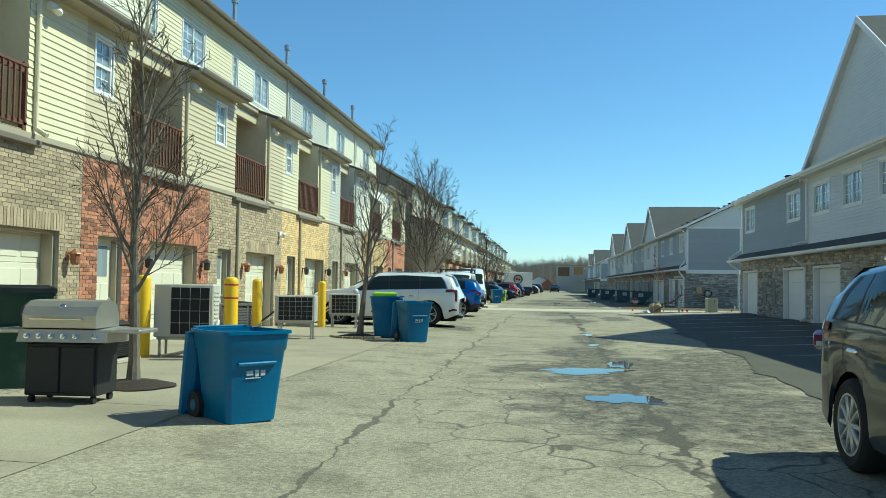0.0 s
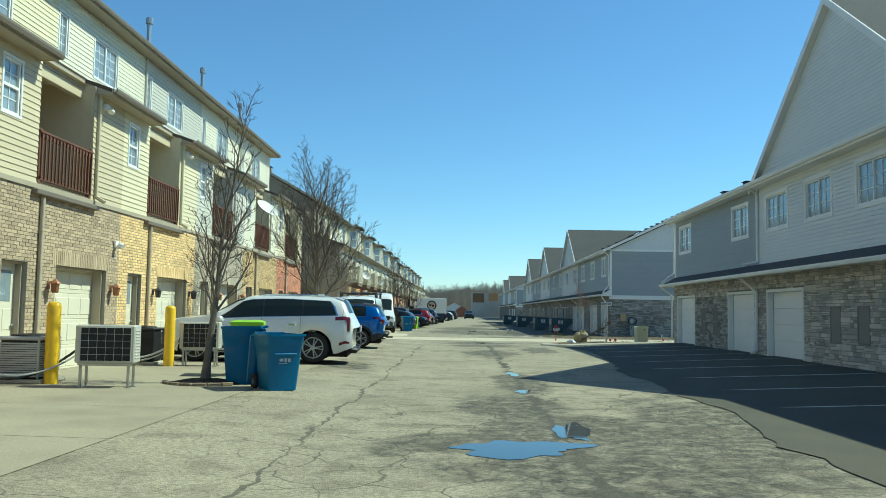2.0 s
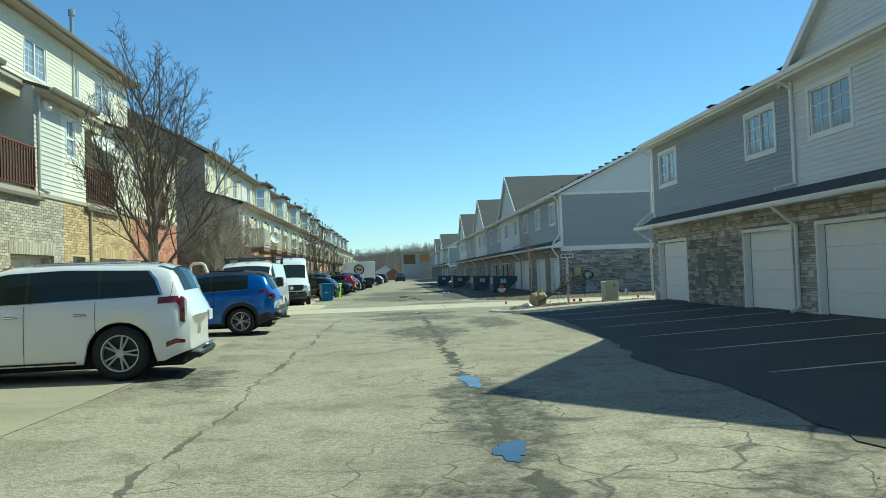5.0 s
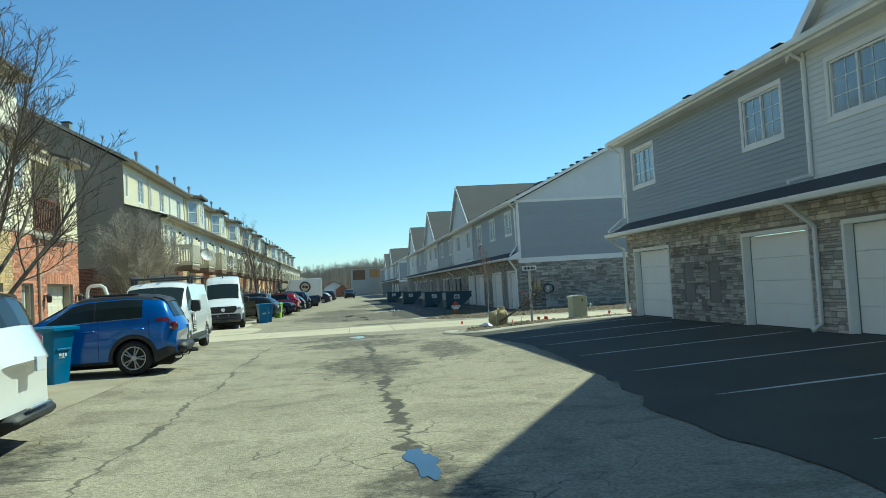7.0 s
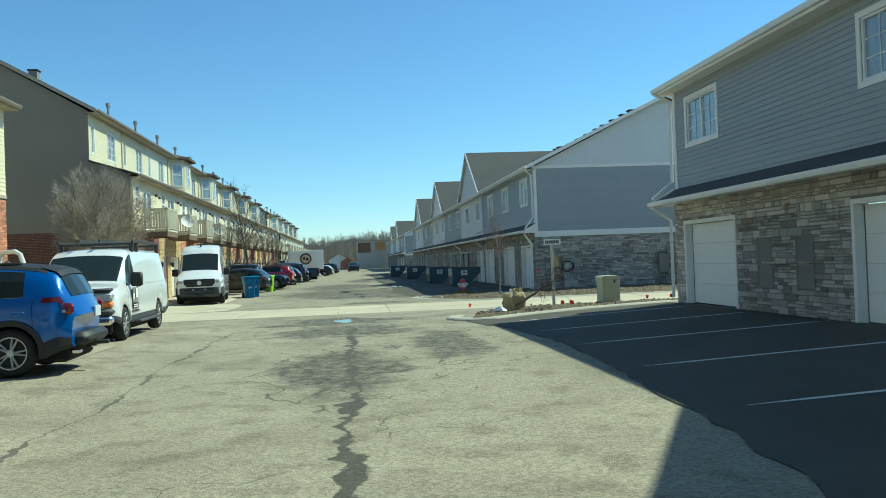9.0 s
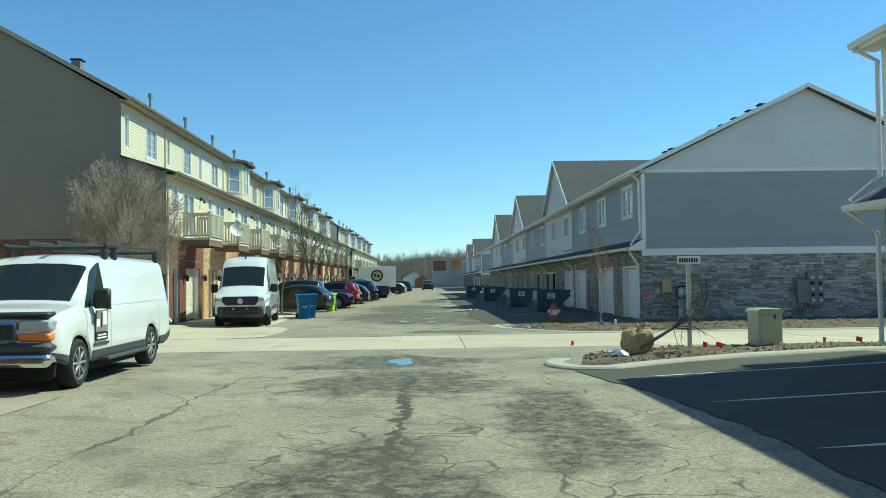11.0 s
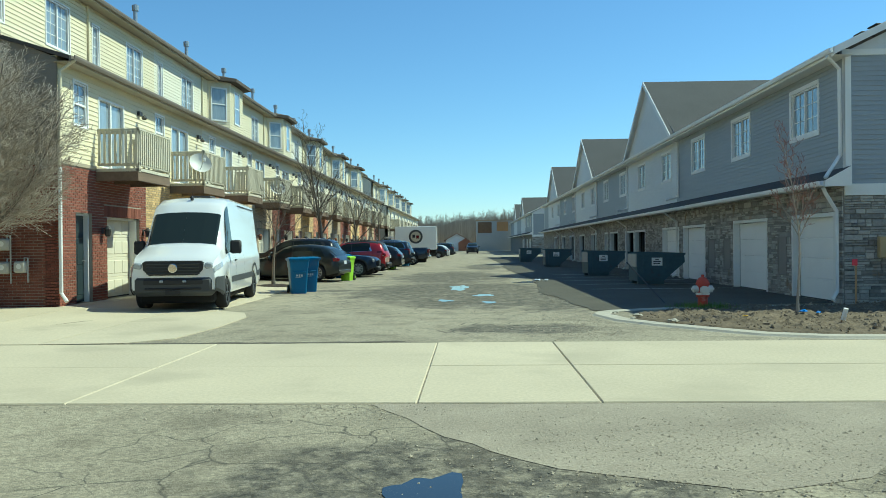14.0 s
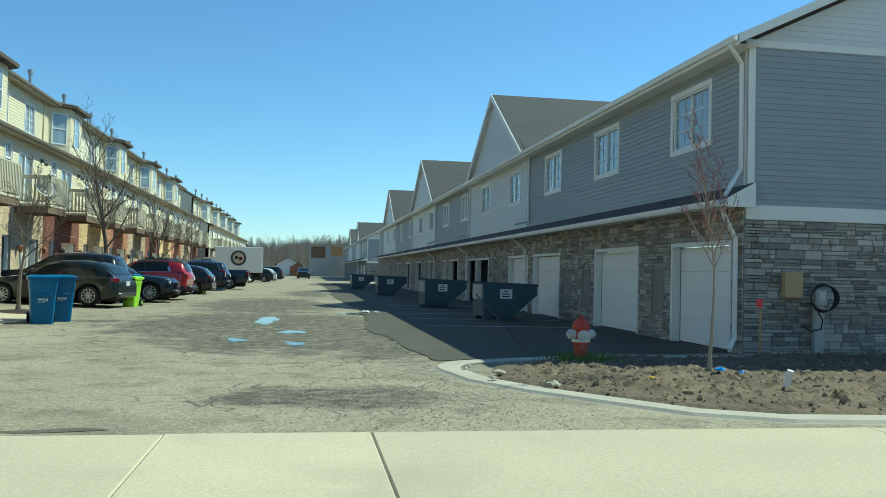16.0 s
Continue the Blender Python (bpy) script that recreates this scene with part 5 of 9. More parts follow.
def slab_box(x0, x1, y0, y1):
    return [(x0, y0), (x1, y0), (x1, y1), (x0, y1)]
for pts in (slab_box(-30, -20, 48.6, 54.8), slab_box(-19.98, -13.6, 48.6, 54.8), slab_box(-13.58, -10.6, 48.6, 54.8), slab_box(-10.58, -7.61, 48.6, 54.8), slab_box(-7.59, -5.2, 48.6, 54.8),
            [(-5.18, 48.6), (-3.9, 48.7), (-3.35, 49.3), (-3.2, 51), (-3.25, 53.2), (-3.6, 54.3), (-4.3, 54.8), (-5.18, 54.8)], slab_box(-8.1, -7.61, 54.82, 60), slab_box(-7.59, -4.4, 54.82, 60.0), slab_box(-8.1, -7.61, 60.02, 65.2), slab_box(-7.59, -4.6, 60.02, 65.2)):
    mb = MB()
    n = len(pts)
    mb.add([(x, y, gz(x, y) + 0.016) for x, y in pts] + [(x, y, gz(x, y) - 0.1) for x, y in pts], [tuple(range(n))] + [(i, n + i, n + (i + 1) % n, (i + 1) % n) for i in range(n)])
    part("slab", mb, M['concrete'], apron)
M['apron'] = surf("aged_concrete", (0.34, 0.296, 0.208), var=0.13, scale=0.35, fine=26, fvar=0.17,
                  stain=(0.24, 0.205, 0.145), stain_scale=0.6, stain_lo=0.48, stain_hi=0.75, rough=0.92, bump=0.3, bscale=60, rnd=0.03)
apron2 = thing("concrete_apron", "pale concrete apron along brick garages with yellow posts", "apron", kind="structure")
for k in range(-2, 12):
    a = 3.4 + 2.68 * k
    mb = MB()
    pts = [(-7.93, a), (-5.8, a), (-3.35, a), (-3.35, a + 2.665), (-5.8, a + 2.665), (-7.93, a + 2.665)]
    mb.add([(x, y, gz(x, y) + 0.007) for x, y in pts], [(0, 1, 4, 5), (1, 2, 3, 4)])
    part("slab", mb, M['apron'], apron2)

def kerb(pts, label, h=0.06, w=0.19):
    """A cast kerb: a raised step with a rounded top along a line."""
    mb = MB()
    prof = [(-w, -0.05), (-w, h - 0.01), (-w + 0.02, h), (w - 0.06, h), (w - 0.015, h - 0.03), (w, 0.0), (w, -0.05)]
    rings = []
    for i, (x, y) in enumerate(pts):
        a, b = pts[max(0, i - 1)], pts[min(len(pts) - 1, i + 1)]
        d = Vector((b[0] - a[0], b[1] - a[1])).normalized()
        rings.append([(x + d.y * o, y - d.x * o, gz(x, y) + z) for o, z in prof])
    k = len(prof)
    vs = [p for r in rings for p in r]
    fs = [(i * k + j, i * k + (j + 1) % k, (i + 1) * k + (j + 1) % k, (i + 1) * k + j) for i in range(len(pts) - 1) for j in range(k)]
    mb.add(vs, fs + [tuple(range(k)), tuple(range((len(pts) - 1) * k, len(pts) * k))])
    return solid("kerb", mb, M['kerb'], label, "kerb", kind="structure")

def arc(cx, cy, r, a0, a1, n=10, ry=None):
    return [(cx + r * math.cos(radians(a0 + (a1 - a0) * i / n)), cy + (ry or r) * math.sin(radians(a0 + (a1 - a0) * i / n))) for i in range(n + 1)]

K1 = arc(5.0, 39.7, 0.9, 130, 270, 12, 1.05) + [(5.9, 39.0), (7.7, 39.65), (10.2, 40.1), (14, 40.75), (24, 41.6)]
kerb(K1, "pale concrete kerb curving round a soil island")
K2 = [(9.6, 54.9), (6.6, 54.8), (5.2, 54.3)] + arc(4.95, 53.1, 0.9, 105, 200, 8, 1.0) + [(4.25, 51.9), (4.75, 51.0), (5.35, 50.2), (6.0, 49.4), (6.8, 49.0), (8.0, 48.9), (12, 48.95), (26, 49.1)]
kerb(K2, "chipped concrete kerb round a soil bed", 0.035)

M['clod'] = surf("dry_clod", (0.27, 0.215, 0.145), var=0.2, scale=3, fine=30, fvar=0.25, rough=0.97, bump=0.4, island=0.35)
def soil(outline, label, height, seed, step=0.07):
    """Rough clods of bare soil, heaped inside an outline."""
    rng = random.Random(seed)
    xs_, ys_ = [p[0] for p in outline], [p[1] for p in outline]
    def inside(x, y):
        c = False
        for (x0, y0), (x1, y1) in zip(outline, outline[1:] + outline[:1]):
            if (y0 > y) != (y1 > y) and x < (x1 - x0) * (y - y0) / (y1 - y0) + x0:
                c = not c
        return c
    def edge(x, y):
        best = 9
        for (x0, y0), (x1, y1) in zip(outline, outline[1:] + outline[:1]):
            dx, dy = x1 - x0, y1 - y0
            t = max(0, min(1, ((x - x0) * dx + (y - y0) * dy) / (dx * dx + dy * dy + 1e-9)))
            best = min(best, math.hypot(x - x0 - t * dx, y - y0 - t * dy))
        return best
    mb, idx = MB(), {}
    xs_, ys_ = [min(xs_) - 0.14, max(xs_) + 0.14], [min(ys_) - 0.14, max(ys_) + 0.14]
    nx_, ny_ = int((max(xs_) - min(xs_)) / step) + 1, int((max(ys_) - min(ys_)) / step) + 1
    for i in range(nx_):
        for j in range(ny_):
            x, y = min(xs_) + i * step, min(ys_) + j * step
            if inside(x, y) or edge(x, y) < 0.13:
                e = min(1, edge(x, y) / 0.5) if inside(x, y) else 0.0
                z = gz(x, y) + 0.03 + e * height * (0.5 + 0.35 * noise.noise((x * 0.9, y * 0.9, seed)) + 0.3 * noise.noise((x * 3.1, y * 3.1, seed)) + 0.5 * noise.noise((x * 8, y * 8, seed)) + 0.75 * noise.noise((x * 19, y * 19, seed)))
                idx[i, j] = len(mb.v)
                mb.v.append((x, y, max(z, gz(x, y) + 0.012) if inside(x, y) and edge(x, y) > 0.05 else gz(x, y) - 0.02))
    for (i, j) in list(idx):
        q = [(i, j), (i + 1, j), (i + 1, j + 1), (i, j + 1)]
        if all(p in idx for p in q):
            mb.f.append(tuple(idx[p] for p in q))
    ob = solid("soil_bed", mb, M['dirt'], label, "soil", kind="structure", smooth=True)
    # clods and stones lying on it
    cl = MB()
    for _ in range(4200):
        x, y = rng.uniform(min(xs_), max(xs_)), rng.uniform(min(ys_), max(ys_))
        if not inside(x, y) or x > min(xs_) + 9 or edge(x, y) < 0.08:
            continue
        r = rng.uniform(0.008, 0.03) * (2.2 if rng.random() < 0.07 else 1)
        z = gz(x, y) + 0.03 + height * (0.55 + 0.35 * noise.noise((x * 0.9, y * 0.9, seed)) + 0.3 * noise.noise((x * 3.1, y * 3.1, seed)) + 0.5 * noise.noise((x * 8, y * 8, seed)))
        m = Matrix.Translation((x, y, z)) @ Euler((rng.uniform(0, 6), rng.uniform(0, 6), 0)).to_matrix().to_4x4()
        p = [m @ Vector(v) for v in ((r, 0, 0), (-r, 0, 0), (0, r * .8, 0), (0, -r * .9, 0), (0, 0, r * .7), (0, 0, -r * .7))]
        cl.add(p, [(0, 2, 4), (2, 1, 4), (1, 3, 4), (3, 0, 4), (2, 0, 5), (1, 2, 5), (3, 1, 5), (0, 3, 5)])
    solid("clods", cl, M['clod'], "loose clods scattered over bare soil", "clods", kind="stuff")
    return ob

soil([(4.6, 39.7), (5.1, 39.0), (5.9, 39.2), (7.7, 39.85), (10.2, 40.3), (14, 40.9), (20, 41.4), (20, 43.3), (12, 43.2), (7, 42.9), (5.0, 41.6)], "heaped brown soil in the kerbed island", 0.09, 2)
soil([(4.7, 53.3), (4.5, 52.0), (5.0, 51.1), (5.6, 50.3), (6.2, 49.55), (6.9, 49.2), (8.0, 49.1), (12, 49.15), (22, 49.3), (22, 55.3), (10.0, 55.3), (9.6, 54.7), (6.6, 54.6)], "rough brown soil bed beside a stone wall", 0.10, 5)
sheet("side_walk", [(7.0, 42.95), (12, 43.25), (24, 43.35), (40, 43.35), (40, 43.85), (6.6, 43.85)], M['concrete'], 0.010, label="pale concrete walk behind the soil island", category="pavement")
sheet("gravel_verge", ragged([(0.5, 43.88), (1.2, 42.6), (2.0, 41.7), (3.2, 41.2), (3.9, 41.5), (4.4, 42.0), (5.2, 42.4), (6.6, 43.05), (6.5, 43.88)], 0.08, 0.3, 9), M['gravel'], 0.004, label="spread gravel and dirt at the lane corner", category="gravel")
gv = MB()
for cx, cy, rx, ry, n in ((3.2, 42.2, 2.0, 1.5, 2600), (0.6, 43.6, 2.6, 0.5, 500), (3.3, 50.6, 1.6, 3.2, 2600), (3.6, 34, 0.9, 4.5, 400), (3.4, 58, 0.8, 3, 300), (3.3, 12, 1.2, 3, 350)):
    for _ in range(n):
        x, y = grng.gauss(cx, rx * .5), grng.gauss(cy, ry * .5)
        r = grng.uniform(0.005, 0.017) * (1.8 if grng.random() < 0.05 else 1)
        z = gz(x, y) + 0.003
        a = grng.uniform(0, 6.28)
        c, s = math.cos(a) * r, math.sin(a) * r
        gv.add([(x + c, y + s, z), (x - s, y + c, z), (x - c * .8, y - s * .8, z), (x + s, y - c, z), (x, y, z + r * 0.5)], [(0, 1, 4), (1, 2, 4), (2, 3, 4), (3, 0, 4)])
solid("loose_gravel", gv, M['gravel'], "loose gravel scattered at the road edges", "gravel", kind="stuff")
sheet("lawn", [(-40, 41.6), (-8.2, 41.6), (-7.6, 43.6), (-40, 43.6)], M['grass'], 0.006, label="strip of dormant winter grass", category="lawn")

# ---- trees ----
M['bark'] = surf("bark", (0.17, 0.145, 0.115), var=0.2, scale=4, fine=40, fvar=0.25, rough=0.95, bump=0.6, bscale=30, stretch=(1, 1, 0.3))
M['bark_pale'] = surf("pale_bark", (0.36, 0.31, 0.25), var=0.15, scale=4, fine=40, fvar=0.15, rough=0.9, bump=0.3, stretch=(1, 1, 0.3))
# paler copy of the twig colour, with the sun on the crown painted in
M['twig_pale_lit'] = surf("pale_lit_twig", (0.36, 0.31, 0.25), var=0.15, scale=3, fine=20, fvar=0.1, rough=0.9, bump=0, island=0.3)
M['twig'] = surf("twig", (0.095, 0.073, 0.056), var=0.15, scale=3, fine=20, fvar=0.1, rough=0.9, bump=0, island=0.3)
M['twig_red'] = surf("young_twig", (0.27, 0.13, 0.10), var=0.15, scale=3, fine=20, fvar=0.1, rough=0.85, bump=0, island=0.3)
M['mulch'] = surf("dark_mulch", (0.045, 0.032, 0.024), var=0.3, scale=3, fine=30, fvar=0.4, rough=0.97, bump=1.0, bscale=35)

def tree(label, at, height, spread, seed, trunk_r=0.1, fork=1.4, limbs=7, depth=4, twig_mat='twig', upright=0.6, lean=0.0, dense=1.0, group="", bark='bark'):
    """A bare tree: tapered leader, ascending limbs that curve upwards, side branches and fine twigs set along each of them."""
    rng = random.Random(seed)
    root = thing("tree", label, "tree", at, group=group)
    wood, fine = MB(), MB()
    thin = 0.0042 if trunk_r > 0.05 else 0.0034
    def grow(p, d, length, r, lev):
        n_seg = max(2, min(9, int(length / (0.34 if lev == 1 else 0.2))))
        pts, dirs = [p], [d]
        for i in range(n_seg):
            bend = Vector((rng.gauss(0, 1), rng.gauss(0, 1), rng.gauss(0, 0.7))) * (0.085 if lev == 1 else 0.13)
            d = (d + bend + Vector((0, 0, (0.085 if lev == 1 else 0.05) * (0.4 + upright)))).normalized()
            pts.append(pts[-1] + d * (length / n_seg))
            dirs.append(d)
        for i in range(n_seg):
            ra, rb = max(thin, r * (1 - 0.8 * i / n_seg)), max(thin * .8, r * (1 - 0.8 * (i + 1) / n_seg))
            (wood if lev < 2 else fine).cyl(pts[i], pts[i + 1], ra, rb, 7 if lev < 2 else (4 if lev < 3 else 3), caps=False)
        if lev >= depth:
            return
        k = max(2, int(length * (4.2, 4.2, 6.0, 8.0, 9.0)[min(4, lev)] * dense + rng.random()))
        for i in range(k):
            t = 0.16 + 0.82 * (i + rng.random() * .7) / k
            j = min(n_seg - 1, int(t * n_seg))
            q = pts[j].lerp(pts[j + 1], t * n_seg - j)
            a = i * 2.4 + rng.uniform(-.7, .7)
            dj = dirs[j + 1]
            side = dj.orthogonal().normalized()
            side = side * math.cos(a) + dj.cross(side) * math.sin(a)
            nd = (dj + side * rng.uniform(0.55, 1.05) + Vector((0, 0, 0.18 * upright))).normalized()
            grow(q, nd, max(0.1, length * rng.uniform(0.34, 0.58) * (1.12 - 0.75 * t)), max(thin, r * (1 - 0.7 * t) * rng.uniform(0.36, 0.52)), lev + 1)
    d, p = Vector((lean * .4, rng.gauss(0, 0.02), 1)).normalized(), Vector((0, 0, -0.03))
    tops, nseg = [p], 12
    for i in range(nseg):
        d = (d + Vector((rng.gauss(0, .02 + .08 * i / nseg) + lean / nseg, rng.gauss(0, .02 + .08 * i / nseg), 0.05))).normalized()
        q = p + d * (height * 0.93 / nseg)
        ra, rb = trunk_r * (1 - 0.95 * i / nseg) ** 1.3, trunk_r * (1 - 0.95 * (i + 1) / nseg) ** 1.3
        wood.cyl(p, q, ra * (1.4 if i == 0 else 1), rb, 9, caps=False)
        p = q
        tops.append(p)
    for i in range(limbs):
        f0 = fork / (height * .93)
        f = f0 + (0.97 - f0) * ((i + rng.random() * .6) / limbs) ** 1.25
        j = min(nseg - 1, int(f * nseg))
        q = tops[j].lerp(tops[j + 1], f * nseg - j)
        a = i * 2.4 + rng.uniform(-.5, .5)
        g = (f - f0) / (1 - f0)
        nd = Vector((math.cos(a), math.sin(a), 0.25 + 1.0 * upright + 0.9 * g)).normalized()
        grow(q, nd, spread * 1.75 * (1.0 - 0.72 * g) * rng.uniform(0.75, 1.15), trunk_r * (0.33 - 0.2 * g), 1)
    part("trunk", wood, M[bark], root, smooth=False)
    part("crown", fine, M[twig_mat], root, "bare fine branches")
    return root

G_TREES = "bare street trees"
tree("bare street tree before brick garages and a barbecue", (-4.78, 4.7, 0.1), 5.9, 1.0, 23, 0.075, 1.2, 25, 4, upright=1.1, dense=1.25, group=G_TREES)
tree("bare leaning street tree in a mulch ring beside blue bins", (-4.42, 15.25, 0.06), 5.85, 0.88, 4, 0.08, 1.3, 22, 4, upright=0.95, lean=0.13, dense=1.3, group=G_TREES)
tree("bare street tree with wide ascending crown between parked cars", (-4.4, 25.8, 0.06), 6.3, 1.95, 9, 0.12, 1.5, 18, 4, upright=0.85, dense=1.25, group=G_TREES)
tree("broad bare ornamental tree before the taupe end wall", (-9.1, 52.6, 0.1), 5.2, 2.3, 13, 0.12, 1.1, 30, 4, 'twig_pale_lit', upright=0.55, dense=1.75, group=G_TREES)
tree("slim bare tree in mulch beside blue bins", (-5.6, 65.2, 0.05), 4.2, 0.95, 31, 0.06, 1.4, 13, 4, upright=0.8, group=G_TREES)
tree("bare street tree beside parked cars", (-5.6, 75.2, 0.05), 7.6, 1.9, 33, 0.12, 1.9, 16, 4, upright=0.85, group=G_TREES)
tree("bare street tree beside parked cars", (-5.6, 86.5, 0.05), 5.4, 1.6, 35, 0.1, 1.6, 13, 4, upright=0.7, dense=0.8, group=G_TREES)
tree("bare street tree beside parked cars", (-5.6, 98, 0.05), 5.4, 1.6, 36, 0.1, 1.6, 12, 3, upright=0.7, group=G_TREES)
tree("young sapling with reddish twigs in a soil bed", (7.65, 52.3, 0.0), 3.9, 0.5, 41, 0.03, 1.5, 24, 4, 'twig_red', upright=1.3, dense=1.3, bark='bark_pale')
for x, y, r in ((-4.42, 15.25, 0.62), (-5.6, 65.2, 0.7), (-9.1, 52.6, 0.8), (-4.78, 4.7, 0.5), (-4.4, 25.8, 0.6)):
    mb = MB()
    ring = blob(x, y, r, r * .95, 24, 0.12)
    mid = blob(x, y, r * .55, r * .5, 24, 0.15)
    z0 = gz(x, y)
    mb.add([(a, b, z0 + 0.015) for a, b in ring] + [(a, b, z0 + 0.075) for a, b in mid] + [(x, y, z0 + 0.1)],
           [(i, (i + 1) % 24, 24 + (i + 1) % 24, 24 + i) for i in range(24)] + [(24 + i, 24 + (i + 1) % 24, 48) for i in range(24)])
    solid("mulch_ring", mb, M['mulch'], "dark bark mulch heaped round a tree", "mulch", kind="structure", smooth=True)
# the edging bricks round the near mulch ring
for i in range(7):
    a = radians(200 + i * 20)
    mb = MB()
    mb.bbox(-0.11, 0.11, -0.045, 0.045, 0, 0.055, 0.008)
    ob = solid("edging_brick", mb, M['clod'], "worn concrete edging brick round the mulch", "brick", "edging bricks")
    ob.matrix_world = pose(-4.42 + 0.68 * math.cos(a), 15.25 + 0.68 * math.sin(a), gz(-4.42, 15.25) + 0.006, 0, 0, 90 + math.degrees(a))

# ---- far woods and buildings ----
M['wood_far'] = surf("far_wood", (0.40, 0.335, 0.26), var=0.15, scale=0.05, fine=0.6, fvar=0.12, rough=1.0, bump=0, island=0.3)
wr = random.Random(77)
mb = MB()
for _ in range(5200):
    x = wr.uniform(-130, 150)
    y = wr.uniform(262, 330)
    h = wr.uniform(8.3, 10.8) * (1 + 0.12 * math.sin(x * .06))
    w = wr.uniform(0.07, 0.16)
    mb.add([(x - w, y, 0), (x + w, y, 0), (x + w * .15, y, h), (x - w * .15, y, h)], [(0, 1, 2, 3)])
    for _k in range(16):
        z = h * wr.uniform(0.25, 0.97)
        L = (h - z) * wr.uniform(0.2, 0.55) + 0.6
        a = wr.choice((-1, 1)) * wr.uniform(0.25, 0.9)
        ex, ez = x + L * math.sin(a), z + L * math.cos(a)
        t = wr.uniform(0.025, 0.05)
        mb.add([(x - t, y + .05, z), (x + t, y + .05, z), (ex, y + .05, ez)], [(0, 1, 2)])
        mb.add([(x + (ex - x) * .5, y + .06, z + (ez - z) * .5), (x + (ex - x) * .5 + t, y + .06, z + (ez - z) * .5), (ex + wr.uniform(-.8, .8), y + .06, ez + wr.uniform(0, .5))], [(0, 1, 2)])
solid("far_woods", mb, M['wood_far'], "bare grey-brown winter woods on the horizon", "woods", kind="stuff")
M['brush_far'] = surf("far_brush", (0.34, 0.275, 0.20), var=0.3, scale=0.12, fine=1.2, fvar=0.35, rough=1.0, bump=0, stretch=(1, 1, 0.35))
mb = MB()
for k, (yy, hh) in enumerate(((300, 5.6), (312, 7.2), (324, 8.6), (336, 9.6))):
    n = 700
    top = [hh + 1.5 * noise.noise((i * .04, k, 3)) + 0.9 * noise.noise((i * .3, k, 3)) + wr.uniform(-0.6, 0.6) for i in range(n + 1)]
    mb.add([(-190 + 400 * i / n, yy + 3 * math.sin(i * .2), 0) for i in range(n + 1)] + [(-190 + 400 * i / n, yy + 3 * math.sin(i * .2), top[i]) for i in range(n + 1)],
           [(i, i + 1, n + 2 + i, n + 1 + i) for i in range(n)])
solid("undergrowth", mb, M['brush_far'], "dense brown undergrowth among the far trees", "undergrowth", kind="stuff")
M['osb'] = surf("sheathing_board", (0.47, 0.30, 0.15), var=0.12, scale=1, fine=8, fvar=0.12, rough=0.9)
M['wrap'] = surf("house_wrap", (0.46, 0.44, 0.40), var=0.06, scale=0.6, fine=4, fvar=0.06, rough=0.7)
site = thing("unfinished_building", "unfinished two-storey building in pale house wrap", "building")
Ps = plane_x(216.0, -1)
ops = [(2.9, 5.9, 3.9, 6.3), (7.0, 9.5, 4.3, 6.4)]
part("wall", wall(MB(), Ps, 2.6, 10.4, 0, 6.6, ops, 0.2), M['wrap'], site)
part("top_plate", bar(MB(), Ps, 2.5, 10.5, 6.6, 6.8, -0.3, 0.1), M['osb'], site, "bare timber plate")
# dark wood colour stands in for the shade inside the left opening
part("inner_wall", MB().box(2.7, 6.4, 219, 219.2, 0, 6.4), M['beam_wood'], site)
part("inner_wall", MB().box(6.4, 10.3, 217.2, 217.4, 0, 6.4), M['osb'], site)
for u in (7.5, 7.95, 8.4, 8.85, 9.2):
    part("stud", bar(MB(), Ps, u, u + 0.09, 4.3, 6.4, -0.2, -0.1), M['osb'], site)
part("side_wall", MB().box(2.6, 2.8, 216.2, 228, 0, 6.6), M['wrap'], site)
cot = thing("cottage", "small far house with white gable and brown roof", "house")
part("wall", MB().prism([(-4.6, 0), (0.6, 0), (0.6, 2.6), (-2.0, 4.0), (-4.6, 2.6)], 'y', 230, 238), M['white'], cot)
mb = MB()
roof_slab(mb, [(-5.0, 229.6, 2.45), (-2.0, 229.6, 4.15), (-2.0, 238.4, 4.15), (-5.0, 238.4, 2.45)])
roof_slab(mb, [(-2.0, 229.6, 4.15), (1.0, 229.6, 2.45), (1.0, 238.4, 2.45), (-2.0, 238.4, 4.15)])
part("roof", mb, M['brick_brown'], cot)
part("porch", MB().prism([(-1.6, 0), (1.6, 0), (1.6, 1.9), (0.0, 2.9), (-1.6, 1.9)], 'y', 228.6, 229.9), M['brick_red'], cot)
Pc = plane_x(230.0, -1)
for a, b in ((-4.2, -3.2), (-2.9, -1.9)):
    part("garage_door", bbar(MB(), Pc, a, b, 0, 2.0, 0.0, 0.04), M['door_white'], cot)

# ---- vehicles ----
M['tyre'] = surf("tyre_rubber", (0.022, 0.022, 0.022), var=0.15, fvar=0.15, scale=6, fine=60, rough=0.85, bump=0.2)
M['alloy'] = surf("alloy_rim", (0.52, 0.51, 0.49), var=0.05, fvar=0.04, scale=5, rough=0.3, metal=0.5, bump=0.02)
M['rim_grey'] = surf("grey_steel_rim", (0.27, 0.27, 0.26), var=0.08, fvar=0.08, scale=5, rough=0.4, metal=0.2, bump=0.02)
M['car_glass'] = glass("car_glass", (0.022, 0.03, 0.028), 0.02)
M['under'] = surf("underbody_black", (0.012, 0.012, 0.012), var=0.1, fvar=0.1, rough=0.9)
M['trim_black'] = surf("black_trim", (0.025, 0.025, 0.026), var=0.08, fvar=0.08, rough=0.55, bump=0.05)
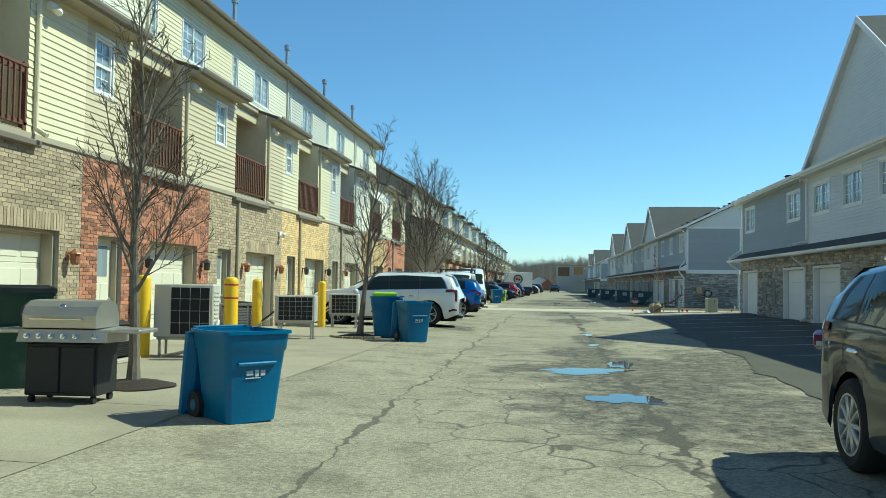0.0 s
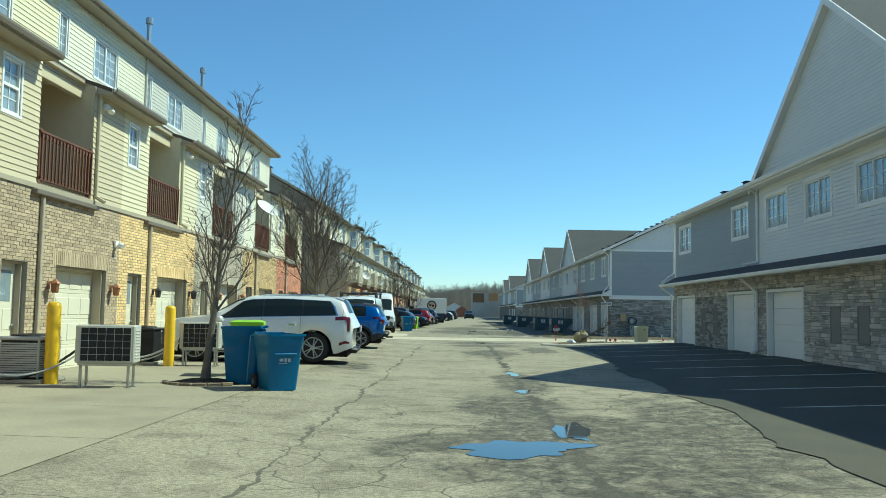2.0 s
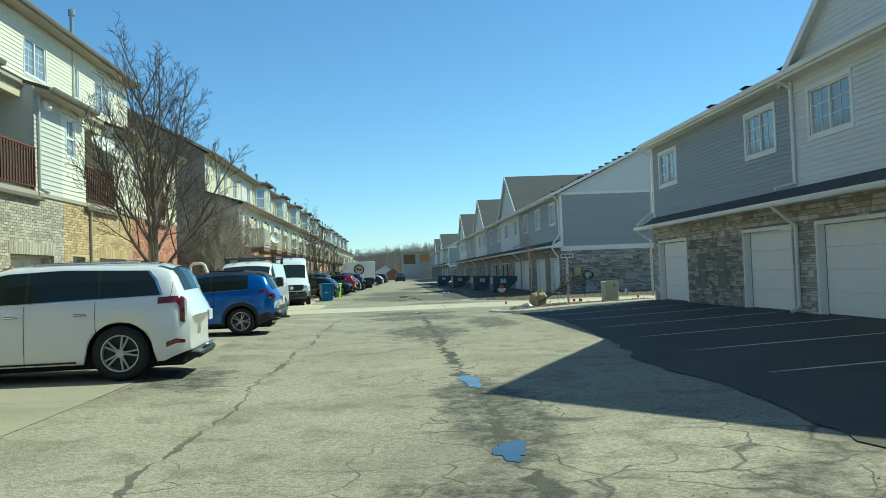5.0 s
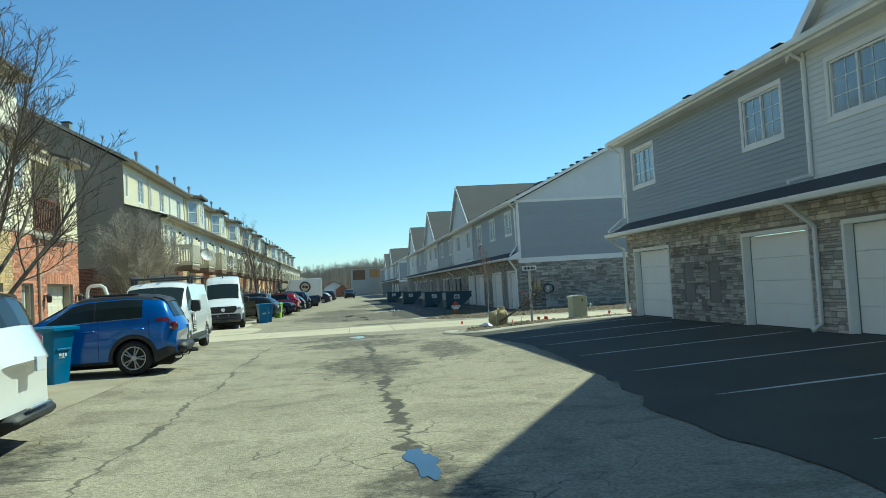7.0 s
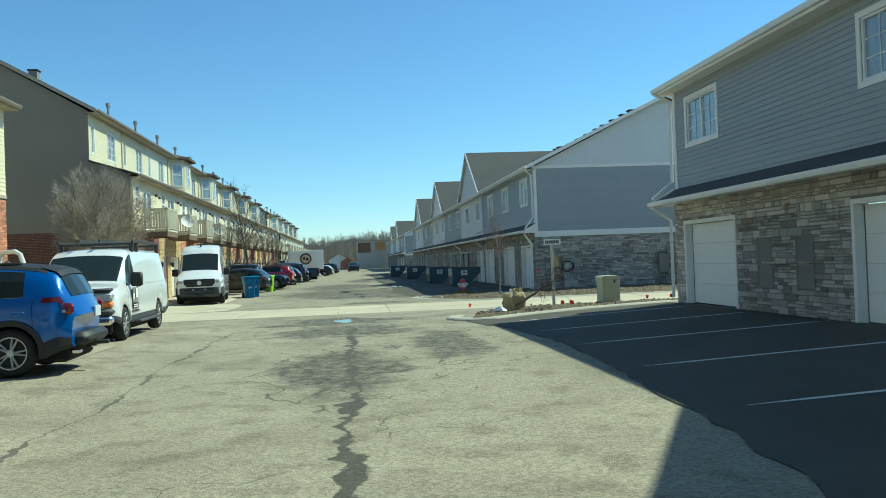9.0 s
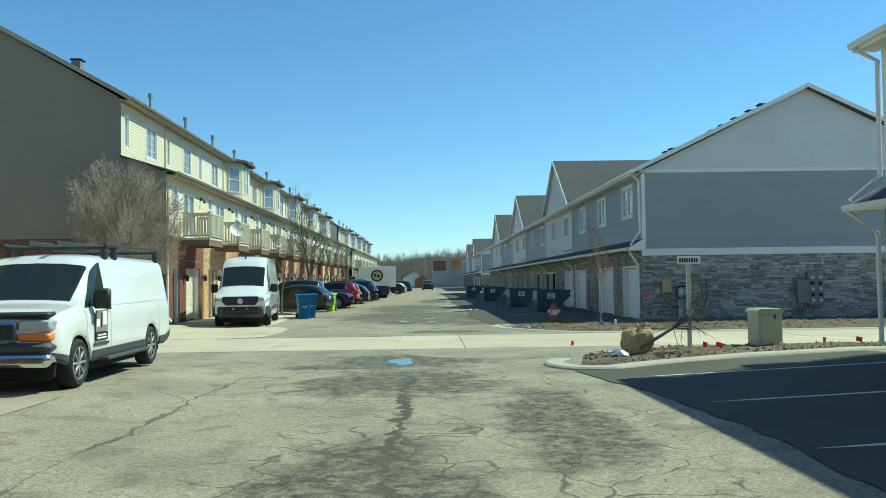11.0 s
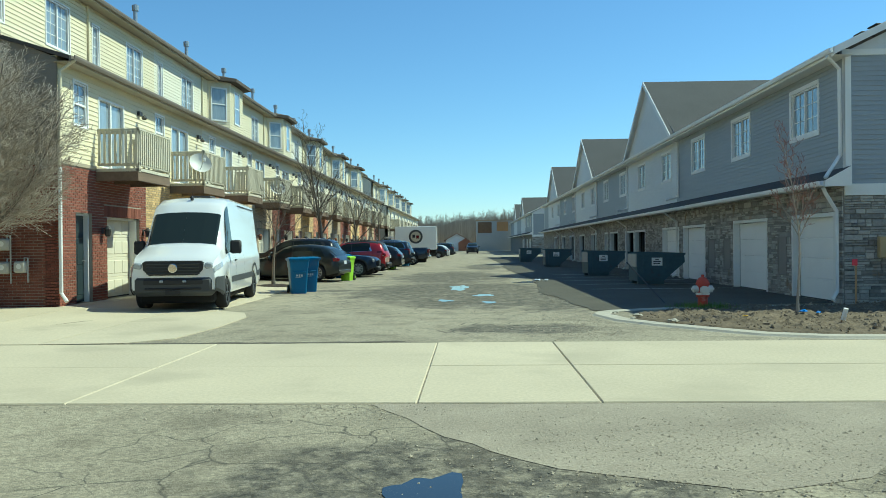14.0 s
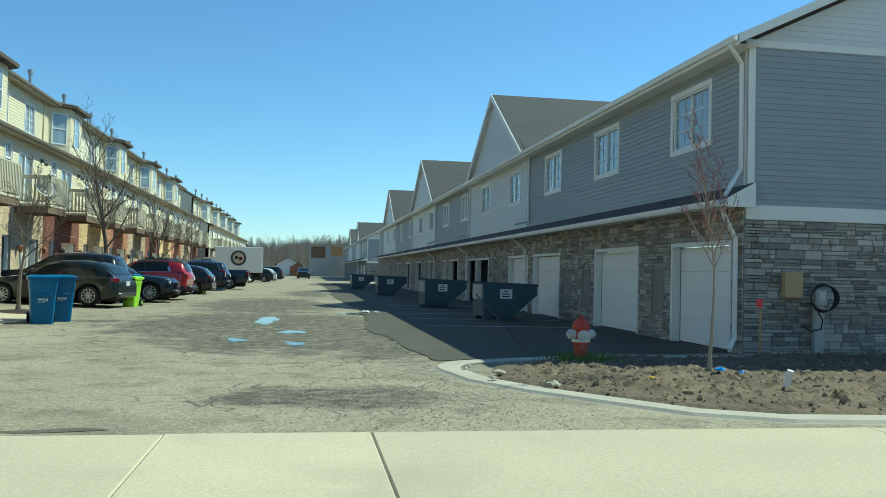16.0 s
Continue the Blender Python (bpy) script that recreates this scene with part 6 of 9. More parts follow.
M['trim_grey'] = surf("dark_grey_bumper", (0.055, 0.058, 0.06), var=0.08, fvar=0.08, rough=0.6, bump=0.08)
M['chrome'] = surf("chrome", (0.75, 0.75, 0.75), var=0.02, fvar=0.02, rough=0.12, metal=1.0, bump=0)
M['tail_red'] = surf("red_lamp_lens", (0.13, 0.006, 0.010), var=0.1, fvar=0.1, rough=0.12, coat=1.0, bump=0)
M['lamp_clear'] = surf("clear_lamp_lens", (0.42, 0.44, 0.45), var=0.2, fvar=0.25, scale=8, fine=40, rough=0.1, coat=1.0, bump=0)
M['lamp_amber'] = surf("amber_lamp_lens", (0.75, 0.22, 0.02), var=0.1, fvar=0.1, rough=0.15, coat=1.0, bump=0)
for k, c, mt in (('white', (0.78, 0.78, 0.76), 0.0), ('pearl', (0.74, 0.74, 0.72), 0.05), ('blue', (0.008, 0.11, 0.42), 0.35), ('black', (0.012, 0.014, 0.017), 0.1), ('navy', (0.015, 0.025, 0.045), 0.2), ('grey', (0.018, 0.024, 0.024), 0.15), ('red', (0.40, 0.012, 0.02), 0.2), ('bronze', (0.012, 0.016, 0.021), 0.1)):
    M['paint_' + k] = paint("car_paint_" + k, c, 0.3, 1.0 if max(c) > 0.1 else 0.8, mt, 0.5 if max(c) > 0.1 else 0.2)
M['plate'] = surf("number_plate", (0.55, 0.58, 0.62), var=0.05, fvar=0.05, rough=0.5)

def lerp_line(pts, x):
    if x >= pts[0][0]:
        return pts[0][1]
    for (x0, z0), (x1, z1) in zip(pts[:-1], pts[1:]):
        if x1 <= x <= x0:
            return z0 + (z1 - z0) * (x0 - x) / max(1e-6, x0 - x1)
    return pts[-1][1]

class Car:
    """A lofted car body: nose towards +x, rings of points from sill to roof at stations along its length."""
    def __init__(self, L, W, r, xf, xr, top, belt, sill=0.24, tumble=0.17, nose=0.5, tail=0.35, arch=1.17, nose_in=0.22, bow=0.0):
        self.L, self.W, self.r, self.xf, self.xr, self.top_p, self.belt_p = L, W, r, xf, xr, top, belt
        self.bow = bow
        self.sill, self.tumble, self.nose, self.tail, self.arch, self.nose_in = sill, tumble, nose, tail, arch, nose_in
    def top(self, x):
        s = 0.06
        return (lerp_line(self.top_p, x - s) + 2 * lerp_line(self.top_p, x) + lerp_line(self.top_p, x + s)) / 4
    def belt(self, x):
        return min(lerp_line(self.belt_p, x), self.top(x) - 0.05)
    def half(self, x):
        h, w = self.L / 2, self.W / 2
        f = 1.0
        if x > h - self.nose:
            f = 1 - self.nose_in * ((x - h + self.nose) / self.nose) ** 2.2
        elif x < -h + self.tail:
            f = 1 - 0.13 * ((-h + self.tail - x) / self.tail) ** 2.2
        return w * f
    def bowed(self, x, y):
        """Draws the outer parts of both ends inwards, so that nose and tail are curved in plan."""
        e = self.L / 2 - abs(x)
        if not self.bow or e > 0.6:
            return x
        d = self.bow * min(1.0, abs(y) / (self.W / 2)) ** 2.4 * (1 - e / 0.6)
        return x - d if x > 0 else x + d
    def bottom(self, x):
        R = self.r * self.arch
        z = self.sill
        for xw in (self.xf, self.xr):
            d = abs(x - xw)
            if d < R:
                z = max(z, self.r * 0.96 + math.sqrt(R * R - d * d))
        e = self.L / 2 - abs(x)
        if e < 0.5:
            z = max(z, self.sill + 0.14 * (1 - e / 0.5))
        return z
    def ring(self, x):
        w, zb, b, t = self.half(x), self.bottom(x), self.belt(x), self.top(x)
        g = min(1.0, max(0.0, (t - b - 0.05) / 0.30))
        b2 = max(b, zb + 0.05)
        mid = max(zb + 0.03, zb + (b2 - zb) * 0.45)
        lo = [(w * 0.965, zb), (w * 0.995, zb + min(0.05, (b2 - zb) * .2)), (w, mid), (w * 0.99, b2 - 0.12 if b2 - 0.12 > mid else mid + 0.01), (w * 0.955, b2 - 0.015)]
        tw = self.tumble
        up_g = [(w * (0.945 - tw * 0.5), (b2 + t) / 2), (w * (0.945 - tw), t - 0.10), (w * (0.86 - tw), t - 0.035), (w * 0.42, t), (0.0, t + 0.012)]
        up_h = [(w * 0.93, t - 0.035), (w * 0.86, t - 0.018), (w * 0.74, t - 0.006), (w * 0.4, t + 0.006), (0.0, t + 0.012)]
        up = [(a[0] * g + c[0] * (1 - g), a[1] * g + c[1] * (1 - g)) for a, c in zip(up_g, up_h)]
        return lo + up
    def stations(self, a=None, c=None, n=64):
        a = -self.L / 2 if a is None else a
        c = self.L / 2 if c is None else c
        xs = {round(a + (c - a) * i / n, 4) for i in range(n + 1)}
        R = self.r * self.arch
        for xw in (self.xf, self.xr):
            for k in range(13):
                q = xw + R * math.cos(math.pi * k / 12) * 0.999
                if a < q < c:
                    xs.add(round(q, 4))
        return sorted(xs)
    def body(self):
        mb = MB()
        xs = self.stations()
        k = 10
        for s in (1, -1):
            o = len(mb.v)
            for x in xs:
                mb.v += [(self.bowed(x, y), s * y, z) for y, z in self.ring(x)]
            for i in range(len(xs) - 1):
                for j in range(k - 1):
                    f = (o + i * k + j, o + i * k + j + 1, o + (i + 1) * k + j + 1, o + (i + 1) * k + j)
                    mb.f.append(f if s < 0 else f[::-1])
        n = len(xs) * k
        for e in (0, len(xs) - 1):
            for j in range(k - 1):
                mb.f.append((e * k + j, e * k + j + 1, n + e * k + j + 1, n + e * k + j))
        return mb
    def patch(self, a, c, j0, j1, t0=0.0, t1=1.0, off=0.007, sides=(1, -1), n=16, slant0=0.0, slant1=0.0):
        """A thin shell over the body between x = a and c and ring points j0..j1 (trimmed by t0, t1), lifted by off."""
        mb = MB()
        for s in sides:
            o = len(mb.v)
            m = j1 - j0 + 1
            for i in range(n + 1):
                pts = []
                for jj in range(m):
                    fz = jj / max(1, m - 1)
                    x = a + (c - a) * i / n
                    x += (slant0 * (1 - i / n) + slant1 * i / n) * fz
                    rg = self.ring(x)
                    j = j0 + jj
                    y, z = rg[j]
                    if jj == 0 and t0:
                        y, z = y + (rg[j + 1][0] - y) * t0, z + (rg[j + 1][1] - z) * t0
                    if jj == m - 1 and t1 < 1:
                        y, z = rg[j - 1][0] + (y - rg[j - 1][0]) * t1, rg[j - 1][1] + (z - rg[j - 1][1]) * t1
                    q = rg[min(9, j + 1)]
                    p = rg[max(0, j - 1)]
                    ny, nz_ = (q[1] - p[1]), -(q[0] - p[0])
                    l_ = math.hypot(ny, nz_) or 1
                    e = 0.04
                    sl = (self.top(x + e) - self.top(x - e)) / (2 * e) if j >= 6 else 0
                    pts.append((self.bowed(x, y) - off * sl / math.hypot(1, sl), s * (y + off * ny / l_), z + off * nz_ / l_))
                mb.v += pts
            for i in range(n):
                for j in range(m - 1):
                    f = (o + i * m + j, o + i * m + j + 1, o + (i + 1) * m + j + 1, o + (i + 1) * m + j)
                    mb.f.append(f if s < 0 else f[::-1])
        return mb

WHEELS = {}
def wheel_meshes(r, w, spokes, rim_r):
    key = (r, w, spokes, rim_r)
    if key not in WHEELS:
        tm = MB()
        m = Matrix.Rotation(radians(90), 4, 'X')
        tm.lathe([(rim_r * .96, -w / 2), (r * .86, -w / 2 - 0.012), (r * .97, -w / 2 + 0.02), (r, -w / 4), (r, w / 4), (r * .97, w / 2 - 0.02), (r * .86, w / 2 + 0.012), (rim_r * .96, w / 2)], 32, m, False)
        rm = MB()
        rm.lathe([(rim_r, -w * .45), (rim_r, w * .5), (rim_r * .9, w * .5), (rim_r * .86, w * .2), (rim_r * .86, -w * .45)], 28, m, False)
        arms = [2 * math.pi * k / spokes for k in range(spokes)] if spokes != 5 else [2 * math.pi * (k // 2) / 5 + (0.17 if k % 2 else -0.17) for k in range(10)]
        for a in arms:
            mm = m @ Matrix.Rotation(a, 4, 'Z')
            hw = rim_r * (0.055 if spokes == 5 else 0.08)
            rm.bbox(rim_r * .1, rim_r * .9, -hw, hw, w * .30, w * .50, 0.012, mm)
        rm.lathe([(rim_r * .22, w * .25), (rim_r * .22, w * .46), (rim_r * .14, w * .5)], 16, m)
        bk = MB().lathe([(rim_r * .85, -w * .1), (rim_r * .85, w * .12), (0.02, w * .13)], 20, m)
        WHEELS[key] = (tm.mesh("tyre", True), rm.mesh("rim", True), bk.mesh("brake_disc"))
    return WHEELS[key]

def add_wheels(root, car, w=0.225, spokes=10, rim_r=None, rim_mat='alloy'):
    rim_r = rim_r or car.r * 0.70
    t, rim, bk = wheel_meshes(car.r, w, spokes, rim_r)
    for xw in (car.xf, car.xr):
        for s in (1, -1):
            wh = new("wheel", None)
            wh.parent = root
            wh.matrix_basis = pose(xw, s * (car.W / 2 - w / 2 - 0.015), car.r, 0, 0, 0 if s < 0 else 180)
            part("tyre", t, M['tyre'], wh)
            part("rim", rim, M[rim_mat], wh)
            part("brake_disc", bk, M['trim_black'], wh)

def mirror_arm(root, car, x, z, material, big=False):
    for s in (1, -1):
        y = s * car.half(x) * 0.98
        h = 0.16 if big else 0.075
        mb = MB()
        mb.bbox(x - 0.06, x + 0.07, y if s > 0 else y - 0.26, y + 0.26 if s > 0 else y, z - h, z + h, 0.035)
        part("side_mirror", mb, material, root, smooth=True)

def handles(root, car, xs, z, material):
    for x in xs:
        for s in (1, -1):
            y = s * car.half(x)
            part("door_handle", MB().bbox(x - 0.1, x + 0.1, y - 0.015, y + 0.025, z - 0.018, z + 0.018, 0.012), material, root)

def seams(root, car, xs, z1=None):
    """Dark shut lines between doors."""
    for x in xs:
        mb = car.patch(x - 0.004, x + 0.004, 0, 4, 0.0, 1.0, 0.004, n=1)
        part("shut_line", mb, M['under'], root)

def car_core(root, car, paint_mat, side_glass, ws, rw, spokes=10, clad=None, roof=None, w=0.225, rim_mat='alloy'):
    part("body", car.body(), paint_mat, root, smooth=True)
    h = car.L / 2
    part("underbody", MB().bbox(-h + 0.25, h - 0.25, -car.W * .40, car.W * .40, 0.17, 0.75, 0.05), M['under'], root)
    for a, c, s0, s1 in side_glass:
        for s in (1, -1):
            part("side_window", car.patch(a, c, 4, 6, 0.14, 0.93, 0.006, (s,), 12, s0, s1), M['car_glass'], root)
    part("windscreen", car.patch(ws[0], ws[1], 6, 9, 0.55, 1.0, 0.008, n=10), M['car_glass'], root)
    if rw:
        part("rear_window", car.patch(rw[0], rw[1], 7, 9, 0.02, 1.0, 0.008, n=8), M['car_glass'], root)
    if clad:
        part("side_cladding", car.patch(-h + 0.03, h - 0.03, 0, 1, 0.0, 1.0, 0.012, n=70), clad, root)
    if roof:
        part("roof_panel", car.patch(roof[0], roof[1], 6, 9, 0.3, 1.0, 0.006, n=12), roof[2], root)
    add_wheels(root, car, w, spokes, None, rim_mat)

def end_box(root, name, x0, x1, y0, y1, z0, z1, material, both=True, bev=0.02, rz=0.0):
    for s in ((1, -1) if both else (1,)):
        m = Matrix.Translation(((x0 + x1) / 2, s * (y0 + y1) / 2, (z0 + z1) / 2)) @ Matrix.Rotation(radians(rz * s), 4, 'Z')
        part(name, MB().bbox(-(x1 - x0) / 2, (x1 - x0) / 2, -(y1 - y0) / 2, (y1 - y0) / 2, -(z1 - z0) / 2, (z1 - z0) / 2, bev, m), material, root, smooth=True)

def suv(name, label, at, rz, paint_mat, L=5.05, W=1.96, H=1.72, r=0.385, kind="long", spokes=10, black_roof=False, clad='trim_black', group="parked cars"):
    root = thing(name, label, "car", at, rz, group)
    h = L / 2
    k = H / 1.72
    xf, xr = h - 0.95, -h + (1.15 if kind == "long" else 1.0)
    if kind == "long":
        top = [(h, 0.86 * k), (h - 0.09, 1.02 * k), (h - 0.45, 1.11 * k), (h - 1.22, 1.18 * k), (h - 1.95, 1.60 * k), (h - 2.3, 1.69 * k), (h - 3.1, 1.72 * k), (-h + 0.62, 1.67 * k), (-h + 0.34, 1.59 * k), (-h + 0.13, 1.14 * k), (-h + 0.03, 1.02 * k), (-h, 0.86 * k)]
    else:
        top = [(h, 0.80 * k), (h - 0.12, 0.98 * k), (h - 0.5, 1.06 * k), (h - 1.38, 1.13 * k), (h - 2.15, 1.60 * k), (h - 2.5, 1.69 * k), (h - 3.3, 1.72 * k), (-h + 0.62, 1.665 * k), (-h + 0.33, 1.58 * k), (-h + 0.10, 1.14 * k), (-h + 0.02, 1.02 * k), (-h, 0.84 * k)]
    belt = [(h, 0.93 * k), (h - 1.4, 1.09 * k), (-h + 1.2, 1.17 * k), (-h, 1.21 * k)]
    car = Car(L, W, r, xf, xr, top, belt, 0.26, bow=0.24)
    b0 = h - (1.47 if kind == "long" else 1.62)
    if kind == "long":
        sg = [(b0 - 1.13, b0 - 0.02, 0, -0.62), (b0 - 2.13, b0 - 1.17, 0, 0), (-h + 0.55, b0 - 2.17, 0.22, 0)]
    else:
        sg = [(b0 - 1.03, b0 - 0.02, 0, -0.6), (b0 - 1.93, b0 - 1.07, 0, 0), (-h + (0.88 if black_roof else 0.62), b0 - 1.97, 0.16 if black_roof else 0.26, 0)]
    # dark pillars behind the side glass, with a bright strip round it
    for sd in (1, -1):
        part("window_surround", car.patch(-h + (0.80 if black_roof else 0.49), b0 + 0.03, 4, 6, 0.10, 0.965, 0.0035, (sd,), 24, 0.2 if black_roof else 0.25, -0.64), M['chrome'] if kind == "long" or black_roof else M['trim_black'], root)
        part("pillar_trim", car.patch(sg[2][0] + 0.02, b0 - 0.02, 4, 6, 0.14, 0.93, 0.005, (sd,), 24, sg[2][2], -0.62), M['trim_black'], root)
    car_core(root, car, paint_mat, sg, (h - 2.12, h - 1.42), (-h + 0.19, -h + 0.42) if kind == "long" else (-h + 0.125, -h + 0.34), spokes, M[clad] if clad else None, (-h + 0.5, h - 2.3, M['trim_black']) if black_roof else None)
    seams(root, car, (b0 - 0.08, b0 - 1.12, b0 - 2.1))
    mirror_arm(root, car, b0 - 0.12, 1.08 * k, paint_mat)
    handles(root, car, (b0 - 0.95, b0 - 1.9), 0.97 * k, M['chrome'] if not black_roof else paint_mat)
    if kind == "long":
        for sd in (1, -1):
            y_ = sd * W / 2
            m = Matrix.Translation((-h + 0.30, y_ * 0.865, 0.98)) @ Matrix.Rotation(radians(-26 * sd), 4, 'Z')
            lamp = part("tail_lamp", MB().bbox(-0.09, 0.11, -0.07, 0.075, -0.20, 0.21, 0.05, m), M['tail_red'], root, smooth=True)
            part("tail_lamp_arm", car.patch(-h + 0.12, -h + 0.60, 3, 4, 0.12, 0.98, 0.012, (sd,), 8, 0.0, 0.0), M['tail_red'], lamp)
            part("lamp_strip", MB().bbox(-0.095, -0.085, -0.03, 0.03, -0.16, 0.16, 0.004, m), M['lamp_clear'], lamp)
            part("rear_reflector", car.patch(-h + 0.06, -h + 0.42, 1, 2, 0.35, 0.55, 0.010, (sd,), 5), M['tail_red'], root)
    else:
        for sd in (1, -1):
            m = Matrix.Translation((-h + 0.27, sd * W / 2 * 0.86, 1.0 * k)) @ Matrix.Rotation(radians(-34 * sd), 4, 'Z')
            lamp = part("tail_lamp", MB().bbox(-0.17, 0.19, -0.06, 0.06, -0.085, 0.085, 0.04, m), M['tail_red'], root, smooth=True)
            part("lamp_arm", car.patch(-h + 0.12, -h + 0.52, 3, 4, 0.3, 0.97, 0.012, (sd,), 8), M['tail_red'], lamp)
            part("lamp_lens", MB().bbox(-0.10, 0.10, -sd * 0.066 - 0.004, -sd * 0.066 + 0.004, -0.05, -0.01, 0.003, m @ Matrix.Scale(-1, 4, (0, 1, 0))), M['lamp_clear'], lamp)
    if clad:
        for xa in (xf, xr):
            for sd in (1, -1):
                ring = MB()
                y0, y1 = sorted((sd * W * .46, sd * (W / 2 + 0.018)))
                arc = [radians(-12 + 204 * i / 16) for i in range(17)]
                ring.prism([(xa + (r + 0.125) * math.cos(a_), r + (r + 0.125) * math.sin(a_)) for a_ in arc] + [(xa + (r + 0.05) * math.cos(a_), r + (r + 0.05) * math.sin(a_)) for a_ in reversed(arc)], 'y', y0, y1)
                part("arch_cladding", ring, M[clad], root)
        part("tow_hitch", MB().bbox(-h - 0.16, -h + 0.1, -0.04, 0.04, 0.36, 0.42, 0.01), M['dark_metal'], root)
    end_box(root, "head_lamp", h - 0.50, h - 0.18, W / 2 * .55, W / 2 * .86, 0.74 * k, 0.88 * k, M['lamp_clear'], rz=16)
    part("grille", MB().bbox(h - 0.16, h + 0.012, -W * .24, W * .24, 0.5, 0.84 * k, 0.03), M['trim_black'], root)
    if clad:
        for sd in (1, -1):
            part("bumper_corner", car.patch(-h + 0.005, -h + 0.55, 0, 2, 0.0, 0.5, 0.014, (sd,), 10), M[clad], root)
        part("rear_bumper", MB().bbox(-h - 0.012, -h + 0.3, -W * .36, W * .36, 0.40, 0.60, 0.07), M[clad], root, smooth=True)
    part("front_bumper", MB().bbox(h - 0.24, h + 0.02, -W * .30, W * .30, 0.26, 0.46, 0.05), M['trim_black'], root, smooth=True)
    part("number_plate", MB().bbox(-h - 0.012, -h + 0.02, -0.16, 0.16, 0.80, 0.96, 0.005), M['plate'], root)
    part("spoiler", car.patch(-h + (0.40 if kind == "long" else 0.30), -h + 0.62, 7, 9, 0.0, 1.0, 0.02, n=4), paint_mat if not black_roof else M['trim_black'], root)
    for s in (1, -1):
        part("roof_rail", MB().bbox(-h + 0.9, h - 2.6, s * W * .315 - 0.018, s * W * .315 + 0.018, 1.69 * k, 1.735 * k, 0.012), M['chrome'] if not black_roof else M['trim_black'], root)
    if kind == "long":
        part("lower_valance", MB().bbox(-h + 0.03, -h + 0.6, -W * .36, W * .36, 0.26, 0.40, 0.05), M['trim_black'], root, smooth=True)
        part("bumper_strip", MB().bbox(-h - 0.004, -h + 0.04, -W * .20, W * .20, 0.425, 0.445, 0.006), M['chrome'], root)
        for sd in (1, -1):
            part("sill_strip", car.patch(-h + 1.75, h - 1.5, 0, 1, 0.55, 1.0, 0.010, (sd,), 20), M['trim_black'], root)
            part("hatch_seam", car.patch(-h + 0.315, -h + 0.325, 3, 6, 0.0, 1.0, 0.004, (sd,), 1), M['under'], root)
    end_box(root, "exhaust_tip", -h + 0.12, -h + 0.3, 0.44, 0.60, 0.28, 0.34, M['chrome'], bev=0.015)
    return root

def wagon(name, label, at, rz, paint_mat, L=4.55, W=1.83, H=1.47, spokes=10, group="parked cars"):
    root = thing(name, label, "car", at, rz, group)
    h = L / 2
    top = [(h, 0.62), (h - 0.12, 0.76), (h - 0.6, 0.88), (h - 1.4, 0.97), (h - 2.2, 1.39), (h - 2.6, 1.46), (h - 3.2, 1.47), (-h + 0.75, 1.40), (-h + 0.45, 1.30), (-h + 0.14, 0.98), (-h + 0.02, 0.88), (-h, 0.7)]
    belt = [(h, 0.7), (h - 1.4, 0.88), (-h, 0.98)]
    car = Car(L, W, 0.335, h - 0.88, -h + 0.92, top, belt, 0.2)
    b0 = h - 1.55
    car_core(root, car, paint_mat, [(b0 - 1.0, b0 - 0.02, 0, -0.6), (b0 - 1.85, b0 - 1.07, 0, 0), (-h + 0.6, b0 - 1.92, 0.2, 0)], (h - 2.15, h - 1.46), (-h + 0.17, -h + 0.46), spokes)
    seams(root, car, (b0 - 0.08, b0 - 1.05, b0 - 1.9))
    mirror_arm(root, car, b0 - 0.1, 0.95, paint_mat)
    handles(root, car, (b0 - 0.9, b0 - 1.8), 0.82, paint_mat)
    end_box(root, "tail_lamp", -h + 0.04, -h + 0.34, W / 2 * .68, W / 2 * .98, 0.78, 0.92, M['tail_red'], rz=-12)
    end_box(root, "head_lamp", h - 0.42, h - 0.12, W / 2 * .52, W / 2 * .86, 0.60, 0.74, M['lamp_clear'], rz=18)
    part("grille", MB().bbox(h - 0.14, h + 0.012, -W * .2, W * .2, 0.42, 0.68, 0.03), M['trim_black'], root)
    part("number_plate", MB().bbox(-h - 0.012, -h + 0.02, -0.16, 0.16, 0.66, 0.80, 0.005), M['plate'], root)
    part("rear_bumper", MB().bbox(-h - 0.02, -h + 0.16, -W * .42, W * .42, 0.26, 0.46, 0.05), paint_mat, root, smooth=True)
    return root

